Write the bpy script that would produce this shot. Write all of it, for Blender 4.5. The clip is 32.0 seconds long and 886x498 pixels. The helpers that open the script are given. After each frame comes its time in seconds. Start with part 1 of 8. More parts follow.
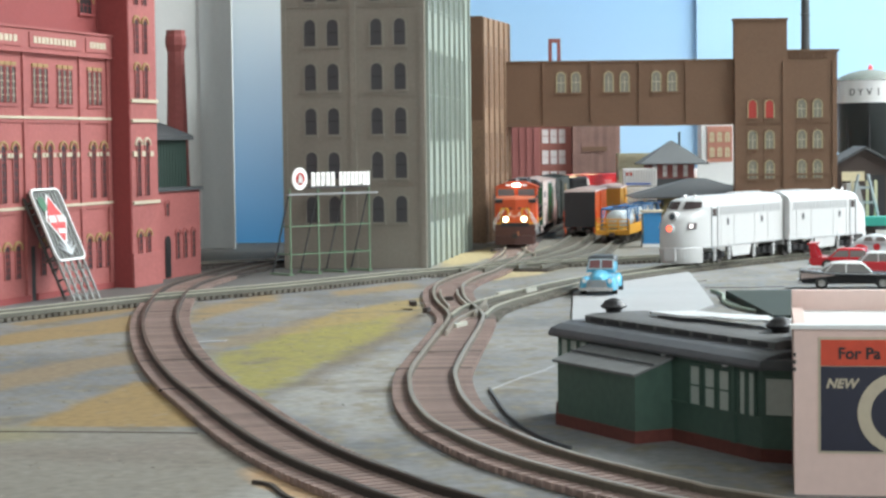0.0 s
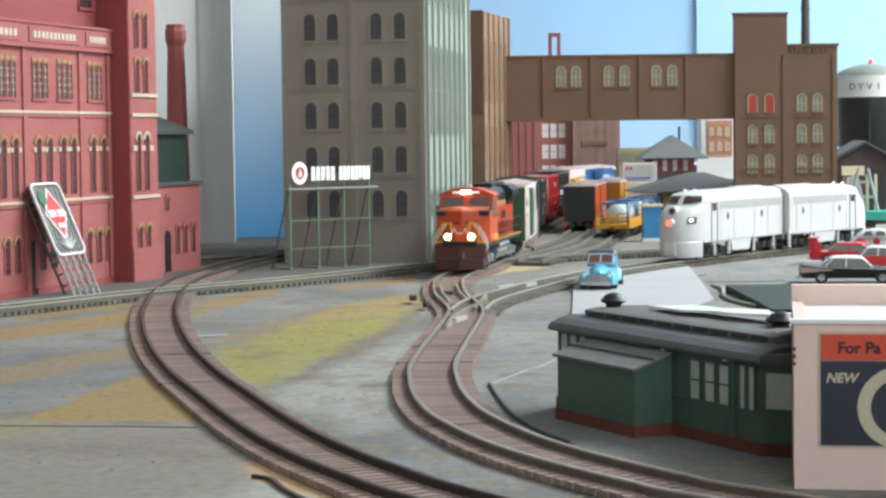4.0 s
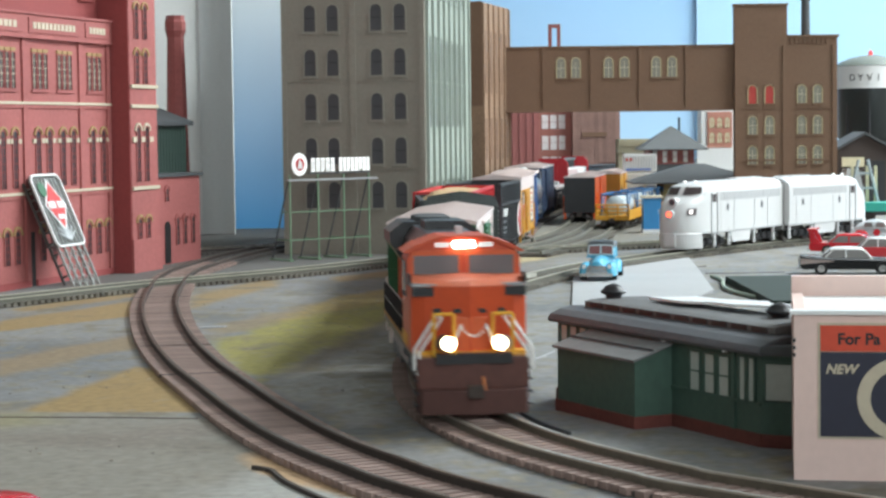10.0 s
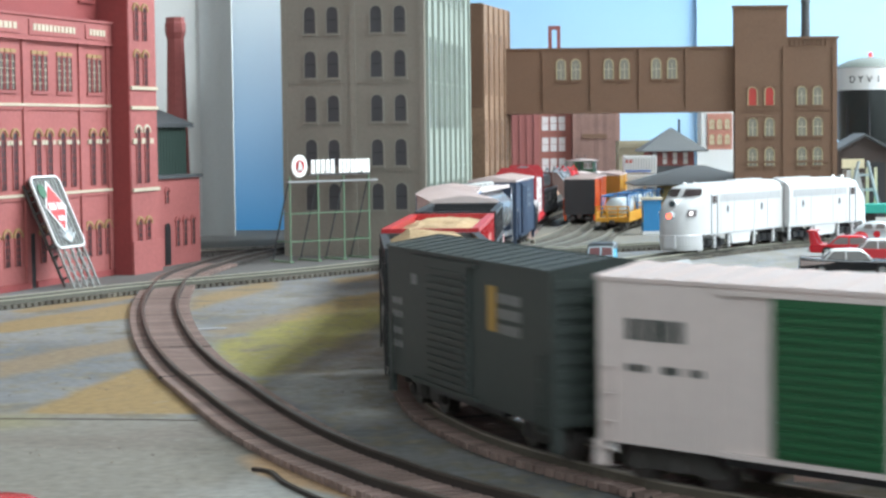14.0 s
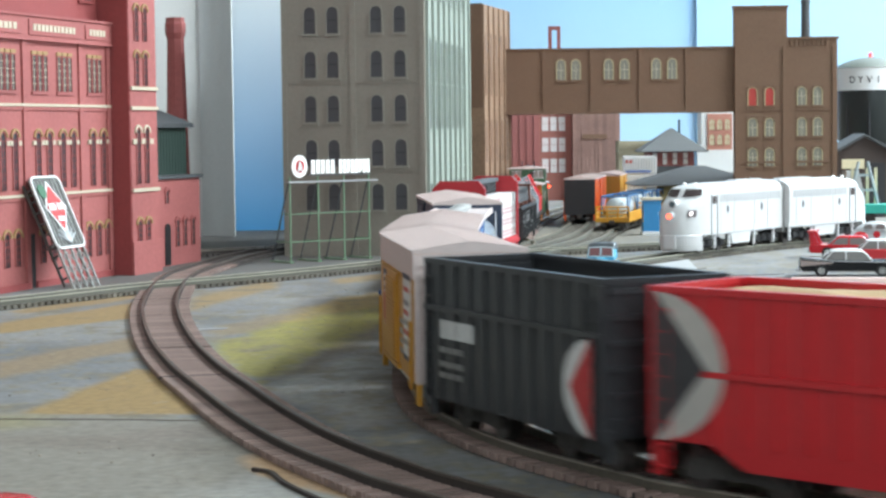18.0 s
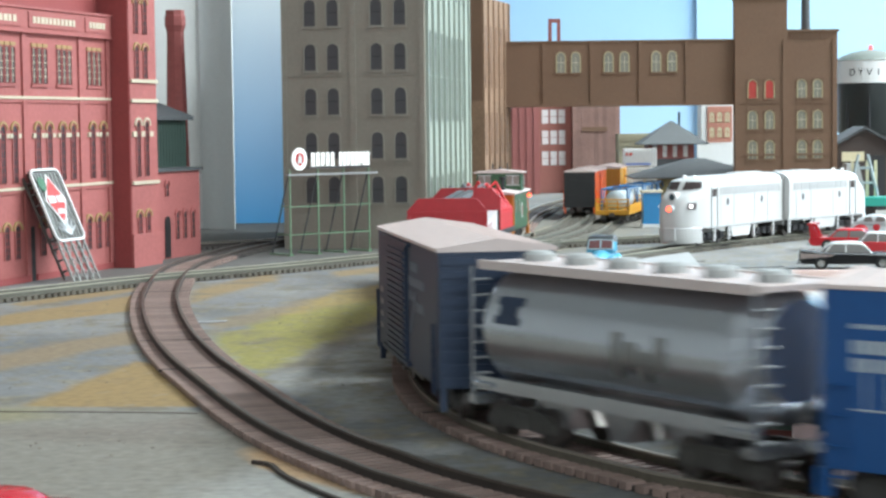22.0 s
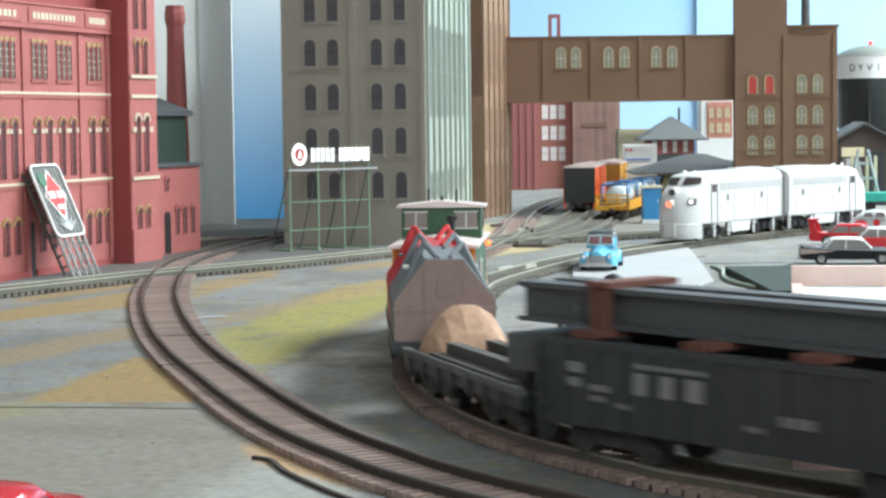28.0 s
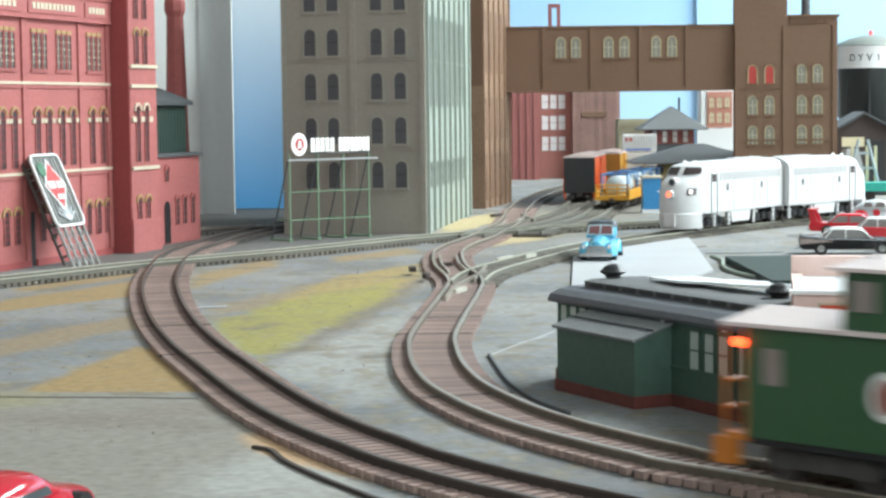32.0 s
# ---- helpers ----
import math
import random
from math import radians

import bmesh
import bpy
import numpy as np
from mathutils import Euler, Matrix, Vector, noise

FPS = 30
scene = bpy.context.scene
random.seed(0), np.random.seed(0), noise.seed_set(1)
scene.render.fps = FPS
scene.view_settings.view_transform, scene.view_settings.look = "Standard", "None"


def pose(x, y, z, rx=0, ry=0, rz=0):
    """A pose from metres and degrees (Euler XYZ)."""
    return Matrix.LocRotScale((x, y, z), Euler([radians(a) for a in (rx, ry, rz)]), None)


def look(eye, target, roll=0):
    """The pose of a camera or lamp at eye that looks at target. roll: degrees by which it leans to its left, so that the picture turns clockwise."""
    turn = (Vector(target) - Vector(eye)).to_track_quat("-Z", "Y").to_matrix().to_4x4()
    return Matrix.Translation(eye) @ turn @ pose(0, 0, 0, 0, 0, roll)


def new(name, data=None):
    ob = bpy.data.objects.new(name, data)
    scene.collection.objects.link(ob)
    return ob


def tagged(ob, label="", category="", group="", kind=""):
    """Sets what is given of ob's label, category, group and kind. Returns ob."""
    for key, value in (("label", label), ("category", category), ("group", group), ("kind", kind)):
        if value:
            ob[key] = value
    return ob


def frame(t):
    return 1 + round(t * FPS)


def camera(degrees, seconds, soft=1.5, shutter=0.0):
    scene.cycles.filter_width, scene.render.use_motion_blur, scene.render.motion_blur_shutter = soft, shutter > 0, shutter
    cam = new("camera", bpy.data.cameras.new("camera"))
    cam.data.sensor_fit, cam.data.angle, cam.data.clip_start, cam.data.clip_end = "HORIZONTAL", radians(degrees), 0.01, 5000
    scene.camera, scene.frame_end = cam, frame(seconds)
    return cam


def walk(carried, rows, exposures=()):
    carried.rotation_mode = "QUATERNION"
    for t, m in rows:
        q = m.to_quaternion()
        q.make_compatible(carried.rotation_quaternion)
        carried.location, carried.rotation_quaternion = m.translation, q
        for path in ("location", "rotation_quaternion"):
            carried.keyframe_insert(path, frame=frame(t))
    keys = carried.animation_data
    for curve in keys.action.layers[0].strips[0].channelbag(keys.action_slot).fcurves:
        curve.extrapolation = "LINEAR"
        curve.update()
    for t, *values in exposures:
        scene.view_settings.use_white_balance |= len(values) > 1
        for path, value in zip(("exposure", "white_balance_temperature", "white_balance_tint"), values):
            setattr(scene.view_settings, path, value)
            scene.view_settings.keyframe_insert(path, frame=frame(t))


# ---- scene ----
# ---- camera ----
EYE = Vector((0, 0, 0.08736))
LENS = 3500.0
cam = camera(25.25, 32.0, soft=2.65, shutter=1.3)
TILT = ((0, 186), (0.5, 189), (1, 193), (1.5, 189), (2, 189), (3, 189), (3.5, 192), (5.5, 204.5), (6, 206.5), (7, 209), (8, 210),
        (9, 210), (10, 211.5), (10.5, 209), (11, 207), (11.5, 207), (12, 210), (12.5, 211), (13, 207.5), (14, 208.5), (14.5, 212), (16.5, 208),
        (17, 205.5), (17.5, 210.5), (18, 208), (18.5, 206.5), (19, 210), (19.5, 207.5), (20, 208.5), (20.5, 215), (21, 213), (21.5, 215), (22, 221),
        (22.5, 225), (23, 230), (23.5, 235), (24, 236), (25, 234.5), (25.5, 233), (27.5, 234), (28, 229), (28.5, 228), (29, 231), (29.5, 233),
        (30, 235.5), (30.5, 237), (31, 241.5), (31.5, 248), (32, 247))
walk(cam, [(t, look(EYE, EYE + Vector((0, 1, -d / LENS)), -0.69)) for t, d in TILT],
     ((0, -0.05, 6500, 10), (8, -0.05, 6480, 10), (10.2, -0.06, 6380, 9), (12.2, 0.14, 6180, 9), (14, 0.18, 6150, 9), (20, 0.17, 6180, 8), (32, 0.24, 6330, 7)))

# ---- light ----
world = bpy.data.worlds.new("room_air")
world.use_nodes = True
world.node_tree.nodes["Background"].inputs[0].default_value = (0.75, 0.85, 1.0, 1)
world.node_tree.nodes["Background"].inputs[1].default_value = 0.3
scene.world = world


def window_light(name, eye, target, w, h, power, colour):
    data = bpy.data.lights.new(name, "AREA")
    data.shape, data.size, data.size_y, data.energy, data.color = "RECTANGLE", w, h, power, colour
    ob = new(name, data)
    ob.matrix_world = look(eye, target)
    return ob


COOL = (0.905, 0.98, 1.0)
window_light("window_light", (2.6, 1.3, 0.75), (0.0, 1.3, 0.05), 2.4, 1.2, 17, COOL)
window_light("ceiling_panel_light", (1.45, 1.2, 1.44), (1.35, 1.2, 0.0), 1.2, 0.6, 57, COOL)
# far panel is an unseen lamp, added to brighten the sky boards
window_light("ceiling_panel_light", (1.45, 2.35, 1.44), (1.35, 2.35, 0.0), 1.2, 0.6, 78, COOL)
# added fill from behind the camera; no window is built there
window_light("back_window_light", (0.5, -1.75, 0.9), (0.05, 1.0, 0.05), 1.2, 0.8, 24.5, COOL)

# ---- helpers for building, all lengths in millimetres ----
U = 0.001


def box(bm, x0, x1, y0, y1, z0, z1, m=None):
    """A box between two corners."""
    c = [(x, y, z) for z in (z0, z1) for x, y in ((x0, y0), (x1, y0), (x1, y1), (x0, y1))]
    v = [bm.verts.new(((m @ Vector(p)) if m else Vector(p)) * U) for p in c]
    for f in ((3, 2, 1, 0), (4, 5, 6, 7), (0, 1, 5, 4), (1, 2, 6, 5), (2, 3, 7, 6), (3, 0, 4, 7)):
        bm.faces.new([v[i] for i in f])
    return v


def prism(bm, outline, a, b, axis="y", m=None):
    """A closed outline (u, v), pushed from a to b along an axis: y takes (x, z), x takes (y, z), z takes (x, y)."""
    def p(u, v, w):
        q = Vector({"y": (u, w, v), "x": (w, u, v), "z": (u, v, w)}[axis])
        return ((m @ q) if m else q) * U
    r0 = [bm.verts.new(p(u, v, a)) for u, v in outline]
    r1 = [bm.verts.new(p(u, v, b)) for u, v in outline]
    n = len(outline)
    faces = [bm.faces.new(r0), bm.faces.new(r1)]
    for i in range(n):
        faces.append(bm.faces.new((r0[i], r0[(i + 1) % n], r1[(i + 1) % n], r1[i])))
    bmesh.ops.recalc_face_normals(bm, faces=faces)


def rod(bm, a, b, r, n=6, r2=None):
    """A round bar between two points."""
    a, b = Vector(a) * U, Vector(b) * U
    d = b - a
    q = d.to_track_quat("Z", "Y").to_matrix().to_4x4()
    bmesh.ops.create_cone(bm, cap_ends=True, segments=n, radius1=r * U, radius2=(r if r2 is None else r2) * U, depth=d.length,
                          matrix=Matrix.Translation((a + b) / 2) @ q)


def lathe(bm, profile, n=20, m=None):
    """A body of revolution round z from (r, z) pairs."""
    rings = []
    for r, z in profile:
        ring = []
        for i in range(n):
            a = 2 * math.pi * i / n
            q = Vector((r * math.cos(a), r * math.sin(a), z))
            ring.append(bm.verts.new(((m @ q) if m else q) * U))
        rings.append(ring)
    faces = []
    for a, b in zip(rings, rings[1:]):
        for i in range(n):
            faces.append(bm.faces.new((a[i], a[(i + 1) % n], b[(i + 1) % n], b[i])))
    faces += [bm.faces.new(rings[0]), bm.faces.new(rings[-1])]
    bmesh.ops.recalc_face_normals(bm, faces=faces)


def mesh_of(name, bm, material, bevel=0.0, smooth=False):
    if bevel:
        bmesh.ops.bevel(bm, geom=[e for e in bm.edges if len(e.link_faces) == 2 and e.calc_face_angle(0) > 0.6], offset=bevel * U,
                        segments=2, profile=0.7, affect="EDGES", clamp_overlap=True)
    data = bpy.data.meshes.new(name)
    bm.to_mesh(data)
    bm.free()
    data.materials.append(material)
    if smooth:
        for f in data.polygons:
            f.use_smooth = True
        data.set_sharp_from_angle(angle=radians(38))
    return data


def part(name, bm, material, parent, label="", bevel=0.0, smooth=False, m=None):
    """One mesh object under a thing or a part."""
    ob = new(name, mesh_of(name, bm, material, bevel, smooth))
    ob.parent = parent
    if m:
        ob.matrix_basis = m
    return tagged(ob, label)


def piece(name, data, parent, m):
    """An object of its own on a shared mesh."""
    ob = new(name, data)
    ob.parent = parent
    ob.matrix_basis = m
    return ob


def thing(name, label, category, m=None, group="", kind=""):
    ob = new(name)
    ob.empty_display_size = 0.01
    if m:
        ob.matrix_basis = m
    return tagged(ob, label, category, group, kind)


def solid(name, bm, material, label, category, kind="", bevel=0.0, m=None, smooth=False, group=""):
    ob = new(name, mesh_of(name, bm, material, bevel, smooth))
    if m:
        ob.matrix_basis = m
    return tagged(ob, label, category, group, kind)


def mm(x, y, z=0, rz=0, rx=0, ry=0):
    return pose(x * U, y * U, z * U, rx, ry, rz)


def depth_scale(y):
    """The plan was drawn with the far end of the board too deep: how far to draw a place at depth y in towards the camera's foot."""
    return 1.0338 / (1 + y * 6.762e-5)


def plan(x, y):
    return (x * depth_scale(y), y * depth_scale(y))


def spline(points, step=3.0):
    """Smooth plan line through points, as evenly spaced points."""
    P = [Vector(p) for p in points]
    P = [2 * P[0] - P[1]] + P + [2 * P[-1] - P[-2]]
    fine = []
    for i in range(1, len(P) - 2):
        a, b, c, d = P[i - 1:i + 3]
        n = max(4, int((c - b).length / 2))
        for k in range(n):
            t = k / n
            fine.append(0.5 * (2 * b + (c - a) * t + (2 * a - 5 * b + 4 * c - d) * t * t + (3 * b - a - 3 * c + d) * t ** 3))
    fine.append(P[-2])
    out, left = [fine[0]], step
    for a, b in zip(fine, fine[1:]):
        seg = (b - a).length
        while seg >= left:
            a = a.lerp(b, left / seg)
            seg -= left
            out.append(a)
            left = step
        left -= seg
    return out


# ---- materials ----
def paint(name, colour, rough=0.6, metal=0.0, vary=0.12, grain=400.0, coarse=18.0, bump=0.05, dark=0.5, island=0.0, obj=0.0):
    """A painted or plain surface with stains at a coarse scale and fine grain."""
    mat = bpy.data.materials.new(name)
    mat.use_nodes = True
    nt = mat.node_tree
    N, L = nt.nodes, nt.links
    bsdf = N["Principled BSDF"]
    geo = N.new("ShaderNodeTexCoord")
    n1, n2 = N.new("ShaderNodeTexNoise"), N.new("ShaderNodeTexNoise")
    n1.inputs["Scale"].default_value, n1.inputs["Detail"].default_value = coarse, 6
    n2.inputs["Scale"].default_value, n2.inputs["Detail"].default_value = grain, 4
    L.new(geo.outputs["Object"], n1.inputs["Vector"])
    L.new(geo.outputs["Object"], n2.inputs["Vector"])
    add = N.new("ShaderNodeMath")
    add.operation = "ADD"
    L.new(n1.outputs["Fac"], add.inputs[0])
    L.new(n2.outputs["Fac"], add.inputs[1])
    ramp = N.new("ShaderNodeMapRange")
    ramp.inputs["From Min"].default_value, ramp.inputs["From Max"].default_value = 0.6, 1.4
    ramp.inputs["To Min"].default_value, ramp.inputs["To Max"].default_value = 1 - vary, 1 + vary
    L.new(add.outputs[0], ramp.inputs["Value"])
    last = ramp.outputs[0]
    if obj:
        info, r2 = N.new("ShaderNodeObjectInfo"), N.new("ShaderNodeMapRange")
        r2.inputs["To Min"].default_value, r2.inputs["To Max"].default_value = 1 - obj, 1 + obj
        L.new(info.outputs["Random"], r2.inputs["Value"])
        mul = N.new("ShaderNodeMath")
        mul.operation = "MULTIPLY"
        L.new(last, mul.inputs[0])
        L.new(r2.outputs[0], mul.inputs[1])
        last = mul.outputs[0]
    if island:
        info, r2 = N.new("ShaderNodeNewGeometry"), N.new("ShaderNodeMapRange")
        r2.inputs["To Min"].default_value, r2.inputs["To Max"].default_value = 1 - island, 1 + island
        L.new(info.outputs["Random Per Island"], r2.inputs["Value"])
        mul = N.new("ShaderNodeMath")
        mul.operation = "MULTIPLY"
        L.new(last, mul.inputs[0])
        L.new(r2.outputs[0], mul.inputs[1])
        last = mul.outputs[0]
    mix = N.new("ShaderNodeVectorMath")
    mix.operation = "SCALE"
    mix.inputs[0].default_value = colour
    L.new(last, mix.inputs["Scale"])
    L.new(mix.outputs[0], bsdf.inputs["Base Color"])
    bsdf.inputs["Roughness"].default_value = rough
    bsdf.inputs["Metallic"].default_value = metal
    if bump:
        b = N.new("ShaderNodeBump")
        b.inputs["Strength"].default_value = bump
        b.inputs["Distance"].default_value = 0.0005
        L.new(n2.outputs["Fac"], b.inputs["Height"])
        L.new(b.outputs[0], bsdf.inputs["Normal"])
    return mat


def glow(name, colour, strength):
    mat = bpy.data.materials.new(name)
    mat.use_nodes = True
    b = mat.node_tree.nodes["Principled BSDF"]
    b.inputs["Base Color"].default_value = (*colour, 1)
    b.inputs["Emission Color"].default_value = (*colour, 1)
    b.inputs["Emission Strength"].default_value = strength
    return mat


def glassy(name, colour, rough=0.08, alpha=1.0, through_light=0.0, spec=0.5):
    mat = bpy.data.materials.new(name)
    mat.use_nodes = True
    b = mat.node_tree.nodes["Principled BSDF"]
    b.inputs["Base Color"].default_value = (*colour, 1)
    b.inputs["Roughness"].default_value = rough
    b.inputs["IOR"].default_value = 1.5
    b.inputs["Specular IOR Level"].default_value = spec
    b.inputs["Transmission Weight"].default_value = through_light
    return mat


def ground_paint():
    """Painted plywood: grey-blue with ochre and grass-green washes of their own shape, and pale worn edges."""
    mat = bpy.data.materials.new("painted_layout_ground")
    mat.use_nodes = True
    nt = mat.node_tree
    N, L = nt.nodes, nt.links
    bsdf = N["Principled BSDF"]
    geo = N.new("ShaderNodeTexCoord")

    def noise_at(scale, detail=6, stretch=None):
        n = N.new("ShaderNodeTexNoise")
        n.inputs["Scale"].default_value, n.inputs["Detail"].default_value = scale, detail
        src = geo.outputs["Object"]
        if stretch:
            mp = N.new("ShaderNodeMapping")
            mp.inputs["Scale"].default_value = stretch
            L.new(src, mp.inputs["Vector"])
            src = mp.outputs[0]
        L.new(src, n.inputs["Vector"])
        return n

    def maths(op, a, b):
        n = N.new("ShaderNodeMath")
        n.operation = op
        for s, x in zip(n.inputs, (a, b)):
            if hasattr(x, "links"):
                L.new(x, s)
            else:
                s.default_value = x
        return n.outputs[0]

    def ramp(x, a, b, lo=0.0, hi=1.0):
        n = N.new("ShaderNodeMapRange")
        n.inputs["From Min"].default_value, n.inputs["From Max"].default_value = a, b
        n.inputs["To Min"].default_value, n.inputs["To Max"].default_value = lo, hi
        L.new(x, n.inputs["Value"])
        return n.outputs[0]

    def mixed(fac, a, b):
        n = N.new("ShaderNodeMix")
        n.data_type = "RGBA"
        L.new(fac, n.inputs[0])
        for s, x in ((n.inputs[6], a), (n.inputs[7], b)):
            if hasattr(x, "links"):
                L.new(x, s)
            else:
                s.default_value = (*x, 1)
        return n.outputs[2]

    broad, fine, streak = noise_at(9), noise_at(260, 5), noise_at(22, 7, (1, 0.55, 1))
    edge = noise_at(28, 6)
    col = mixed(ramp(broad.outputs["Fac"], 0.35, 0.65), (0.145, 0.155, 0.168), (0.255, 0.25, 0.24))
    col = mixed(ramp(streak.outputs["Fac"], 0.50, 0.64, 0, 0.6), col, (0.115, 0.115, 0.115))

    def wash(col, cx, cy, rx, ry, turn, colour, strength=0.9, soft=0.35, rough=1.3):
        mp = N.new("ShaderNodeMapping")
        mp.vector_type = "TEXTURE"
        f = depth_scale(cy)
        mp.inputs["Location"].default_value = (cx * f * U, cy * f * U, 0)
        mp.inputs["Rotation"].default_value = (0, 0, radians(turn))
        mp.inputs["Scale"].default_value = (rx * f * U, ry * f * U, 1)
        L.new(geo.outputs["Object"], mp.inputs["Vector"])
        ln = N.new("ShaderNodeVectorMath")
        ln.operation = "LENGTH"
        L.new(mp.outputs[0], ln.inputs[0])
        wob = maths("ADD", ln.outputs["Value"], maths("MULTIPLY", maths("SUBTRACT", edge.outputs["Fac"], 0.5), rough))
        return mixed(ramp(wob, 1.0 + soft / 2, 1.0 - soft / 2, 0, strength), col, colour)

    def field(col, corners, colour, strength=0.9, soft=8.0, wobble=22.0, source=None):
        """A painted patch with straight brushed sides: corners in millimetres, in either order."""
        corners = [plan(*p) for p in corners]
        n = len(corners)
        area = sum(corners[i][0] * corners[(i + 1) % n][1] - corners[(i + 1) % n][0] * corners[i][1] for i in range(n))
        inside = None
        for i in range(n):
            (x0, y0), (x1, y1) = corners[i], corners[(i + 1) % n]
            d = math.hypot(x1 - x0, y1 - y0)
            k = (1 if area > 0 else -1) / d
            nx, ny = -(y1 - y0) * k, (x1 - x0) * k
            dot = N.new("ShaderNodeVectorMath")
            dot.operation = "DOT_PRODUCT"
            L.new(geo.outputs["Object"], dot.inputs[0])
            dot.inputs[1].default_value = (nx / U, ny / U, 0)
            dist = maths("SUBTRACT", dot.outputs["Value"], nx * x0 + ny * y0)
            inside = dist if inside is None else maths("MINIMUM", inside, dist)
        wob = maths("ADD", inside, maths("MULTIPLY", maths("SUBTRACT", (source or edge).outputs["Fac"], 0.5), wobble))
        return mixed(ramp(wob, -soft / 2, soft / 2, 0, strength), col, colour)

    OCHRE, GRASS, PALE, MUD = (0.29, 0.19, 0.07), (0.275, 0.245, 0.055), (0.33, 0.32, 0.295), (0.15, 0.12, 0.085)
    thin = noise_at(60, 7, (0.55, 0.75, 1))
    fleck = noise_at(170, 6, (0.8, 0.6, 1))
    BROWN = (0.25, 0.18, 0.10)
    # right of the outer track
    col = field(col, ((-66, 680), (-49, 750), (-22, 908), (-8, 980), (-10, 766), (-8, 600), (-26, 590)), PALE, 0.75, 14, 30)
    col = wash(col, -15, 1050, 14, 110, -8, PALE, 0.7, 0.6)
    col = field(col, ((-141, 1092), (-103, 1261), (-100, 1160), (-130, 1016)), OCHRE, 0.85, 8, 14)
    col = field(col, ((-117, 910), (-67, 1043), (-40, 1130), (-70, 945), (-98, 865)), BROWN, 0.75, 10, 24, thin)
    col = field(col, ((-69, 1239), (-24, 1313), (-12, 1266), (-63, 1195)), OCHRE, 0.8, 7, 16)
    col = field(col, ((-60, 715), (-46, 868), (-18, 1070), (-6, 1060), (-22, 909), (-49, 735)), MUD, 0.85, 10, 26)
    col = field(col, ((-80, 940), (-57, 1079), (-13, 1175), (-12, 1065), (-37, 897)), (0.33, 0.235, 0.07), 0.9, 8, 26, thin)
    col = field(col, ((-99, 835), (-76, 935), (-25, 1050), (-27, 938), (-51, 790), (-65, 700), (-79, 734)), GRASS, 0.95, 8, 24, thin)
    col = mixed(maths("MULTIPLY", ramp(thin.outputs["Fac"], 0.54, 0.66, 0, 0.75), ramp(broad.outputs["Fac"], 0.40, 0.54)), col, (0.13, 0.12, 0.095))
    col = mixed(maths("MULTIPLY", ramp(fleck.outputs["Fac"], 0.52, 0.70, 0, 0.5), ramp(edge.outputs["Fac"], 0.42, 0.58)), col, (0.30, 0.28, 0.20))
    col = mixed(maths("MULTIPLY", ramp(fleck.outputs["Fac"], 0.44, 0.60, 0, 0.55), ramp(thin.outputs["Fac"], 0.36, 0.56)), col, (0.19, 0.15, 0.075))
    # left of the outer track
    col = field(col, ((-135, 622), (-117, 748), (-104, 732), (-76, 620)), OCHRE, 0.95, 5, 9)
    col = field(col, ((-178, 773), (-137, 880), (-126, 825), (-166, 716)), BROWN, 0.85, 9, 16)
    col = field(col, ((-218, 948), (-168, 1062), (-152, 970), (-206, 896)), OCHRE, 0.9, 7, 14)
    col = field(col, ((-224, 1022), (-179, 1165), (-170, 1097), (-214, 1006)), OCHRE, 0.8, 6, 12)
    # bare board in front of the seam
    col = field(col, ((-400, 626), (-143, 629), (-74, 607), (-20, 470), (-20, 300), (-400, 300)), (0.225, 0.205, 0.17), 0.93, 4, 5)
    col = field(col, ((-145, 622), (-128, 622), (-120, 600), (-150, 570)), (0.27, 0.24, 0.10), 0.5, 14, 16)
    col = wash(col, -38, 470, 24, 36, -10, (0.34, 0.335, 0.31), 0.8, 0.6, 1.0)
    col = wash(col, -95, 560, 34, 12, -16, (0.17, 0.14, 0.115), 0.55, 0.9, 1.8)
    col = wash(col, -70, 580, 30, 12, 10, (0.185, 0.15, 0.125), 0.5, 0.9, 1.8)
    col = wash(col, -29, 496, 13, 42, 30, (0.44, 0.28, 0.15), 0.95, 0.25, 0.8)
    col = mixed(ramp(thin.outputs["Fac"], 0.56, 0.74, 0, 0.45), col, (0.15, 0.125, 0.10))
    col = mixed(ramp(fleck.outputs["Fac"], 0.62, 0.78, 0, 0.5), col, (0.34, 0.33, 0.30))
    # yard behind
    # shadow on the ground left of the tower, put into its colour
    col = field(col, ((-420, 1180), (-170, 1190), (-60, 1330), (-30, 1500), (-40, 2500), (-420, 2500)), (0.10, 0.095, 0.088), 0.9, 30, 40)
    col = field(col, ((10, 1360), (60, 1330), (150, 1560), (200, 1800), (320, 2300), (120, 2300), (40, 1600)), (0.175, 0.16, 0.13), 0.9, 30, 40)
    col = wash(col, 24, 1650, 20, 120, -10, (0.42, 0.33, 0.17), 0.95, 0.3)
    col = wash(col, 62, 1420, 16, 90, -22, (0.42, 0.33, 0.17), 0.9, 0.3)
    col = wash(col, 100, 1750, 14, 130, -10, (0.38, 0.32, 0.2), 0.8, 0.3)
    tone = ramp(fine.outputs["Fac"], 0.3, 0.7, 0.80, 1.16)
    sc = N.new("ShaderNodeVectorMath")
    sc.operation = "SCALE"
    L.new(col, sc.inputs[0])
    L.new(tone, sc.inputs["Scale"])
    L.new(sc.outputs[0], bsdf.inputs["Base Color"])
    bsdf.inputs["Roughness"].default_value = 0.75
    b = N.new("ShaderNodeBump")
    b.inputs["Strength"].default_value, b.inputs["Distance"].default_value = 0.25, 0.0006
    L.new(fine.outputs["Fac"], b.inputs["Height"])
    L.new(b.outputs[0], bsdf.inputs["Normal"])
    return mat


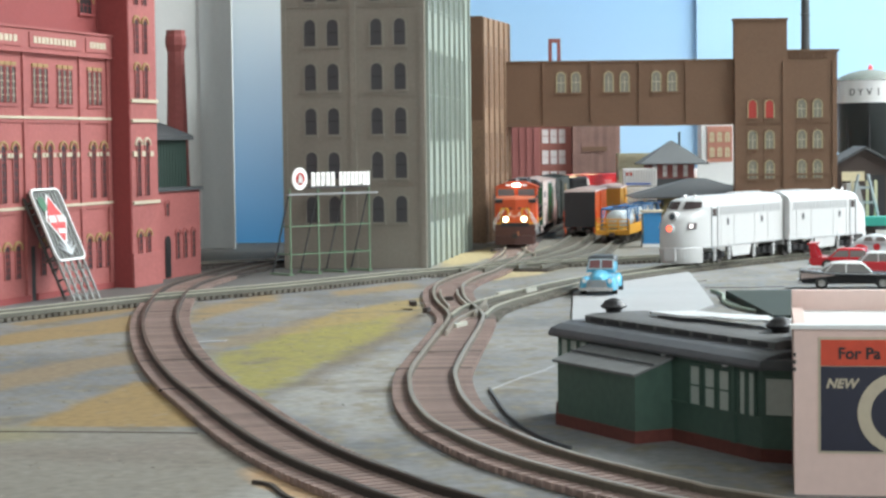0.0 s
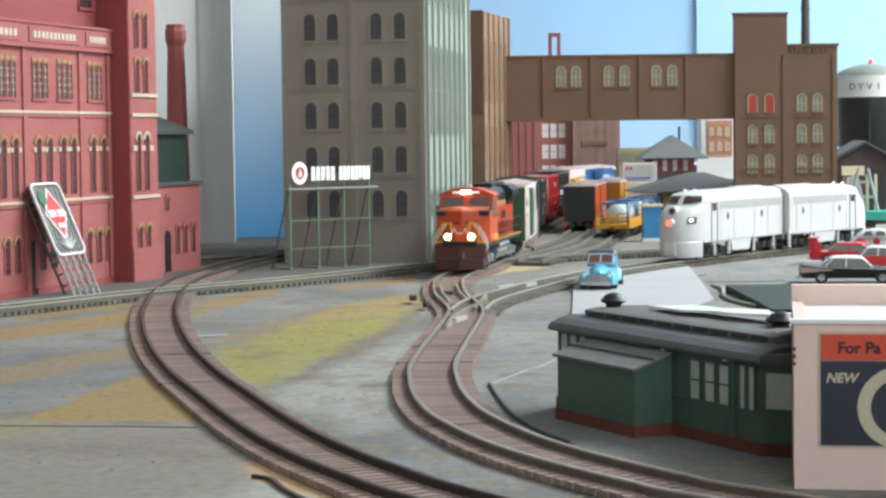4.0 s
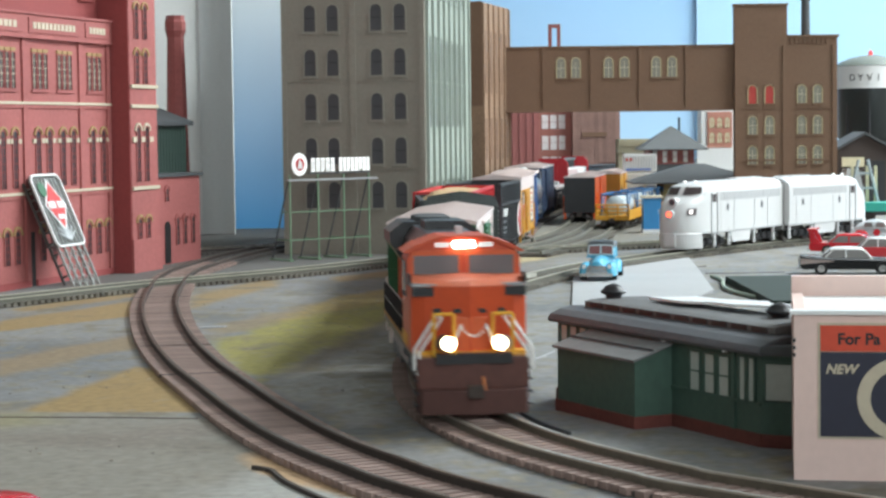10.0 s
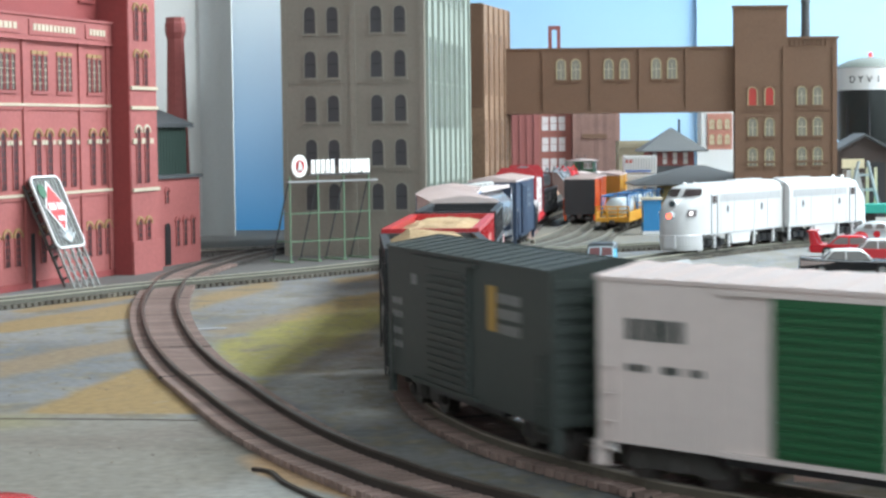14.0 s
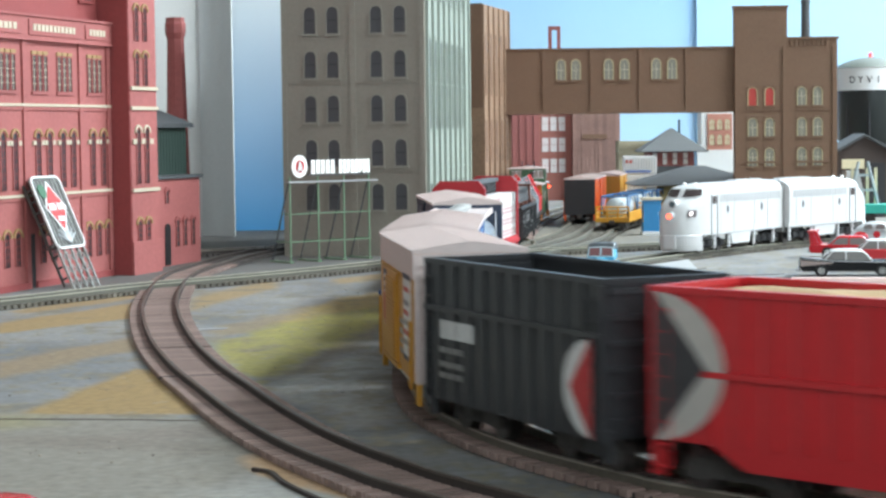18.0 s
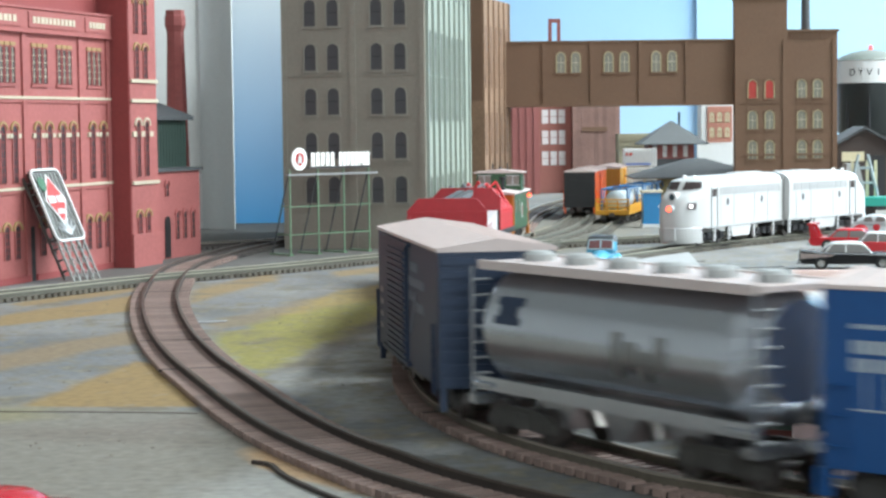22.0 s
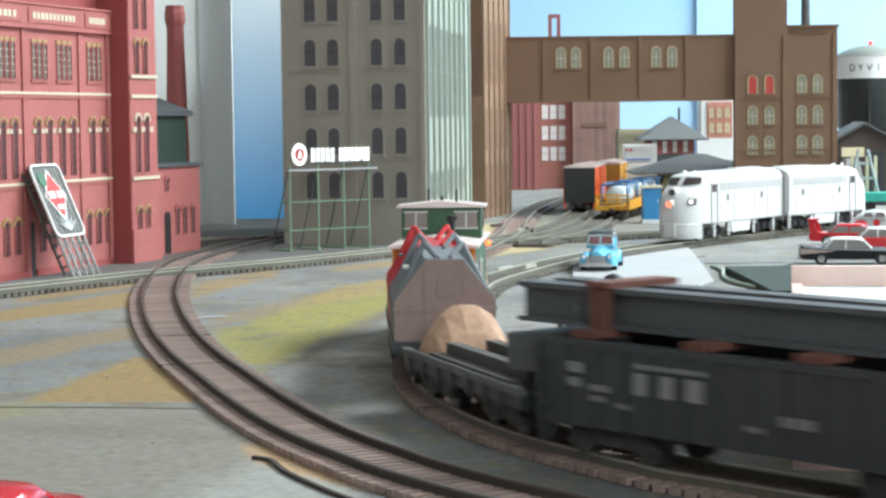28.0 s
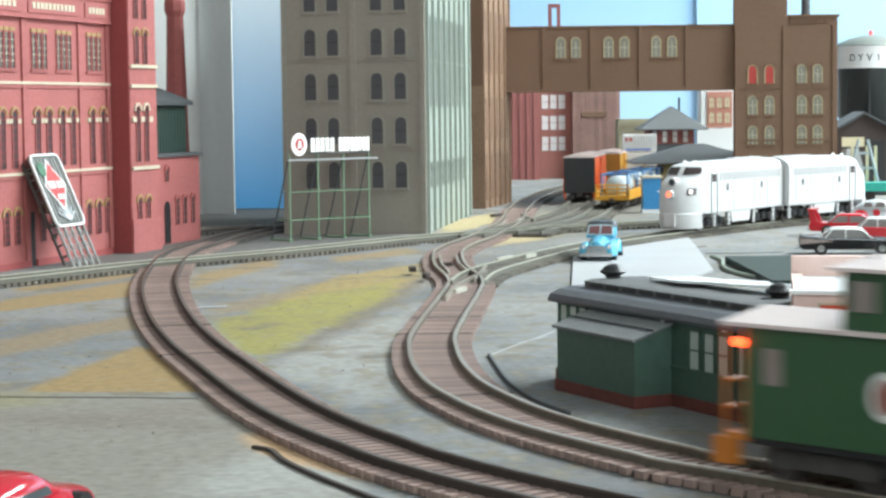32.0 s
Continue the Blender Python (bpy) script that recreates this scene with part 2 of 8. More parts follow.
M_GROUND = ground_paint()
M_WALL = paint("white_wall_paint", (0.75, 0.75, 0.73), 0.9, vary=0.04)
M_FLOOR = paint("grey_floor", (0.3, 0.28, 0.26), 0.7)
M_SKY = paint("sky_blue_board", (0.36, 0.60, 0.86), 0.85, vary=0.05, coarse=3)
M_SKY2 = paint("deep_sky_blue_board", (0.16, 0.42, 0.78), 0.8, vary=0.08, coarse=3)


def airbrushed(mat, top, low, z0, z1):
    """A sprayed sky that fades from a deep colour near the ground to a pale one above."""
    nt = mat.node_tree
    N, L = nt.nodes, nt.links
    co, sep, rng, mix = N.new("ShaderNodeTexCoord"), N.new("ShaderNodeSeparateXYZ"), N.new("ShaderNodeMapRange"), N.new("ShaderNodeMix")
    mix.data_type = "RGBA"
    L.new(co.outputs["Object"], sep.inputs[0])
    rng.inputs["From Min"].default_value, rng.inputs["From Max"].default_value = z0 * U, z1 * U
    L.new(sep.outputs[2], rng.inputs["Value"])
    L.new(rng.outputs[0], mix.inputs[0])
    mix.inputs[6].default_value, mix.inputs[7].default_value = (*low, 1), (*top, 1)
    L.new(mix.outputs[2], N["Principled BSDF"].inputs["Base Color"])


airbrushed(M_SKY2, (0.88, 0.95, 0.99), (0.14, 0.48, 0.92), 0, 235)
airbrushed(M_SKY, (0.30, 0.52, 0.78), (0.42, 0.62, 0.82), 80, 420)

M_GREYB = paint("pale_grey_board", (0.42, 0.43, 0.425), 0.85, vary=0.06, coarse=4)
M_RAIL = paint("nickel_rail", (0.52, 0.47, 0.40), 0.4, 0.8, grain=900)
M_RUST = paint("rusty_rail_web", (0.055, 0.042, 0.036), 0.75, 0.2)
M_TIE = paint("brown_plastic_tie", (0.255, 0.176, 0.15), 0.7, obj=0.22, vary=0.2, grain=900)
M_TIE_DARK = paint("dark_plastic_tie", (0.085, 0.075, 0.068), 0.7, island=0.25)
# dark bed colour paints the shade between ties; also colours one board seam
M_BED = paint("gap_shade_and_seam", (0.085, 0.07, 0.062), 0.9, vary=0.25)
M_TOWER = paint("grey_brown_wall", (0.262, 0.24, 0.20), 0.75, vary=0.12)
M_TOWERSIDE = paint("sage_grey_wall", (0.29, 0.325, 0.28), 0.7, vary=0.1)
M_DARKWIN = glassy("dark_window", (0.03, 0.028, 0.03), 0.35, spec=0.3)
M_TOWERWIN = glassy("dusty_grey_window", (0.075, 0.075, 0.08), 0.4, spec=0.3)
M_TOWERTRIM = paint("pale_grey_trim", (0.27, 0.255, 0.215), 0.75)
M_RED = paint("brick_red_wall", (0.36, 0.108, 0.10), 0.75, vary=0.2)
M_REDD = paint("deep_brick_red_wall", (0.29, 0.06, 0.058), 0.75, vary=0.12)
M_CREAM = paint("cream_trim", (0.55, 0.48, 0.36), 0.75)
M_OCHTRIM = paint("ochre_trim", (0.36, 0.23, 0.10), 0.75)
M_BROWN = paint("brown_factory_wall", (0.165, 0.092, 0.055), 0.75, vary=0.12)
M_BROWN2 = paint("weathered_brown_wall", (0.24, 0.148, 0.092), 0.8, vary=0.3, coarse=30)
M_MAROON = paint("maroon_wall", (0.30, 0.105, 0.095), 0.75)
M_WINLIT = paint("cream_window", (0.62, 0.55, 0.36), 0.5)
M_BLACK = paint("black_paint", (0.018, 0.018, 0.02), 0.45, vary=0.25)
M_CHAR = paint("charcoal_roof", (0.075, 0.08, 0.085), 0.8, vary=0.2)
M_STEEL = paint("dull_steel", (0.30, 0.30, 0.30), 0.4, 0.8)
M_WHITE = paint("white_paint", (0.80, 0.80, 0.79), 0.45, vary=0.03)
M_GREEN = paint("green_paint", (0.025, 0.13, 0.06), 0.5)
M_DINER = paint("dark_green_paint", (0.056, 0.104, 0.080), 0.6, vary=0.2)
M_ORANGE = paint("orange_paint", (0.54, 0.072, 0.018), 0.4, vary=0.08)
M_PINK = paint("pale_pink_wall", (0.78, 0.58, 0.52), 0.7, vary=0.05)

# ---- outlines ----
def arch(w, h, n=6):
    """Outline of a round-headed opening: width, full height, base at zero."""
    r = w / 2
    return [(-r, 0), (r, 0)] + [(r * math.cos(math.pi * k / n), h - r + r * math.sin(math.pi * k / n)) for k in range(n + 1)]


def oblong(w, h):
    return [(-w / 2, 0), (w / 2, 0), (w / 2, h), (-w / 2, h)]


def ring(bm, inner, outer, y0, y1):
    """A frame between two outlines of the same count."""
    n = len(inner)
    a, b = [[[bm.verts.new(Vector((u, y, v)) * U) for u, v in o] for y in (y0, y1)] for o in (inner, outer)]
    for i in range(n):
        j = (i + 1) % n
        for q in ((b[0][i], b[0][j], b[1][j], b[1][i]), (a[0][j], a[0][i], a[1][i], a[1][j]), (a[0][i], a[0][j], b[0][j], b[0][i]), (a[1][j], a[1][i], b[1][i], b[1][j])):
            bm.faces.new(q)
    bmesh.ops.recalc_face_normals(bm, faces=bm.faces[:])


# ---- room and layout base ----
ground = new("ground")
tagged(ground, "painted grey and ochre layout tabletop", "ground", kind="structure")
bm = bmesh.new()
box(bm, -420, 2400, -300, 3150, -18, 0)
part("tabletop", bm, M_GROUND, ground)
bm = bmesh.new()
box(bm, -3000, 3000, -3000, 4200, -920, -900)
solid("floor", bm, M_FLOOR, "plain grey room floor", "floor", "structure")
bm = bmesh.new()
box(bm, -3000, 3000, -3000, 4200, 1500, 1520)
solid("ceiling", bm, M_WALL, "plain white ceiling", "ceiling", "structure")
for n, c in (("wall_north", (-3000, 3000, 4200, 4230)), ("wall_south", (-3000, 3000, -3030, -3000)), ("wall_east", (3000, 3030, -3000, 4200)),
             ("wall_west", (-3030, -3000, -3000, 4200))):
    bm = bmesh.new()
    box(bm, *c, -900, 1500)
    solid(n, bm, M_WALL, "plain white room wall", "wall", "structure")

# sky boards behind the layout
back = thing("backdrop", "painted sky blue boards behind the layout", "backdrop", kind="structure")
bm = bmesh.new()
box(bm, -150, 405, 3150, 3162, -20, 900)
part("sky_panel", bm, M_SKY, back)
bm = bmesh.new()
box(bm, 405, 2400, 3140, 3152, -20, 900)
part("sky_panel", bm, paint("pale_sky_board", (0.40, 0.62, 0.82), 0.85, vary=0.04, coarse=3), back)
bm = bmesh.new()
box(bm, -250, -20, 1960, 1972, -20, 360)
part("sky_panel", bm, M_SKY2, back, "deeper blue sky panel")
# pale wall with a rounded turn beside the brewery; grey on the turn paints its shade
for name, mat, label, line in (("white_panel", M_WALL, "white wall panel beside the brewery", ((-420, 1770), (-360, 1788), (-300, 1808), (-260, 1824), (-235, 1837), (-224, 1844))),
                               ("grey_panel", paint("grey_wall_shade", (0.58, 0.595, 0.585), 0.85, vary=0.06, coarse=4), "rounded wall panel, its shade put into a greyer colour", ((-224, 1844), (-219, 1846), (-210, 1845), (-202, 1841), (-193, 1834)))):
    bm = bmesh.new()
    rows = []
    for x, y in line:
        rows.append([bm.verts.new(Vector((x, y + o, z)) * U) for o, z in ((0, -20), (0, 300), (10, 300), (10, -20))])
    for a, b in zip(rows, rows[1:]):
        for k in range(4):
            bm.faces.new((a[k], b[k], b[(k + 1) % 4], a[(k + 1) % 4]))
    bm.faces.new(rows[0])
    bm.faces.new(rows[-1])
    bmesh.ops.recalc_face_normals(bm, faces=bm.faces[:])
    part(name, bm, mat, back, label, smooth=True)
# fixtures out of view; the far one is added along with its lamp
for y in (1200, 2350):
    cl = thing("ceiling_light", "flat white ceiling light panel, unseen above the layout", "ceiling light", mm(1450, y, 1465), "ceiling lights")
    bm = bmesh.new()
    ring(bm, oblong(1210, 610), oblong(1250, 650), -20, 34)
    part("frame", bm, M_WHITE, cl, m=mm(0, -305, 0, 0, -90) @ mm(0, 0, 0))
win = thing("window_1", "wide window in the side wall", "window", mm(2990, 1300, 150), kind="structure")
for c in ((-8, 8, -1260, 1260, 0, 40), (-8, 8, -1260, 1260, 1200, 1240), (-8, 8, -1260, -1220, 40, 1200), (-8, 8, 1220, 1260, 40, 1200)):
    bm = bmesh.new()
    box(bm, *c)
    part("window_frame", bm, M_WHITE, win)

# ---- tracks ----
MAIN = [plan(*p) for p in ((3400, 2770), (1400, 2770), (1000, 2770), (600, 2755), (380, 2710), (255, 2630), (182, 2510), (149, 2370), (121, 2230), (100, 2080), (84, 1960),
        (74, 1850), (66, 1757), (60.5, 1662), (55, 1585), (48, 1517), (38, 1448), (26, 1366), (14, 1305), (6, 1248), (3, 1200), (4, 1105), (11, 1005),
        (9, 940), (1, 826), (-4, 745), (-4, 698), (-2, 652), (3, 607), (10, 575), (18, 547), (28, 521), (40, 497), (52, 476), (65, 457),
        (135, 382), (227, 323), (332, 290), (430, 283), (700, 284), (1300, 284), (3400, 284))]
MAIN_LINE = spline(MAIN, 2.0)
LEFT_LINE = [plan(*p) for p in ((-112, 1620), (-130, 1560), (-151, 1446), (-162, 1333), (-166, 1263), (-162, 1170), (-149, 1039), (-133, 929), (-113, 819), (-93, 730),
             (-76, 667), (-58, 602), (-44, 557), (-31, 522), (-18, 493), (-7, 470), (16, 434), (52, 390), (120, 330))]
CROSS_LINE = [plan(*p) for p in ((-420, 740), (-330, 895), (-235, 1045), (-176, 1148), (-101, 1245), (-33, 1350), (10, 1405), (69, 1466), (137, 1515), (200, 1556), (330, 1640))]
F_LINE = [plan(*p) for p in ((12, 990), (20, 1050), (37, 1113), (76, 1229), (118, 1316), (168, 1400), (220, 1478), (278, 1552), (340, 1625), (430, 1722), (600, 1880))]


def strip(line, a, b, z0, z1):
    """A bar that follows a plan line, between two offsets to its side."""
    bm = bmesh.new()
    rows = []
    for i, p in enumerate(line):
        d = (line[min(i + 1, len(line) - 1)] - line[max(i - 1, 0)]).normalized()
        n = Vector((-d.y, d.x))
        rows.append([bm.verts.new(Vector((*(p + n * o), z)) * U) for o, z in ((a, z0), (b, z0), (b, z1), (a, z1))])
    for r, q in zip(rows, rows[1:]):
        for k in range(4):
            bm.faces.new((r[k], q[k], q[(k + 1) % 4], r[(k + 1) % 4]))
    bm.faces.new(rows[0])
    bm.faces.new(rows[-1])
    bmesh.ops.recalc_face_normals(bm, faces=bm.faces[:])
    return bm


TIE = bmesh.new()
box(TIE, -1.6, 1.6, -14.4, 14.4, 0, 1.9)
TIE_MESH = mesh_of("tie", TIE, M_TIE, 0.2)


def track(name, label, points, ties="parts", z=0.0, near=(0, 1e9), gauge=8.25, bed=True, web=None, head=None, tie_mat=None):
    line = spline(points, 4.0)
    ob = thing(name, label, "railway track", kind="structure")
    if bed:
        part("roadbed", strip(line, -12.8, 12.8, z + 0.02, z + 1.45), M_BED, ob)
    for o in (-gauge, gauge):
        part("rail", strip(line, o - 0.75, o + 0.75, z + 1.9, z + 4.0), web or M_RUST, ob)
        part("rail_head", strip(line, o - 0.7, o + 0.7, z + 4.0, z + 4.5), head or M_RAIL, ob, "worn shiny rail top")
    pts = spline(points, 4.7)
    rest = bmesh.new()
    for i in range(1, len(pts) - 1):
        p, d = pts[i], (pts[i + 1] - pts[i - 1])
        m = mm(p.x, p.y, z + 0.3, math.degrees(math.atan2(d.y, d.x)))
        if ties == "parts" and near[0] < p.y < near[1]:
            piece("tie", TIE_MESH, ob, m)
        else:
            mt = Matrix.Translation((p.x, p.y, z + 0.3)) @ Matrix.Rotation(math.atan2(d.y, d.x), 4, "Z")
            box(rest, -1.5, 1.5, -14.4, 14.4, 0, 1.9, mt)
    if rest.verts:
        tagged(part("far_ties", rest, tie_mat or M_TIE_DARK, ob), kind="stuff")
    else:
        rest.free()
    return ob


# paler than the rust web: light on the main rails is put into the colour
M_BRONZE = paint("lit_bronze_rail_web", (0.15, 0.13, 0.10), 0.5, 0.4, vary=0.25)
M_DARKHEAD = paint("dark_worn_rail_top", (0.15, 0.125, 0.105), 0.45, 0.7, vary=0.25)
M_PALERAIL = paint("oxidised_pale_rail", (0.42, 0.41, 0.33), 0.5, 0.3, vary=0.2)
M_WEB2 = paint("dull_rail_web", (0.13, 0.125, 0.10), 0.6, 0.2, vary=0.2)
M_DULLRAIL = paint("dull_yard_rail", (0.20, 0.185, 0.15), 0.5, 0.3, vary=0.2)
M_PALETIE = paint("dusty_grey_tie", (0.125, 0.112, 0.09), 0.85, island=0.3)


def joints(parent, points):
    """Dark gaps between two lengths of sectional track."""
    for x, y, turn in points:
        bm = bmesh.new()
        box(bm, -0.8, 0.8, -14.3, 14.3, 1.4, 2.35)
        part("joint", bm, M_RUST, parent, m=mm(*plan(x, y), 0, turn))


def loose_rails(parent, lines):
    """Guard rails, switch points and frogs of a turnout."""
    for name, z1, pts in lines:
        part(name, strip(spline([plan(*p) for p in pts], 4.0), -0.55, 0.55, 1.9, z1), M_RAIL, parent)


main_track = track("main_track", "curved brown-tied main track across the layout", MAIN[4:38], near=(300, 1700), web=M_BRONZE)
joints(main_track, ((-4, 762, 91), (7, 589, 109), (1, 826, 94)))
loose_rails(main_track, (("guard_rail", 4.3, ((-2, 1180), (-1, 1120), (3, 1050))), ("guard_rail", 4.3, ((8, 1180), (9, 1120), (13, 1060))),
                         ("switch_point", 4.4, ((1, 900), (6, 960), (14, 1010), (24, 1060))), ("frog", 4.4, ((16, 1000), (19, 1040), (24, 1100))),
                         ("guard_rail", 4.3, ((51, 1590), (46, 1540), (39, 1490))), ("switch_point", 4.4, ((68, 1700), (70, 1640), (74, 1590)))))
M_PLASTIC = paint("pale_turnout_plastic", (0.50, 0.49, 0.42), 0.5, vary=0.12)
for name, x, y, turn, w, d in (("throw_bar", 8, 946, 70, 15, 1.6), ("frog_plate", 36, 1160, 66, 22, 2.4), ("frog_plate", 52, 1180, 66, 16, 1.8), ("switch_lever", 2, 1118, 20, 6, 3),
                               ("switch_lever", -17, 1088, 95, 12, 3.4), ("joint_bar", -9, 1040, 80, 9, 2.4), ("throw_bar", 62, 1600, 80, 14, 2), ("switch_lever", 46, 1690, 60, 14, 4)):
    bm = bmesh.new()
    box(bm, -w / 2, w / 2, -d / 2, d / 2, 1.9, 4.2)
    part(name, bm, M_RUST if name in ("switch_lever", "joint_bar") else M_PLASTIC, main_track, bevel=0.3, m=mm(*plan(x, y), 0, turn))
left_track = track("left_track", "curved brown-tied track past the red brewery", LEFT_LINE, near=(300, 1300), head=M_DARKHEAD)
joints(left_track, ((-110, 806, 98), (-88, 706, 104), (-152, 1062, 98)))
track("cross_track", "pale weathered track crossing the layout", CROSS_LINE, "far", web=M_WEB2, head=M_PALERAIL, tie_mat=M_PALETIE)
track("siding_track", "siding track under the white diesels", F_LINE, "far", web=M_WEB2, head=M_PALERAIL, tie_mat=M_PALETIE)
YARD_A = [plan(*p) for p in ((20, 1385), (48, 1480), (78, 1590), (108, 1740), (134, 1940), (150, 2100), (200, 2260), (260, 2430))]
YARD_B = [plan(*p) for p in ((62, 1420), (96, 1530), (124, 1650), (146, 1800), (176, 1950), (225, 2160), (280, 2380))]
track("yard_track", "weathered yard track under the parked cars", YARD_A, "far", web=M_WEB2, head=M_DULLRAIL, tie_mat=M_PALETIE)
track("yard_track", "weathered yard track under the parked cars", YARD_B, "far", web=M_WEB2, head=M_DULLRAIL, tie_mat=M_PALETIE)
track("back_track", "weathered track running behind the brewery", [plan(*p) for p in ((-430, 1250), (-300, 1420), (-200, 1500), (-120, 1560), (-60, 1590))], "far")
box_bm = bmesh.new()
box(box_bm, -9, 9, -4, 4, 0, 3.4)
box(box_bm, -3, 8, -2.4, 2.4, 3.4, 5)
solid("switch_machine", box_bm, M_CHAR, "small dark switch machine beside the cross track", "switch machine", bevel=0.4, m=mm(-243, 985, 0, 60))


# ---- buildings ----
MESHES = {}


def shared(key, build, material, bevel=0.0):
    if key not in MESHES:
        bm = bmesh.new()
        build(bm)
        MESHES[key] = mesh_of(key[0], bm, material, bevel)
    return MESHES[key]


def window(parent, x, z, w, h, pane, trim, round_head=True, bars=(1, 2), y=-0.3, border=1.1, sill=None, m=None, hood=None, bar_mat=None):
    """A window on a wall: pane, frame with bars, sill, and a hood mould where one shows."""
    out = arch if round_head else oblong
    at = mm(x, y, z) if m is None else m @ mm(x, y, z)
    win = piece("window", shared(("pane", w, h, round_head, pane.name), lambda bm: prism(bm, out(w, h), 0, 0.25), pane), parent, at)

    def frame_mesh(bm):
        ring(bm, out(w, h), out(w + 2 * border, h + border), -0.5, 0.2)
    piece("window_frame", shared(("window_frame", w, h, round_head, border, trim.name), frame_mesh, trim), win, Matrix())

    def bar_mesh(bm):
        for i in range(1, bars[0] + 1):
            u = -w / 2 + w * i / (bars[0] + 1)
            box(bm, u - 0.22, u + 0.22, -0.2, 0.1, 0, h - (w / 2 if round_head else 0))
        for i in range(1, bars[1] + 1):
            v = h * i / (bars[1] + 1)
            box(bm, -w / 2, w / 2, -0.22, 0.1, v - 0.25, v + 0.25)
    if bars[0] or bars[1]:
        bmat = bar_mat or trim
        piece("muntin", shared(("muntin", w, h, bars, round_head, bmat.name), bar_mesh, bmat), win, Matrix())
    if sill:
        piece("sill", shared(("sill", w, sill.name), lambda bm: box(bm, -w / 2 - 1.6, w / 2 + 1.6, -1.3, 0.3, -1.8, -0.1), sill), win, Matrix())
    if hood:
        def hood_mesh(bm):
            r0, r1, c = w / 2 + 1.3, w / 2 + 2.7, h - w / 2
            pts = [(r0 * math.cos(math.pi * k / 8), c + r0 * math.sin(math.pi * k / 8)) for k in range(9)]
            pts += [(r1 * math.cos(math.pi * k / 8), c + r1 * math.sin(math.pi * k / 8)) for k in range(8, -1, -1)]
            prism(bm, pts, -0.9, 0.2)
        piece("hood_mould", shared(("hood_mould", w, h, hood.name), hood_mesh, hood), win, Matrix())
    return win


def facade_frame(x0, y0, x1, y1):
    """Matrix of a wall from one plan point to another: x along the wall, -y outward when seen with x to the right."""
    d = Vector((x1 - x0, y1 - y0))
    return mm(x0, y0, 0, math.degrees(math.atan2(d.y, d.x))), d.length


def slab(name, mat, parent, *c, bevel=0.0, label="", m=None):
    bm = bmesh.new()
    box(bm, *c)
    return part(name, bm, mat, parent, label, bevel, m=m)


def bars_of_text(parent, name, material, x0, x1, z0, z1, y, count, seed, m=None):
    """Lettering that cannot be read or is a trade name: plain upright bars."""
    rnd = random.Random(seed)
    bm = bmesh.new()
    step = (x1 - x0) / count
    for i in range(count):
        w = step * rnd.uniform(0.62, 0.82)
        box(bm, x0 + i * step, x0 + i * step + w, y - 0.15, y + 0.1, z0, z1)
    return part(name, bm, material, parent, m=m)


def words(parent, name, body, size, material, m, align="LEFT"):
    data = bpy.data.curves.new(name, "FONT")
    data.body, data.size, data.extrude, data.align_x = body, size * U, 0.00008, align
    data.materials.append(material)
    ob = new(name, data)
    ob.parent, ob.matrix_basis = parent, m
    return ob


def grey_tower():
    m, w = facade_frame(-121, 1511, -12, 1496)
    ob = thing("factory_tower", "tall grey-brown factory tower with arched windows", "building", m)
    D, Z = 262, 236
    slab("front_wall", M_TOWER, ob, 0, w, 0, 4, 0, Z)
    slab("side_wall", M_TOWERSIDE, ob, w - 4, w + 0.3, 4, D, 0, Z, label="pale sage-grey ribbed side wall")
    slab("core", M_TOWER, ob, 0.5, w - 4, 4, D, 0, Z - 3)
    slab("roof", M_CHAR, ob, -1, w + 1, -1, D + 1, Z, Z + 3)
    for a, b in ((0, 3.5), (52.5, 57), (w - 4.5, w - 0.5)):
        slab("pilaster", M_TOWER, ob, a, b, -1.1, 0, 0, Z, bevel=0.25)
    for z in (64, 131, 198):
        for a, b in ((3.5, 52.5), (57, w - 4.5)):
            slab("string_course", M_TOWER, ob, a, b, -0.8, 0, z, z + 1.2, bevel=0.2)
        slab("side_course", M_TOWERSIDE, ob, w + 0.3, w + 1.0, 4, D, z, z + 1.0)
    for i in range(9):
        y = 4 + i * 32
        slab("rib", M_TOWERSIDE, ob, w + 0.3, w + 2.4, y, y + 4.5, 0, Z, bevel=0.3)
    for r in range(6):
        for x in (22, 39.5, 73, 91):
            window(ob, x, 35 + r * 33.5, 8.6, 20, M_TOWERWIN, M_TOWERTRIM, bars=(0, 1), border=1.1, sill=M_TOWERTRIM, bar_mat=M_BLACK)
    turn = Matrix.Translation((w * U, 0, 0)) @ Matrix.Rotation(math.pi / 2, 4, "Z")
    for i in range(7):
        for z, h in ((96, 70), (34, 20), (196, 30)):
            window(ob, 22 + i * 32, z, 9, h, M_DARKWIN, M_TOWERSIDE, bars=(0, 5 if h > 30 else 1), y=-0.6, border=1.2, m=turn)
    return ob


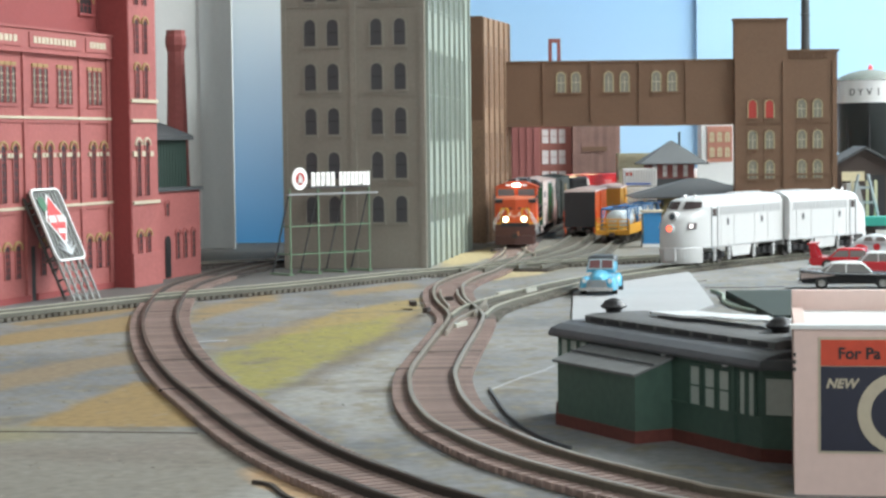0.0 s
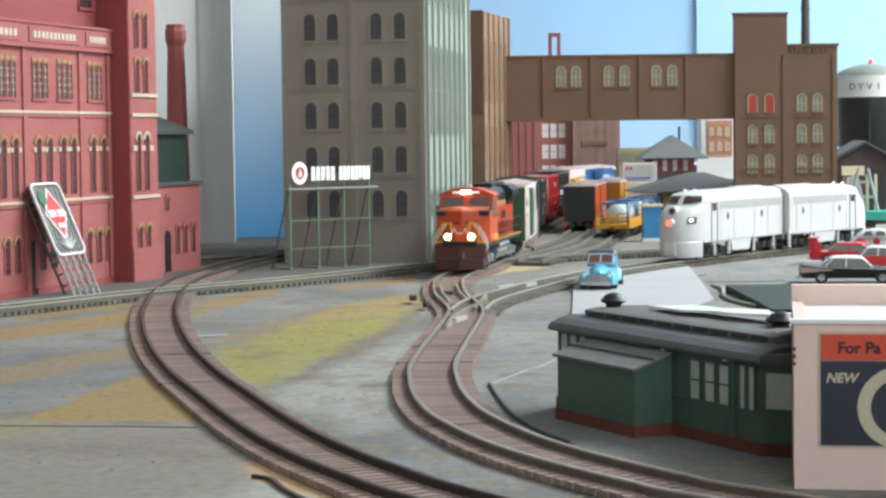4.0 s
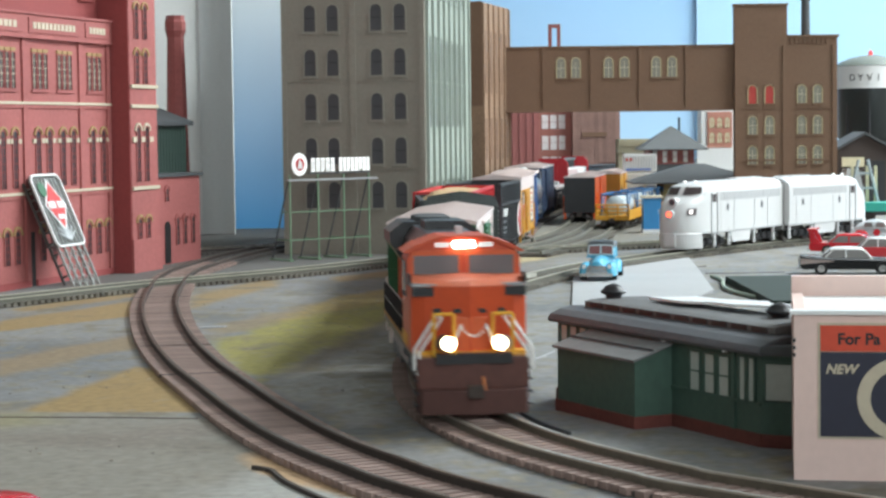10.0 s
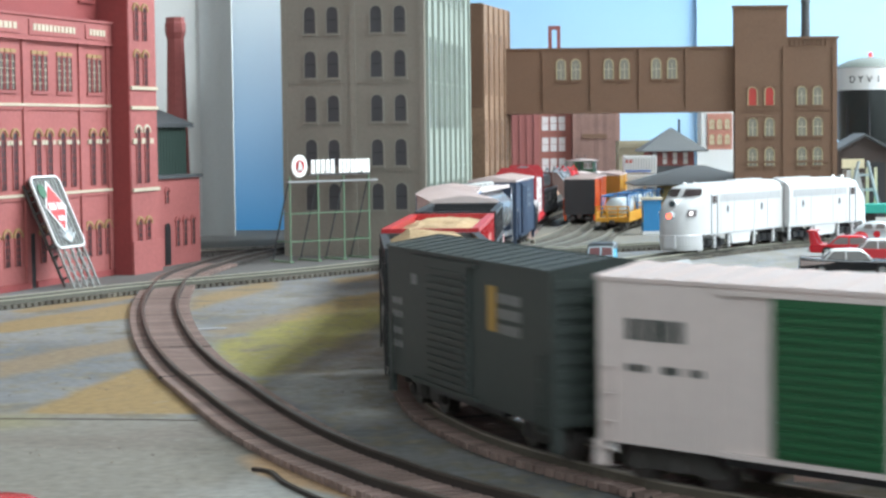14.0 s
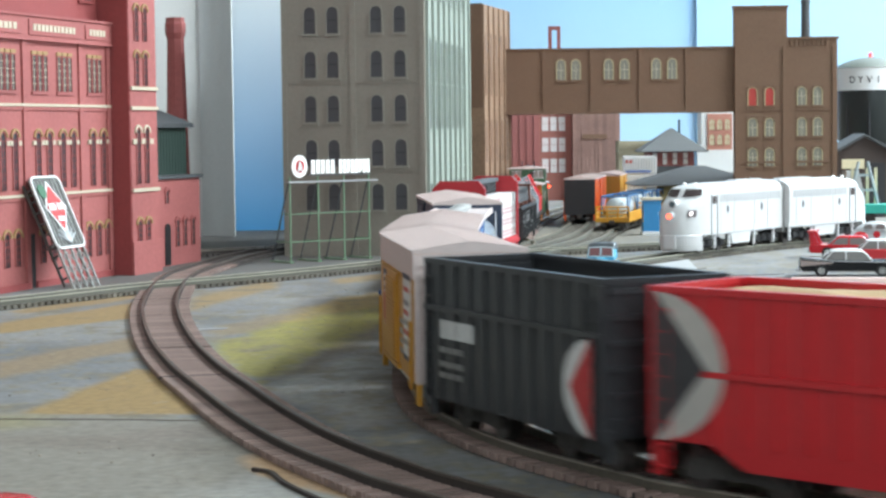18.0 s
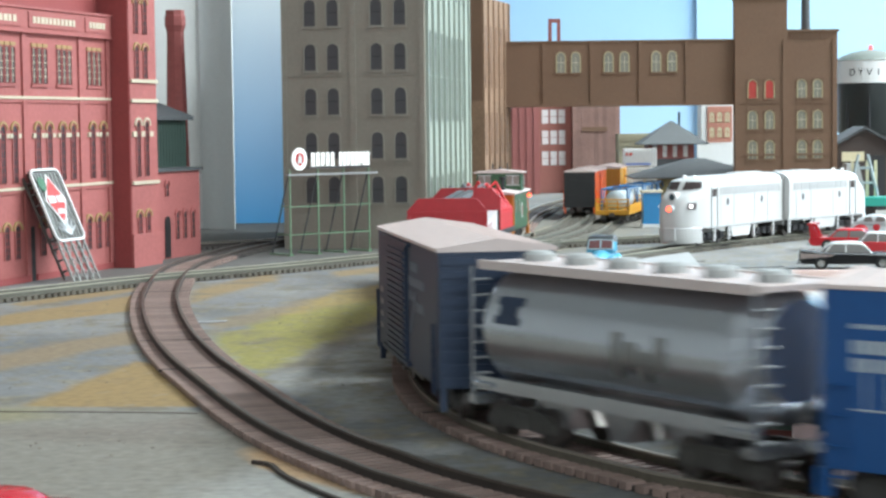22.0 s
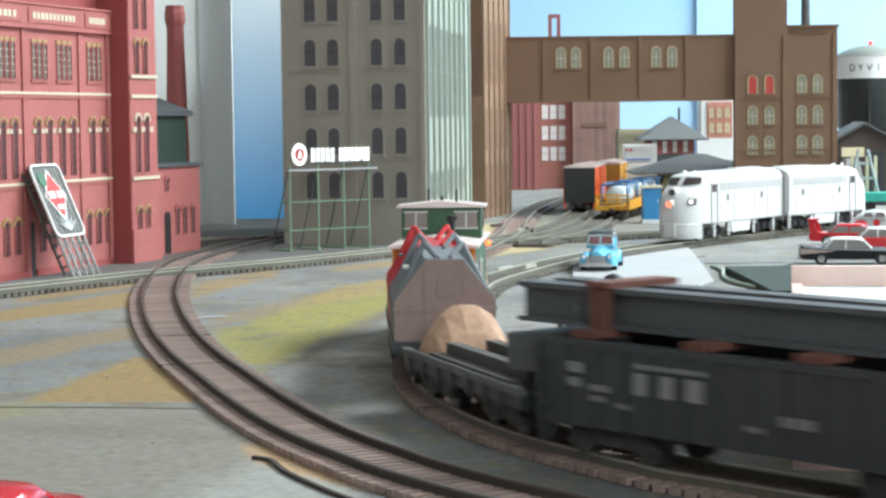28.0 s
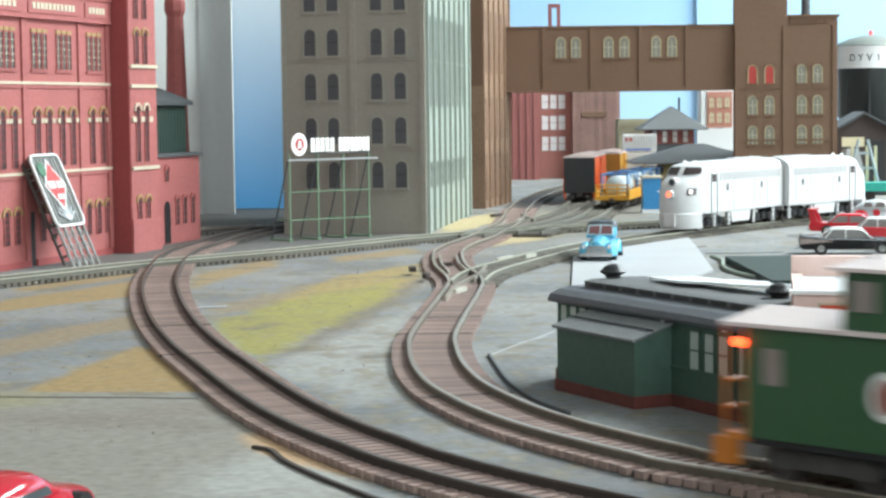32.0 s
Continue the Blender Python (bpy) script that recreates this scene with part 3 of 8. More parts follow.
def red_brewery():
    m, w = facade_frame(-300, 1022, -218, 1296)
    ob = thing("brewery", "red brick brewery with cream trim and arched windows", "building", m)
    E = 289
    slab("wall", M_RED, ob, 90, E, 0, 118, 0, 158)
    slab("roof", M_CHAR, ob, 88, E, -0.5, 118, 158, 160)
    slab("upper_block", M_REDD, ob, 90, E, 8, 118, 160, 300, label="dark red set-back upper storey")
    window(ob, 272, 179, 17, 15, M_DARKWIN, M_REDD, bars=(2, 2), y=7.6, hood=M_OCHTRIM, sill=M_REDD)
    # parapet, cornices and bands
    slab("parapet", M_RED, ob, 90, E, -2.4, 1.5, 151, 164, bevel=0.4)
    slab("parapet_cap", M_RED, ob, 89, E + 0.6, -3.4, 1.8, 164, 165.4, bevel=0.3)
    slab("cornice", M_RED, ob, 90, E, -3.0, 0, 149.6, 151, bevel=0.3)
    for a, b, n in ((108, 168, 9), (177, 243, 11), (251, 284, 5)):
        slab("sign_panel", M_RED, ob, a, b, -3.1, -2.4, 153, 162, bevel=0.3)
        bars_of_text(ob, "lettering", M_CREAM, a + 5, b - 5, 155.5, 159.5, -3.2, n, n)
    for z in (110, 55.5):
        slab("band", M_CREAM, ob, 90, E, -1.5, 0, z, z + 1.6, bevel=0.2)
        slab("band_shadow_course", M_RED, ob, 90, E, -0.9, 0, z - 2.2, z - 0.1)
    for u in (116, 174, 247, 286):
        slab("pilaster", M_RED, ob, u - 2.6, u + 2.6, -1.2, 0, 0, 149.5, bevel=0.3)
    for c in (125, 154, 194, 226, 267):
        for k in (-7, 0, 7):
            window(ob, c + k, 119.5, 4.6, 21, M_DARKWIN, M_RED, False, (1, 4), border=0.7, bar_mat=M_CREAM)
            slab("lintel", M_OCHTRIM, ob, c + k - 3, c + k + 3, -0.9, 0, 141.4, 143.6)
        slab("window_ledge", M_RED, ob, c - 11, c + 11, -1.1, 0, 117.4, 119)
    for u in (122, 134, 147, 161.5, 190, 204.5, 222, 236, 263, 278):
        window(ob, u, 60, 5.6, 34, M_DARKWIN, M_RED, True, (1, 6), border=0.8, hood=M_OCHTRIM, bar_mat=M_REDD)
        for s in (-1, 1):
            slab("impost", M_CREAM, ob, u + s * 5.2 - 1.6, u + s * 5.2 + 1.6, -1.2, 0, 86.5, 89.3, bevel=0.2)
    for u in (135, 149, 162, 193.5, 207.5, 255, 269, 282):
        window(ob, u, 14.5, 5.8, 20, M_DARKWIN, M_RED, True, (1, 4), border=0.8, hood=M_OCHTRIM, bar_mat=M_REDD)
    slab("door", M_BLACK, ob, 175.5, 183, -0.5, 0, 0, 33, label="dark tall door")
    slab("plinth", M_REDD, ob, 90, 175, -1.4, 0, 0, 4)
    slab("plinth", M_REDD, ob, 184, E, -1.4, 0, 0, 4)
    # corner tower, proud of the wall
    tw = new("tower")
    tw.parent = ob
    T0, T1 = 290, 331
    slab("tower_wall", M_RED, tw, T0 + 0.4, T1, -14, 110, 0, 300)
    # thin slab whose darker red paints the shade on this flank
    slab("tower_flank", M_REDD, tw, T0 - 0.6, T0 + 0.4, -13.6, 110, 0, 300, label="tower flank with its shade painted in deeper red")
    slab("tower_base", M_RED, tw, T0 - 1.5, T1 + 1.2, -15.6, -14, 0, 22, bevel=0.4)
    for z in (54.5, 108.5, 121.5):
        slab("tower_band", M_CREAM, tw, T0 + 1, T1 + 0.8, -15.2, -14, z, z + 2.2, bevel=0.3)
    for u in (301, 314):
        for z, h in ((60, 36), (15.5, 20), (124.5, 21), (154, 22), (186, 22)):
            window(tw, u, z, 5.4, h, M_DARKWIN, M_RED, True, (1, 4), y=-14.3, border=0.8, hood=M_OCHTRIM if h < 36 else M_CREAM, bar_mat=M_REDD)
    for u in (295, 307.5, 320.5):
        slab("impost", M_CREAM, tw, u - 2.6, u + 2.6, -15.1, -14, 86, 89.5, bevel=0.2)
    # annex with a dark lean-to and the chimney behind it
    an = new("annex")
    an.parent = ob
    slab("annex_wall", M_RED, an, 331, 432, 0, 70, 0, 61)
    slab("annex_roof", M_CHAR, an, 331, 434, -2, 70, 61, 63.2, bevel=0.3)
    bm = bmesh.new()
    prism(bm, arch(9, 29), -0.6, 0.1, m=Matrix.Translation((375, 0, 1)))
    part("annex_door", bm, M_BLACK, an, "dark arched door")
    window(an, 375, 44, 4, 9, M_DARKWIN, M_RED, True, (0, 1), hood=M_RED)
    for u in (392, 404.8, 418.7):
        window(an, u, 13, 4.6, 19, M_DARKWIN, M_RED, True, (0, 3), hood=M_RED)
    corr = shared(("lean_to_panel",), lambda bb: box(bb, 0, 4.4, 14, 60, 63, 99), paint("dark_green_corrugated", (0.03, 0.055, 0.045), 0.6))
    for i in range(12):
        piece("lean_to_panel", corr, an, mm(382 + i * 5, 0))
    bm = bmesh.new()
    prism(bm, [(10, 97), (66, 118), (66, 121), (10, 100)], 378, 446, "x")
    part("lean_to_roof", bm, M_CHAR, an)
    return ob


def chimney():
    ob = thing("chimney_stack", "tall red brick chimney behind the brewery", "chimney", mm(-208, 1560))
    bm = bmesh.new()
    lathe(bm, [(9.5, 0), (9.3, 60), (6.6, 168), (6.6, 170)], 8)
    part("shaft", bm, M_RED, ob)
    bm = bmesh.new()
    lathe(bm, [(6.6, 168), (8.2, 173), (8.2, 180), (7.4, 182), (7.4, 185)], 8)
    part("cap", bm, M_RED, ob)


M_DIMWIN = paint("dim_window_glass", (0.20, 0.185, 0.14), 0.35)
M_CREAMB = paint("dull_cream_frame", (0.40, 0.33, 0.19), 0.7)


def brown_factory():
    ob = thing("brown_factory", "brown brick factory with a covered bridge", "building")
    turn = mm(40, 1897, 0, 76.3)
    bm = bmesh.new()
    box(bm, 0, 125, 0, 70, 0, 217)
    part("left_block", bm, M_BROWN2, ob, "weathered brown ribbed mill wall", m=turn)
    bm = bmesh.new()
    box(bm, -0.6, 0.4, -0.2, 70, 118, 217.5)
    part("left_front", bm, M_BROWN, ob, m=turn)
    for i in range(6):
        bm = bmesh.new()
        box(bm, i * 24, i * 24 + 3.5, -1.6, 0, 0, 216)
        part("rib", bm, M_BROWN2, ob, m=turn)
        for z, h in ((8, 44), (66, 40), (130, 60)):
            if i < 5:
                bm = bmesh.new()
                box(bm, i * 24 + 9, i * 24 + 17, -0.7, 0, z, z + h)
                part("tall_window", bm, M_BROWN, ob, m=turn)
    Y = 2000
    slab("bridge", M_BROWN, ob, 58, 295, Y, Y + 55, 112, 176)
    slab("bridge_cap", M_BROWN, ob, 57, 295, Y - 1.2, Y + 56, 176, 178, bevel=0.4)
    slab("bridge_sill", M_BROWN, ob, 58, 295, Y - 1.0, Y, 112, 116, bevel=0.3)
    for x in (60, 104, 152, 201, 248):
        slab("bridge_pilaster", M_BROWN, ob, x - 1.8, x + 1.8, Y - 1.6, Y, 116, 176, bevel=0.3)
    for x in (121, 136, 169, 185, 217, 233):
        window(ob, x, 146, 8, 20, M_DIMWIN, M_CREAMB, bars=(1, 1), y=Y - 0.3, sill=M_BROWN, bar_mat=M_CREAM)
    slab("tower", M_BROWN, ob, 295, 348, Y - 6, Y + 4, 0, 216)
    slab("tower_rear", M_BROWN, ob, 318, 348, Y + 4, Y + 70, 0, 215)
    slab("tower_cap", M_BROWN, ob, 294, 349, Y - 7.5, Y + 6, 216, 218, bevel=0.4)
    slab("right_block", M_BROWN, ob, 348, 399, Y - 3, Y + 70, 0, 184)
    slab("right_cap", M_BROWN, ob, 348, 400.5, Y - 5, Y + 70, 184, 186.5, bevel=0.4)
    for i in range(9):
        slab("dentil", M_BROWN, ob, 352 + i * 4.4, 354.4 + i * 4.4, Y - 4.4, Y - 3, 178, 183)
    for x, y in ((297.5, Y - 6), (345.5, Y - 6), (350, Y - 3), (396, Y - 3)):
        slab("pilaster", M_BROWN, ob, x - 2.2, x + 2.2, y - 1.5, y, 0, 176, bevel=0.3)
    for z in (60, 113):
        slab("string_course", M_BROWN, ob, 299.7, 343.3, Y - 7.2, Y - 6, z, z + 2, bevel=0.2)
        slab("string_course", M_BROWN, ob, 352.2, 393.8, Y - 4.2, Y - 3, z, z + 2, bevel=0.2)
    redpane = paint("red_blind", (0.42, 0.04, 0.03), 0.6)
    for z in (87, 118):
        for x in (313, 330):
            red = z == 118
            window(ob, x, z, 8, 18, redpane if red else M_DIMWIN, M_CREAMB, bars=(1, 1), y=Y - 6.3, sill=M_BROWN, hood=M_BROWN, bar_mat=redpane if red else M_CREAM)
        for x in (363, 379):
            window(ob, x, z, 8, 18, M_DIMWIN, M_CREAMB, bars=(1, 1), y=Y - 3.3, sill=M_BROWN, hood=M_BROWN, bar_mat=M_CREAM)
    for x, y in ((313, Y - 6.3), (330, Y - 6.3), (363, Y - 3.3), (379, Y - 3.3)):
        window(ob, x, 57, 8, 18, M_DIMWIN, M_CREAMB, bars=(1, 1), y=y, sill=M_BROWN, hood=M_BROWN, bar_mat=M_CREAM)
    bm = bmesh.new()
    lathe(bm, [(4.6, 186), (4.2, 222), (5.0, 222.5), (5.0, 224), (4.2, 224.5), (4.1, 270)], 14)
    part("stack", bm, M_CHAR, ob, "dark steel smoke stack", smooth=True, m=mm(373, Y + 30))
    return ob


grey_tower()
red_brewery()
chimney()
brown_factory()


M_MILL = paint("dull_brown_boards", (0.24, 0.14, 0.115), 0.8, vary=0.25, coarse=30, obj=0.15)


def far_mills():
    """Small mill buildings seen under the bridge."""
    ob = thing("maroon_mill", "maroon ribbed mill building behind the bridge", "building")
    slab("wall", M_MAROON, ob, 84, 138, 2800, 2860, 0, 190)
    for i in range(5):
        slab("rib", M_MAROON, ob, 90 + i * 10, 93 + i * 10, 2798.4, 2800, 0, 190)
    ob = thing("brick_mill", "faded red brick mill with white windows", "building")
    brick = paint("faded_brick", (0.36, 0.155, 0.125), 0.8)
    slab("wall", brick, ob, 138.5, 200, 2850, 2920, 0, 216)
    for z in (40, 70, 100, 130, 160):
        for x in (149, 161, 173):
            window(ob, x, z, 9.5, 20, M_WHITE, brick, False, (0, 1), y=2849.7, border=0.6)
    ob = thing("wooden_mill", "brown boarded mill building behind the bridge", "building")
    slab("wall", M_MILL, ob, 186, 254, 2822, 2848, 0, 190)
    for i in range(11):
        slab("board", M_MILL, ob, 187 + i * 6.1, 192.4 + i * 6.1, 2820.5, 2822, 0, 190)
    slab("beam", M_BROWN, ob, 200, 235, 2818.5, 2820.5, 88, 94)
    ob = thing("roof_frame", "small dark rooftop frame above the bridge", "roof structure")
    for a, b in ((112, 115.5), (121, 124.5)):
        slab("post", M_MAROON, ob, a, b, 2062, 2066, 176, 200)
    slab("lintel", M_MAROON, ob, 112, 124.5, 2062, 2066, 200, 204)
    slab("ledge", M_MAROON, ob, 90, 112, 2060, 2070, 176, 181)


far_mills()


def hip_roof(bm, x0, x1, y0, y1, z0, z1, inset):
    e = [(x0, y0), (x1, y0), (x1, y1), (x0, y1)]
    ym = (y0 + y1) / 2
    v = [bm.verts.new(Vector((x, y, z0)) * U) for x, y in e] + [bm.verts.new(Vector((x, y, z0 + 1.4)) * U) for x, y in e]
    t = [bm.verts.new(Vector((x, ym, z1)) * U) for x in (x0 + inset, x1 - inset)]
    for q in ((3, 2, 1, 0), (0, 1, 5, 4), (1, 2, 6, 5), (2, 3, 7, 6), (3, 0, 4, 7)):
        bm.faces.new([v[i] for i in q])
    bm.faces.new((v[4], v[5], t[1], t[0]))
    bm.faces.new((v[6], v[7], t[0], t[1]))
    bm.faces.new((v[5], v[6], t[1]))
    bm.faces.new((v[7], v[4], t[0]))


M_SHINGLE = paint("grey_shingle", (0.105, 0.11, 0.112), 0.85, vary=0.2, grain=700)
M_SLAB = paint("pale_grey_card", (0.36, 0.365, 0.37), 0.8, vary=0.08)


def station_area():
    ob = thing("signal_tower", "two-storey maroon signal tower with a grey hip roof", "building")
    slab("wall", M_MAROON, ob, 236, 288, 2260, 2310, 0, 74)
    slab("band", M_CHAR, ob, 235, 289, 2258.8, 2311, 44, 55)
    bm = bmesh.new()
    hip_roof(bm, 226, 303, 2248, 2322, 71, 98, 37)
    part("roof", bm, M_SHINGLE, ob)
    for x in (243, 254.5, 266, 278):
        window(ob, x, 57, 5, 13, M_WHITE, M_MAROON, False, (0, 1), y=2259.7, border=0.7)
    bm = bmesh.new()
    rod(bm, (274, 2285, 84), (274, 2285, 108), 1.3, 8)
    part("flue", bm, M_BLACK, ob)
    ob = thing("station", "low cream station with a broad grey hip roof", "building")
    slab("wall", paint("cream_board", (0.42, 0.34, 0.16), 0.8), ob, 232, 330, 2085, 2140, 0, 37)
    bm = bmesh.new()
    hip_roof(bm, 200, 342, 2060, 2165, 37, 57, 62)
    part("roof", bm, M_SHINGLE, ob)
    for i in range(4):
        slab("post", M_CREAM, ob, 210 + i * 36, 213 + i * 36, 2064, 2067, 0, 37)
    slab("platform", M_SLAB, ob, 205, 348, 2055, 2170, 0, 3)
    ob = thing("outhouse", "small bright blue hut beside the track", "hut", mm(186, 1770))
    slab("wall", paint("bright_blue_paint", (0.03, 0.22, 0.48), 0.5), ob, -6, 10, 0, 18, 3, 31)
    slab("base", M_WHITE, ob, -7, 11, -1, 19, 0, 3)
    slab("roof", M_CREAM, ob, -7.5, 11.5, -1.5, 19, 31, 33)
    ob = thing("container", "white shipping containers stacked on a flat car", "container")
    for z in (26, 47):
        slab("box", M_WHITE, ob, 206, 243, 2240, 2258, z, z + 20, bevel=0.4)
        bm = bmesh.new()
        for i in range(12):
            box(bm, 207 + i * 3, 208.0 + i * 3, 2239.3, 2240, z + 2, z + 18)
        part("corrugation", bm, M_GREYB, ob)
    slab("stripe", paint("blue_stripe", (0.12, 0.2, 0.5), 0.5), ob, 208, 236, 2238.6, 2239.2, 48.4, 50.6)
    bars_of_text(ob, "lettering", paint("red_mark", (0.5, 0.1, 0.08), 0.5), 208, 216, 59, 62.5, 2239, 2, 1)
    slab("deck", M_BLACK, ob, 203, 246, 2239, 2259, 20, 25)
    slab("wheels", M_BLACK, ob, 208, 240, 2241, 2257, 0, 20)
    ob = thing("storage_shed", "pale cream shed wall behind the yard", "shed")
    slab("wall", paint("pale_cream_wall", (0.40, 0.36, 0.25), 0.8), ob, 218, 268, 2440, 2480, 0, 84)
    for i in range(5):
        slab("siding", paint("pale_cream_siding", (0.36, 0.32, 0.22), 0.8), ob, 217, 269, 2438.8 - (i % 2) * 0.8, 2440, 78 - i * 3.2, 80.6 - i * 3.2)
    ob = thing("town_house", "pale town house with a red brick front", "building")
    slab("wall", M_WHITE, ob, 328, 385, 2500, 2540, 0, 124)
    face = paint("orange_brick", (0.50, 0.23, 0.17), 0.8)
    slab("brick_front", face, ob, 335, 366.5, 2498.5, 2500, 72, 117)
    for z in (78, 97):
        for x in (341, 350.7, 360.4):
            window(ob, x, z, 6.5, 13, M_WINLIT, face, True, (1, 1), y=2498.2)
    slab("shopfront", M_WHITE, ob, 322, 383, 2496, 2500, 44, 70)
    slab("awning", M_GREYB, ob, 322, 383, 2490, 2498, 34, 44)
    # water tank, shed and flat car at the edge of the town
    ob = thing("water_tank", "black and white water tank with a grey dome", "water tank", mm(498, 2300))
    bm = bmesh.new()
    lathe(bm, [(3, 70), (20, 73), (35, 79), (38.4, 84), (38.4, 139)], 32)
    part("bowl", bm, paint("tank_black", (0.03, 0.035, 0.035), 0.35, 0.3), ob, smooth=True)
    bm = bmesh.new()
    lathe(bm, [(38.6, 139), (38.6, 165), (38, 165.4)], 32)
    part("band", bm, M_WHITE, ob, "white painted band with black letters", smooth=True)
    bm = bmesh.new()
    lathe(bm, [(39.5, 165), (35, 169.5), (24, 174), (11, 177), (2, 177.8)], 32)
    part("dome", bm, paint("tank_grey_green", (0.16, 0.18, 0.16), 0.6), ob, smooth=True)
    bm = bmesh.new()
    lathe(bm, [(2.4, 177.5), (2.4, 181), (1, 183)], 10)
    part("beacon", bm, glow("red_beacon", (0.8, 0.08, 0.08), 0.6), ob, "small red lamp")
    for a in (35, 125, 215, 305, 255):
        bm = bmesh.new()
        c, s = math.cos(radians(a)), math.sin(radians(a))
        rod(bm, (44 * c, 44 * s, 0), (36 * c, 36 * s, 132), 2.0, 8)
        part("leg", bm, M_BLACK, ob)
    for i, ch in enumerate("DYVI"):
        a = radians(-134 + i * 15)
        words(ob, "letter", ch, 11, M_BLACK, mm(38.9 * math.cos(a), 38.9 * math.sin(a), 147.5, math.degrees(a) + 90, 90), "CENTER")
    ob = thing("engine_shed", "dark brown gabled shed with a pale opening", "shed")
    dk = paint("dark_brown_board", (0.055, 0.04, 0.035), 0.8)
    bm = bmesh.new()
    prism(bm, [(420, 0), (476, 0), (476, 70), (448, 86), (420, 70)], 2100, 2150)
    part("wall", bm, dk, ob)
    for s in (-1, 1):
        bm = bmesh.new()
        prism(bm, [(448, 86), (448, 89), (448 + s * 33, 71), (448 + s * 33, 68)], 2094, 2156)
        part("roof_slope", bm, M_CHAR, ob)
    slab("opening", M_WINLIT, ob, 424, 448, 2098.8, 2100, 52, 62)
    slab("door", M_BLACK, ob, 452, 470, 2098.5, 2100, 0, 58)
    bm = bmesh.new()
    prism(bm, [(412, 0), (448, 0), (436, 50), (424, 50)], 2070, 2096)
    part("coal_chute", bm, M_GREYB, ob)
    ob = thing("yard_gantry", "grey lattice gantry standing on the yard flat car", "gantry", mm(398, 1870, 22))
    gm = paint("gantry_grey", (0.36, 0.40, 0.42), 0.5)
    for x in (-14, 14):
        bm = bmesh.new()
        rod(bm, (x, 0, 0), (x * 0.3, 0, 40), 1.5)
        part("leg", bm, gm, ob)
    for z in (12, 26):
        slab("crossbar", gm, ob, -12 + z * 0.2, 12 - z * 0.2, -1, 1, z, z + 2.4)
    for x in (-10, 4, 12):
        slab("stake", M_WINLIT, ob, x, x + 2.6, 6, 8, 0, 34)
    ob = thing("flat_car", "teal green flat car on the siding", "flat car", mm(420, 1860))
    slab("deck", paint("teal_paint", (0.03, 0.36, 0.28), 0.45), ob, -42, 60, -16, 16, 14, 22, bevel=0.5)
    for x in (-28, 40):
        slab("truck", M_BLACK, ob, x - 12, x + 12, -10, 10, 4.5, 14)
        slab("side_frame", M_RUST, ob, x - 13, x + 13, -11.5, -10, 6, 12)


station_area()


# ---- signs ----
M_SIGNWHITE = glow("lit_white_sign", (0.95, 0.95, 0.93), 0.35)
M_SIGNGREEN = paint("sage_green_steel", (0.17, 0.27, 0.17), 0.5)
M_SIGNRED = paint("sign_red", (0.55, 0.03, 0.03), 0.45)


def rooftop_sign():
    m, w = facade_frame(-110, 1409, -54, 1453)
    ob = thing("railway_sign", "green steel sign frame with glowing white letters", "sign", m)
    H0 = (1.6, 26, 48.7, 71.2)
    for u in H0:
        slab("upright", M_SIGNGREEN, ob, u - 0.5, u + 0.5, -0.5, 0.5, 0, 62)
        bm = bmesh.new()
        rod(bm, (u, 24, 0), (u, 0.6, 60), 0.55)
        part("rear_strut", bm, M_CHAR, ob)
        for z, y in ((15, 18), (35, 10), (57, 1.6)):
            slab("tie_bar", M_SIGNGREEN, ob, u - 0.4, u + 0.4, 0.7, y, z - 0.5, z + 0.5)
        slab("foot", M_SIGNGREEN, ob, u - 1.6, u + 1.6, -1.6, 25, 0, 1.2)
    for z in (15, 35):
        slab("rail", M_SIGNGREEN, ob, 0, 72, -1.0, -0.5, z - 0.35, z + 0.4)
    slab("top_rail", M_SLAB, ob, -1, 78, -2.2, 0.9, 57.2, 58.5)
    slab("letter_rail", M_CHAR, ob, 18, 72, -0.4, 0.4, 62, 63.4)
    for a, b, n in ((20.0, 41.5, 5), (44.5, 72.5, 8)):
        step = (b - a) / n
        for i in range(n):
            bm = bmesh.new()
            x0, x1 = a + i * step, a + (i + 0.66) * step
            box(bm, x0, x0 + 0.95, -1.2, -0.4, 63.4, 73.4)
            box(bm, x1 - 0.95, x1, -1.2, -0.4, 63.4 + (i % 3 == 2) * 1.5, 73.4)
            box(bm, x0 + 0.95, x1 - 0.95, -1.2, -0.4, 71.6, 73.4)
            box(bm, x0 + 0.95, x1 - 0.95, -1.2, -0.4, 63.4 + (i % 2) * 3.2, 65.4 + (i % 2) * 3.2)
            part("letter_block", bm, M_SIGNWHITE, ob, "glowing white letter shape")
    bm = bmesh.new()
    lathe(bm, [(8.0, -0.6), (8.0, 0.6)], 28, Matrix.Translation((9.5, -1, 69)) @ Matrix.Diagonal((0.8, 1, 1, 1)) @ Matrix.Rotation(math.pi / 2, 4, "X"))
    part("disc", bm, M_SIGNWHITE, ob, "round white emblem")
    bm = bmesh.new()
    lathe(bm, [(4.6, -0.2), (4.6, 0.2)], 20, Matrix.Translation((9.5, -1.9, 69)) @ Matrix.Diagonal((0.8, 1, 1, 1)) @ Matrix.Rotation(math.pi / 2, 4, "X"))
    part("emblem", bm, M_SIGNRED, ob, "red emblem centre")
    bm = bmesh.new()
    prism(bm, [(7, 65), (9.5, 66.5), (11.5, 65), (11, 70), (9, 73), (8, 70)], -2.35, -2.15)
    part("emblem_figure", bm, M_WHITE, ob)


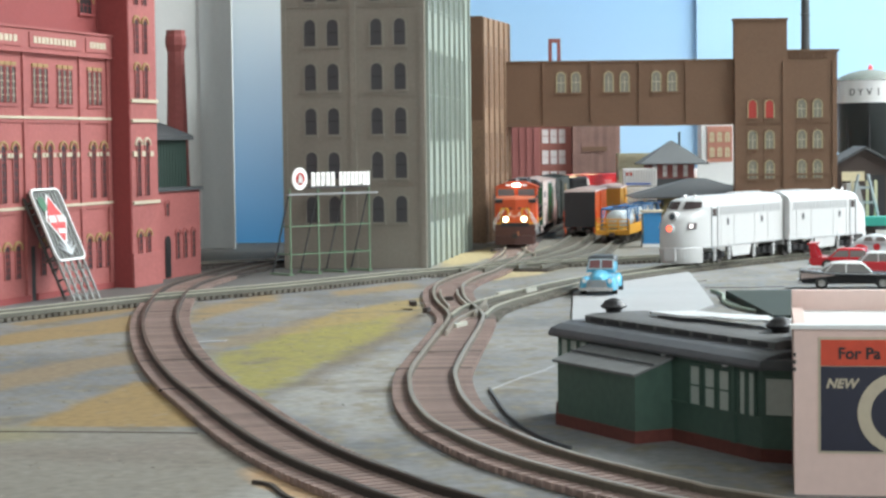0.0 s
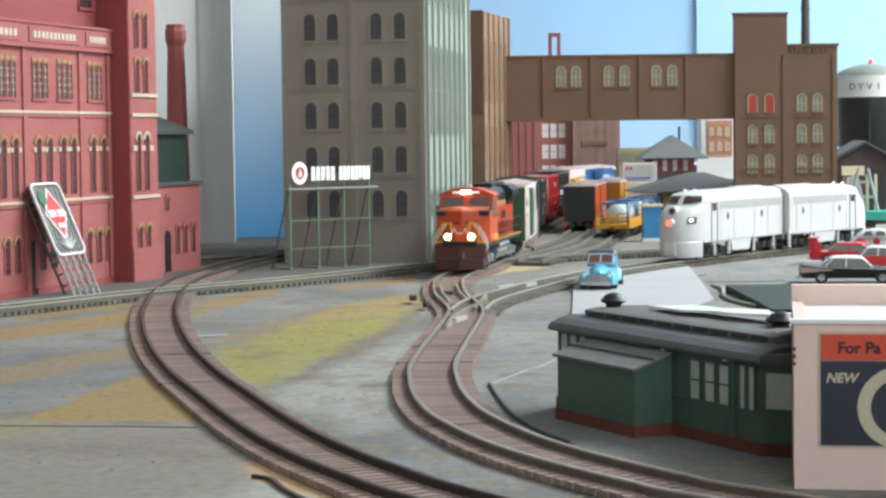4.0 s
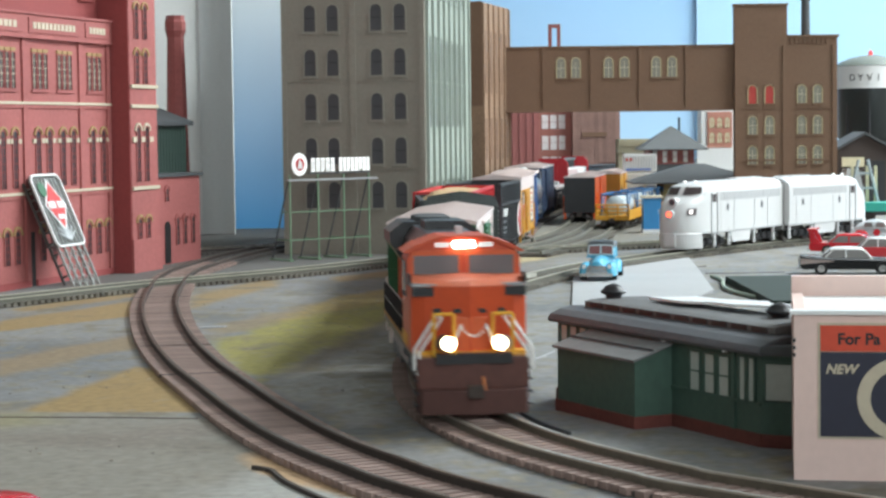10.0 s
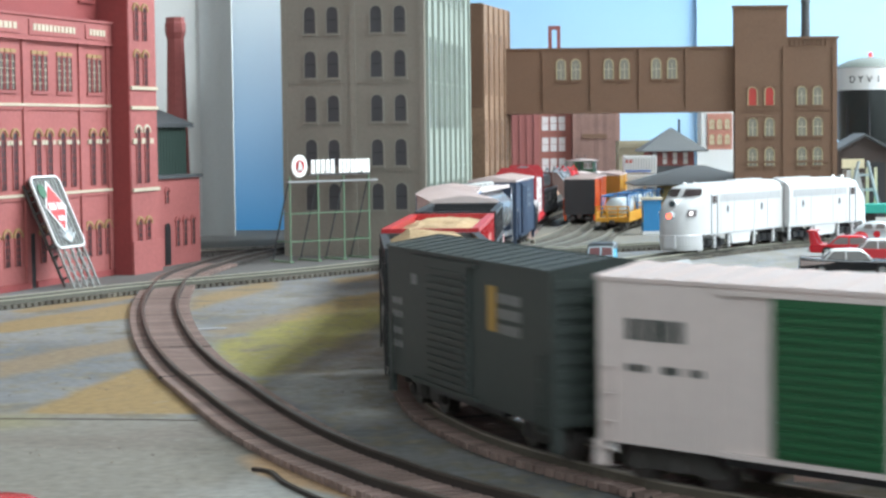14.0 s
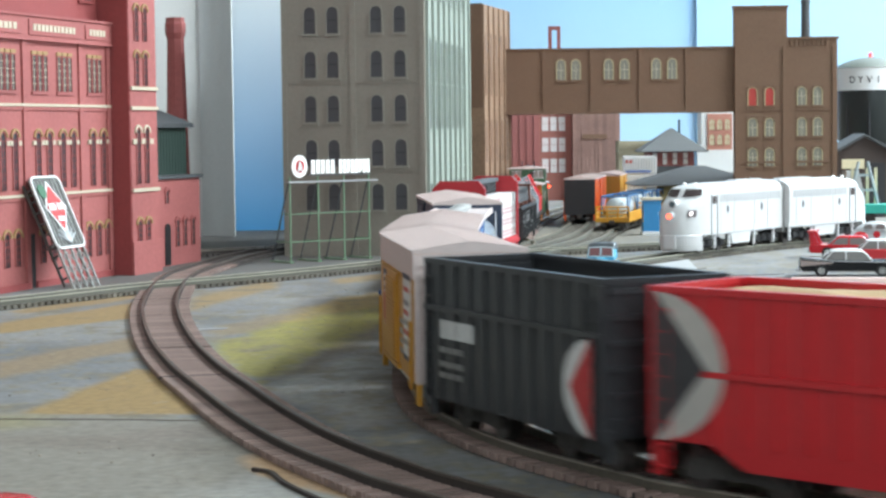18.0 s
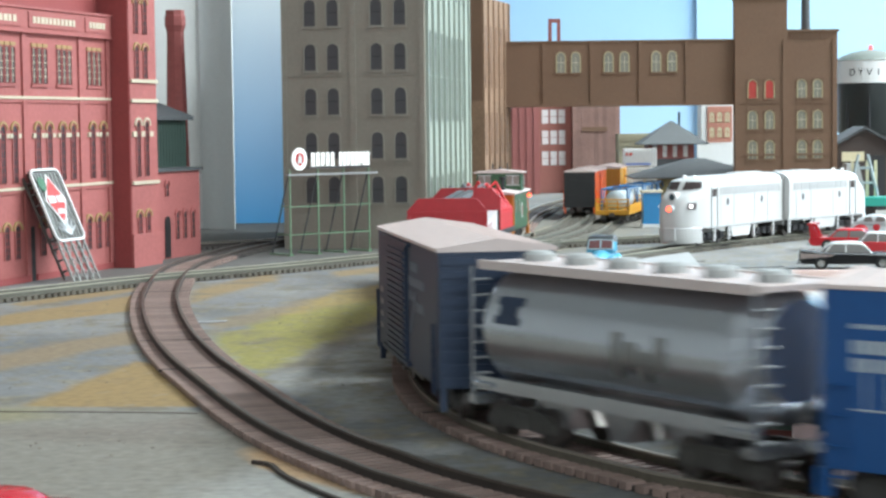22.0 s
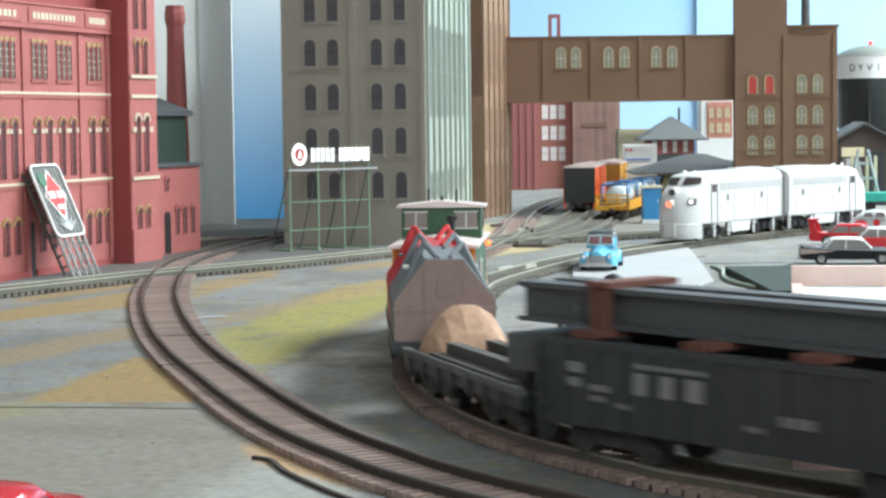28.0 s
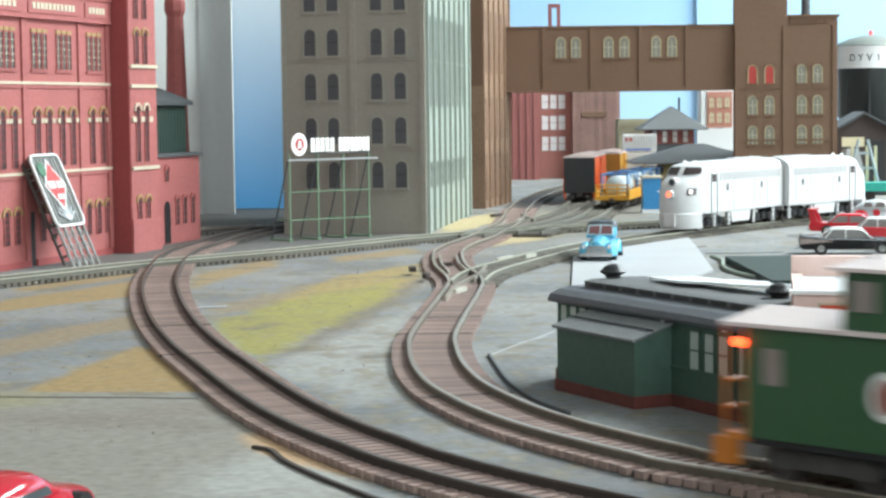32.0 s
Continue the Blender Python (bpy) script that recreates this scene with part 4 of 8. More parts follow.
def rounded(w, h, r, x=0, z=0, n=4):
    out = []
    for cx, cz, a0 in ((w / 2 - r, -h / 2 + r, -90), (w / 2 - r, h / 2 - r, 0), (-w / 2 + r, h / 2 - r, 90), (-w / 2 + r, -h / 2 + r, 180)):
        for k in range(n + 1):
            a = radians(a0 + 90 * k / n)
            out.append((x + cx + r * math.cos(a), z + cz + r * math.sin(a)))
    return out


def beer_billboard():
    ob = thing("billboard", "leaning steel billboard with a red diamond sign", "billboard", mm(-218.7, 1167.8, 0, 74.0) @ pose(0, 0, 0, -23.4) @ Matrix.Diagonal((0.98, 1, 1.01, 1)))
    steel = paint("galvanised_steel", (0.33, 0.34, 0.32), 0.45, 0.5)
    dark = paint("billboard_back", (0.07, 0.065, 0.06), 0.6)
    Z0, Z1 = 26, 72
    bm = bmesh.new()
    prism(bm, rounded(38, Z1 - Z0, 5, 19, (Z0 + Z1) / 2), 0, 1.2)
    part("panel", bm, dark, ob)
    bm = bmesh.new()
    ring(bm, rounded(36, Z1 - Z0 - 2, 4, 19, (Z0 + Z1) / 2), rounded(38.6, Z1 - Z0 + 0.6, 5.3, 19, (Z0 + Z1) / 2), -1.2, 0)
    part("border", bm, M_WHITE, ob, "white rounded border")
    for i in range(7):
        slab("backing_bar", steel, ob, 5 + i * 4.4, 5.9 + i * 4.4, -0.5, 0, Z0 + 2, Z1 - 2)
    for s, c, y in ((1.0, M_WHITE, -1.0), (0.86, M_SIGNRED, -1.3)):
        bm = bmesh.new()
        prism(bm, [(19 + 13.5 * s, 52), (19, 52 + 17 * s), (19 - 13.5 * s, 52), (19, 52 - 17 * s)], y, y + 0.4)
        part("diamond", bm, c, ob)
    bm = bmesh.new()
    lathe(bm, [(4.6, -0.2), (4.6, 0.2)], 16, Matrix.Translation((9.5, -0.9, 62.5)) @ Matrix.Rotation(math.pi / 2, 4, "X"))
    part("green_cap", bm, M_GREEN, ob, "green bottle cap shape")
    bars_of_text(ob, "lettering", M_WHITE, 8.5, 18, 50, 54.5, -1.6, 5, 3)
    bars_of_text(ob, "lettering", M_WHITE, 20, 29.5, 50, 54.5, -1.6, 4, 4)
    bars_of_text(ob, "lettering", M_WHITE, 15, 23.5, 43, 46, -1.6, 4, 5)
    for i in range(7):
        bm = bmesh.new()
        a = radians(-60 + i * 20)
        rod(bm, (19, -0.8, 29.5), (19 + 13 * math.sin(a), -0.8, 29.5 + 11 * math.cos(a)), 1.1, 6, 0.5)
        part("fan_feather", bm, paint("silver_feather", (0.5, 0.52, 0.53), 0.4, 0.3), ob)
    for x in (2, 10, 19, 28, 36):
        slab("post", steel, ob, x - 0.6, x + 0.6, 0, 1.2, 0, Z0 + 1)
    for i in range(4):
        for z0, z1 in ((1, 9), (9, 17), (17, 25)):
            for a, b in ((0, 1), (1, 0)):
                x0 = (2, 10, 19, 28)[i]
                x1 = (10, 19, 28, 36)[i]
                bm = bmesh.new()
                rod(bm, ((x0, x1)[a], 0.3, z0), ((x0, x1)[b], 0.3, z1), 0.35, 5)
                part("lattice", bm, steel, ob)
    for y in (4.4,):
        for x in (1, 37):
            slab("back_rail", dark, ob, x - 0.8, x + 0.8, y, y + 1.4, 4, Z1 - 3)
        for i in range(9):
            slab("rung", dark, ob, 0, 2, 1.2, y, 8 + i * 7, 9 + i * 7)
    slab("catwalk", dark, ob, -3, 41, 1.4, 5.6, Z0 + 2, Z0 + 3)


rooftop_sign()
beer_billboard()


# ---- diner and shop ----
M_BRICK = paint("painted_brick", (0.13, 0.035, 0.027), 0.8, vary=0.3, grain=500)
M_PALEWIN = paint("pale_window", (0.46, 0.50, 0.46), 0.35)


M_ROOFGREY = paint("diner_roof_grey", (0.10, 0.105, 0.115), 0.55, vary=0.2)


def diner():
    ob = thing("diner", "dark green trolley diner with a grey rounded roof", "diner", mm(37, 640, 0, -64.2))
    L = 114
    slab("wall", M_DINER, ob, 0, L, 0, 40, 3.6, 25.6)
    slab("brick_base", M_BRICK, ob, -0.5, L + 0.5, -0.6, 40.6, 0, 3.6)
    bm = bmesh.new()
    prof = [(-2.0, 25.2), (42.0, 25.2), (42.6, 26.2), (41.4, 27.8), (38, 29.2), (33.4, 30.0), (6.6, 30.0), (2, 29.2), (-1.4, 27.8), (-2.6, 26.2)]
    prism(bm, prof, -2.5, L + 2, "x")
    part("roof", bm, M_ROOFGREY, ob, "grey rounded lower roof", bevel=0.5)
    bm = bmesh.new()
    prism(bm, [(7.4, 29.8), (32.6, 29.8), (32.6, 31.6), (32.8, 31.9), (30, 32.4), (20, 32.7), (10, 32.4), (7.2, 31.9)], 5, L - 4, "x")
    part("roof_deck", bm, paint("deck_grey", (0.13, 0.13, 0.13), 0.7, vary=0.2), ob, "raised dark roof deck", bevel=0.4)
    for i in range(10):
        slab("clerestory_glass", M_BLACK, ob, 9 + i * 10, 16.5 + i * 10, 7.0, 7.6, 30.3, 31.7)
    # rounded end towards the track
    bm = bmesh.new()
    prism(bm, [(L, 0), (L + 8, 6), (L + 12, 20), (L + 8, 34), (L, 40)], 3.6, 25.6, "z")
    part("end_bay", bm, M_DINER, ob)
    bm = bmesh.new()
    prism(bm, [(L, -0.6), (L + 8.6, 5.6), (L + 12.7, 20), (L + 8.6, 34.4), (L, 40.6)], 0, 3.6, "z")
    part("end_base", bm, M_BRICK, ob)
    bm = bmesh.new()
    prism(bm, [(L + 2, -2), (L + 10, 5), (L + 14.4, 20), (L + 10, 35), (L + 2, 42)], 25.4, 28.2, "z")
    part("end_roof", bm, M_CHAR, ob, bevel=0.8)
    for x in (81.6, 89.2, 96.4):
        if x < 100:
            window(ob, x, 12.2, 5, 11, M_PALEWIN, M_DINER, False, (0, 1), border=0.7)
    slab("door_post", M_DINER, ob, 100.4, 102, -0.9, 0, 3.6, 25.4)
    for x in (105.4, 109.8):
        window(ob, x, 11.5, 2.8, 12.5, M_PALEWIN, M_DINER, False, (0, 0), border=0.6)
    e = mm(L, 0, 0, 36.9)
    window(ob, 5, 13, 7.4, 10, M_PALEWIN, M_DINER, False, (0, 0), border=0.8, m=e)
    e2 = mm(L + 8, 6, 0, 74)
    window(ob, 7.3, 13, 10, 10, M_PALEWIN, M_DINER, False, (0, 0), border=0.8, m=e2)
    for x in (5, 11, 17):
        window(ob, x, 15, 4.4, 9.5, M_PALEWIN, M_DINER, False, (0, 0), border=0.6)
    slab("sill_rail", M_DINER, ob, 62, L, -0.7, 0, 11.2, 12.2)
    # kitchen annex with a lean-to roof
    slab("annex_wall", M_DINER, ob, 23, 69, -13, -0.2, 3.6, 19.6)
    slab("annex_base", M_BRICK, ob, 22.4, 69.6, -13.6, -0.7, 0, 3.6)
    bm = bmesh.new()
    prism(bm, [(-14.2, 19.6), (-0.2, 24.2), (-0.2, 25.0), (-14.2, 20.4)], 21.8, 70.4, "x")
    part("annex_roof", bm, paint("annex_grey_felt", (0.16, 0.165, 0.165), 0.85, vary=0.15), ob)
    bm = bmesh.new()
    prism(bm, [(-13, 19.6), (-0.2, 19.6), (-0.2, 24.2)], 68, 69, "x")
    part("annex_gable", bm, M_DINER, ob)
    slab("roof_seam", M_CHAR, ob, 21.8, 70.4, -7.6, -7.2, 22.4, 23.2)
    for x, y in ((6, 17.5), (92, 22)):
        bm = bmesh.new()
        lathe(bm, [(2.4, 0), (2.6, 1.2), (4.2, 2.0), (4.4, 2.4), (3.4, 3.2), (2.6, 4.2), (1.2, 4.8), (0.2, 5.0)], 20, Matrix.Translation((x, y, 32.2)))
        part("roof_vent", bm, M_BLACK, ob, "dark conical roof vent", smooth=False)
    for x in (66, 98):
        bm = bmesh.new()
        lathe(bm, [(0.7, -0.7), (0.9, 0), (0.5, 0.8)], 8, Matrix.Translation((x, -1.2, 25.4)))
        part("wall_lamp", bm, M_WHITE, ob)
    # loose torn card on the roof
    bm = bmesh.new()
    prism(bm, [(0, 0), (22, -5), (34, -2), (46, -4), (68, 0), (60, 8), (52, 6), (44, 12), (26, 9), (10, 12)], 0, 0.7, "z")
    solid("paper_sheet", bm, M_WHITE, "torn white card sheet lying on the diner roof", "card", m=mm(37, 640, 33.2, -64.2) @ mm(24, 20, 0, 5, 0, -1.5))


def shop():
    ob = thing("shop", "pale pink shop with a navy and red poster", "shop", mm(86, 484, 0, -9.5))
    slab("front_wall", M_PINK, ob, 0, 120, 0, 3, 0, 41)
    slab("side_wall", M_PINK, ob, 0, 3, 3, 70, 0, 41)
    slab("side_wall", M_PINK, ob, 117, 120, 3, 70, 0, 41)
    slab("rear_wall", M_PINK, ob, 0, 120, 66, 70, 0, 45.5, bevel=0.5)
    slab("roof", M_WHITE, ob, 3, 117, 3, 66, 37, 40)
    slab("coping", M_WHITE, ob, -1, 121, -1, 4, 41, 42, bevel=0.3)
    bm = bmesh.new()
    for z in (34.2, 32.4, 30.6):
        box(bm, -0.3, 0.4, -0.3, 0.6, z, z + 0.9)
    part("hinges", bm, M_BLACK, ob)
    po = new("poster")
    po.parent = ob
    slab("poster_red", paint("poster_red", (0.62, 0.07, 0.03), 0.5), po, 6.4, 70, -0.5, 0, 32, 38.4)
    slab("poster_navy", paint("poster_navy", (0.022, 0.024, 0.045), 0.45), po, 6.4, 70, -0.5, 0, 11, 31.8)
    slab("poster_edge", M_CREAM, po, 5.8, 70.6, -0.3, 0, 10.4, 39)
    words(po, "slogan", "For Pa", 3.9, M_BLACK, mm(10.5, -0.65, 33.8, 0, 90)).data.offset = 0.0001
    nw = words(po, "slogan", "NEW", 3.2, M_CREAM, mm(7.6, -0.65, 26.6, 0, 90))
    nw.data.shear, nw.data.offset = 0.28, 0.00012
    bm = bmesh.new()
    pts = [(25.8 + 10.6 * math.cos(radians(a)), 20.4 + 10.2 * math.sin(radians(a))) for a in range(34, 327, 12)]
    pts += [(25.8 + 7.4 * math.cos(radians(a)), 20.4 + 7.2 * math.sin(radians(a))) for a in range(326, 33, -12)]
    prism(bm, pts, -0.7, -0.52)
    part("poster_ring", bm, M_CREAM, po, "large cream letter shape")


diner()
shop()


def yard_ground():
    bm = bmesh.new()
    prism(bm, [plan(*p) for p in ((64, 985), (84, 1270), (92, 1300), (176, 1438), (162, 1250), (148, 1080), (110, 975))], 0.1, 1.3, "z")
    solid("card_pavement", bm, M_SLAB, "pale grey card pavement beside the diner", "pavement", "structure", bevel=0.2)
    bm = bmesh.new()
    box(bm, 163, 330, 975, 1140, 0, 4)
    solid("green_platform", bm, paint("deep_green_card", (0.012, 0.026, 0.02), 0.85), "low dark green card platform", "platform", bevel=0.4)
    cu = bpy.data.curves.new("hose", "CURVE")
    cu.dimensions, cu.bevel_depth = "3D", 1.1 * U
    sp = cu.splines.new("NURBS")
    pts = [(161, 1184, 1), (165, 1158, 1.2), (158, 1120, 1.2), (154, 1080, 1.2), (160, 1045, 1.2), (168, 1020, 1.2)]
    sp.points.add(len(pts) - 1)
    for p, q in zip(sp.points, pts):
        p.co = (q[0] * U, q[1] * U, q[2] * U, 1)
    sp.use_endpoint_u = True
    ho = tagged(new("hose", cu), "pale green hose lying along the platform", "hose")
    cu.materials.append(paint("sage_rubber", (0.28, 0.34, 0.27), 0.6))
    # low card kerb strip inside the main curve and loose scraps
    kerb = [plan(*p) for p in ((16, 706), (18, 668), (21, 625), (27, 588), (36, 560))]
    bm = strip(spline(kerb, 4), -0.4, 0.4, 0, 1.1)
    solid("kerb_strip", bm, M_CHAR, "dark card kerb strip along the curved track", "kerb", "structure")
    EDGE = ((-50, 509), (-45, 504), (-40, 487), (-31, 466), (-23, 450), (-10, 425))
    bm = strip(spline([plan(*p) for p in EDGE], 4), -0.6, 0.6, 0, 1.0)
    solid("edge_strip", bm, M_RUST, "dark rough edge of the roadbed card", "strip", "structure")
    bm = strip(spline([plan(*p) for p in ((-140, 613), (-105, 609), (-76, 604))], 4), -0.3, 0.3, 0, 0.25)
    solid("board_seam", bm, M_BED, "raised seam between two layout boards", "seam", "structure")
    for a in (((17, 709), (25, 733), (34, 757), (45, 788)), ((28, 745), (40, 768))):
        bm = strip(spline([plan(*p) for p in a], 4), -0.35, 0.35, 0, 0.2)
        solid("chalk_scuff", bm, M_SLAB, "pale scuff line across the grey card", "scuff", "structure")
    for a in (((163, 1228), (190, 1226), (214, 1232)), ((226, 1262), (252, 1330), (262, 1372)), ((150, 1270), (175, 1300))):
        bm = strip(spline([plan(*p) for p in a], 4), -0.5, 0.5, 0, 0.35)
        solid("board_seam", bm, M_TIE_DARK, "dark open seam between two layout boards", "seam", "structure")
    for x, y, r, w, d in ((-107, 905, 20, 16, 5), (-12, 1350, 30, 10, 4), (14, 1392, 40, 12, 5), (-150, 1090, -30, 14, 4), (-32, 1330, 50, 7, 4), (70, 1190, 10, 8, 4)):
        bm = bmesh.new()
        prism(bm, [(-w / 2, -d / 2), (w / 3, -d / 2.4), (w / 2, d / 3), (-w / 5, d / 2), (-w / 2, d / 4)], 0.1, 0.6, "z")
        solid("paper_scrap", bm, M_SLAB, "pale torn scrap of card on the ground", "scrap", m=mm(x, y, 0, r), group="scraps")


yard_ground()


def litter():
    rnd = random.Random(8)
    bm = bmesh.new()
    for cx, cy, sx, sy, n in ((-140, 700, 30, 60, 26), (-100, 540, 50, 40, 40), (-60, 860, 30, 120, 60), (-20, 700, 16, 90, 40), (-150, 950, 40, 120, 40), (-30, 1250, 50, 90, 50), (60, 1350, 50, 160, 90), (230, 1300, 60, 90, 40)):
        for _ in range(n * 2 // 3):
            (x, y), r = plan(rnd.gauss(cx, sx * 0.6), rnd.gauss(cy, sy * 0.6)), rnd.uniform(0.12, 0.45)
            box(bm, x - r, x + r, y - r * 1.6, y + r * 1.2, 0, r * 0.5)
    solid("grit", bm, paint("pale_grit", (0.24, 0.21, 0.17), 0.9, island=0.5), "fine pale grit scattered over the board", "grit", "stuff")


litter()


# ---- road vehicles ----
M_TYRE = paint("black_rubber", (0.015, 0.015, 0.015), 0.8)
M_CHROME = paint("chrome", (0.62, 0.62, 0.62), 0.18, 1.0, vary=0.05)
M_CARGLASS = glassy("car_glass", (0.05, 0.07, 0.08), 0.05)
M_PALEGLASS = glassy("pale_car_glass", (0.20, 0.19, 0.18), 0.08)


def loft(bm, rings):
    """Closed rings of points joined one to the next, capped at both ends."""
    rows = [[bm.verts.new(Vector(p) * U) for p in r] for r in rings]
    for a, b in zip(rows, rows[1:]):
        for i in range(len(a)):
            k = (i + 1) % len(a)
            bm.faces.new((a[i], a[k], b[k], b[i]))
    bm.faces.new(rows[0])
    bm.faces.new(rows[-1])
    bmesh.ops.recalc_face_normals(bm, faces=bm.faces[:])


def soft_rect(x0, x1, w, z, r=2.5, n=4):
    """Rounded rectangle in plan at one height."""
    out = []
    for cx, cy, a0 in ((x1 - r, w - r, 0), (x0 + r, w - r, 90), (x0 + r, -w + r, 180), (x1 - r, -w + r, 270)):
        for i in range(n + 1):
            a = radians(a0 + 90 * i / n)
            out.append((cx + r * math.cos(a), cy + r * math.sin(a), z))
    return out


def arched(x, w, z0, z1, n=12, p=2.4):
    """Half-round section across a car at x."""
    out = [(x, -w, z0)]
    for i in range(n + 1):
        a = math.pi * (1 - i / n)
        c, s = math.cos(a), math.sin(a)
        out.append((x, w * (abs(c) ** (2 / p)) * (1 if c > 0 else -1), z0 + 0.2 + (z1 - z0) * max(0, s) ** (2 / p)))
    return out + [(x, w, z0)]


def road_car(name, label, colour, m, L=56, W=21, H=17, roof=None, fins=0.0, hood=0.5, cab=(-0.22, 0.12), wing=None, stripe=None, bonnet=0.0, group="model cars"):
    """A die-cast car; x forward."""
    ob = thing(name, label, "toy car", m, group)
    body = paint(name + "_paint", colour, 0.18, vary=0.03, bump=0.0)
    rf = paint(name + "_roof", roof, 0.25, vary=0.03, bump=0.0) if roof else body
    h = L / 2
    belt = H * 0.6
    bm = bmesh.new()
    prism(bm, [(-h, 5), (-h + 2, 3.2), (h - 2, 3.2), (h, 4.6), (h, belt - 2.4), (h - 3, belt - 0.6 + bonnet), (h * 0.35, belt + bonnet), (-h * 0.5, belt + fins * 0.3), (-h + 1, belt + fins), (-h, belt - 2)],
          -W / 2, W / 2, "y")
    part("body", bm, body, ob, bevel=1.1, smooth=False)
    c0, c1 = cab[0] * L, cab[1] * L
    bm = bmesh.new()
    y0, y1 = W / 2 - 1.8, W / 2 - 4.0
    loft(bm, [soft_rect(c0 - 6, c1 + 6.5, y0, belt - 0.6), soft_rect(c0 - 2, c1 + 3, (y0 + y1) / 2, (belt + H) / 2 - 0.4), soft_rect(c0 + 2, c1 - 0.6, y1, H - 1.1)])
    part("cabin_glass", bm, M_PALEGLASS, ob)
    bm = bmesh.new()
    loft(bm, [soft_rect(c0 + 1.0, c1 + 0.2, y1 + 0.4, H - 1.5), soft_rect(c0 + 1.8, c1 - 0.8, y1, H - 0.7), soft_rect(c0 + 4, c1 - 3, y1 - 1.6, H - 0.1), soft_rect(c0 + 7, c1 - 6, y1 - 3.2, H + 0.1, 1.0)])
    part("roof", bm, rf, ob, smooth=True)
    for x, dx in ((c0 + 1, 2.6), (c1 + 1.8, -2.4), ((c0 + c1) / 2, 0)):
        for s in (-1, 1):
            bm = bmesh.new()
            rod(bm, (x - dx * 1.5, s * (W / 2 - 2.0), belt - 0.6), (x + dx * 0.8, s * (W / 2 - 3.9), H - 1.0), 0.45, 6)
            part("pillar", bm, rf, ob)
    for x in (-L * 0.29, L * 0.30):
        for s in (-1, 1):
            bm = bmesh.new()
            rod(bm, (x, s * (W / 2 - 2.6), 3.9), (x, s * (W / 2 + 0.2), 3.9), 3.9, 18)
            wh = part("wheel", bm, M_TYRE, ob)
            bm = bmesh.new()
            rod(bm, (x, s * (W / 2 + 0.2), 3.9), (x, s * (W / 2 + 0.5), 3.9), 2.3, 14)
            part("hubcap", bm, M_CHROME, wh)
    for x, n in ((h, "front_bumper"), (-h, "rear_bumper")):
        bm = bmesh.new()
        box(bm, x - 1, x + 1, -W / 2, W / 2, 3.6, 5.4)
        part(n, bm, M_CHROME, ob, bevel=0.5)
    bm = bmesh.new()
    box(bm, h - 0.4, h + 0.5, -W / 2 + 4.5, W / 2 - 4.5, 5.6, belt - 2.6)
    part("grille", bm, M_CHROME, ob, bevel=0.3)
    for s in (-1, 1):
        bm = bmesh.new()
        rod(bm, (h - 0.6, s * (W / 2 - 2.6), belt - 3), (h + 0.5, s * (W / 2 - 2.6), belt - 3), 1.3, 12)
        part("headlight", bm, M_WHITE, ob)
    if stripe:
        for s in (-1, 1):
            bm = bmesh.new()
            prism(bm, [(-h + 0.6, belt + fins * 0.7 - 1.4), (-h + 0.6, belt - 3.4), (-h * 0.42, belt - 2.0), (-h * 0.32, belt - 1.3)], s * W / 2 - 0.1, s * W / 2 + 0.15, "y")
            part("side_flash", bm, stripe, ob)
    if wing:
        for s in (-1, 1):
            bm = bmesh.new()
            prism(bm, [(-h + 1, belt), (-h + 7, belt), (-h + 3, H + 3), (-h, H + 3)], s * (W / 2 - 1) - 0.5, s * (W / 2 - 1) + 0.5, "y")
            part("wing_post", bm, body, ob)
        bm = bmesh.new()
        box(bm, -h - 1, -h + 5, -W / 2, W / 2, H + 2.4, H + 3.6)
        part("wing", bm, body, ob, bevel=0.3)
    return ob


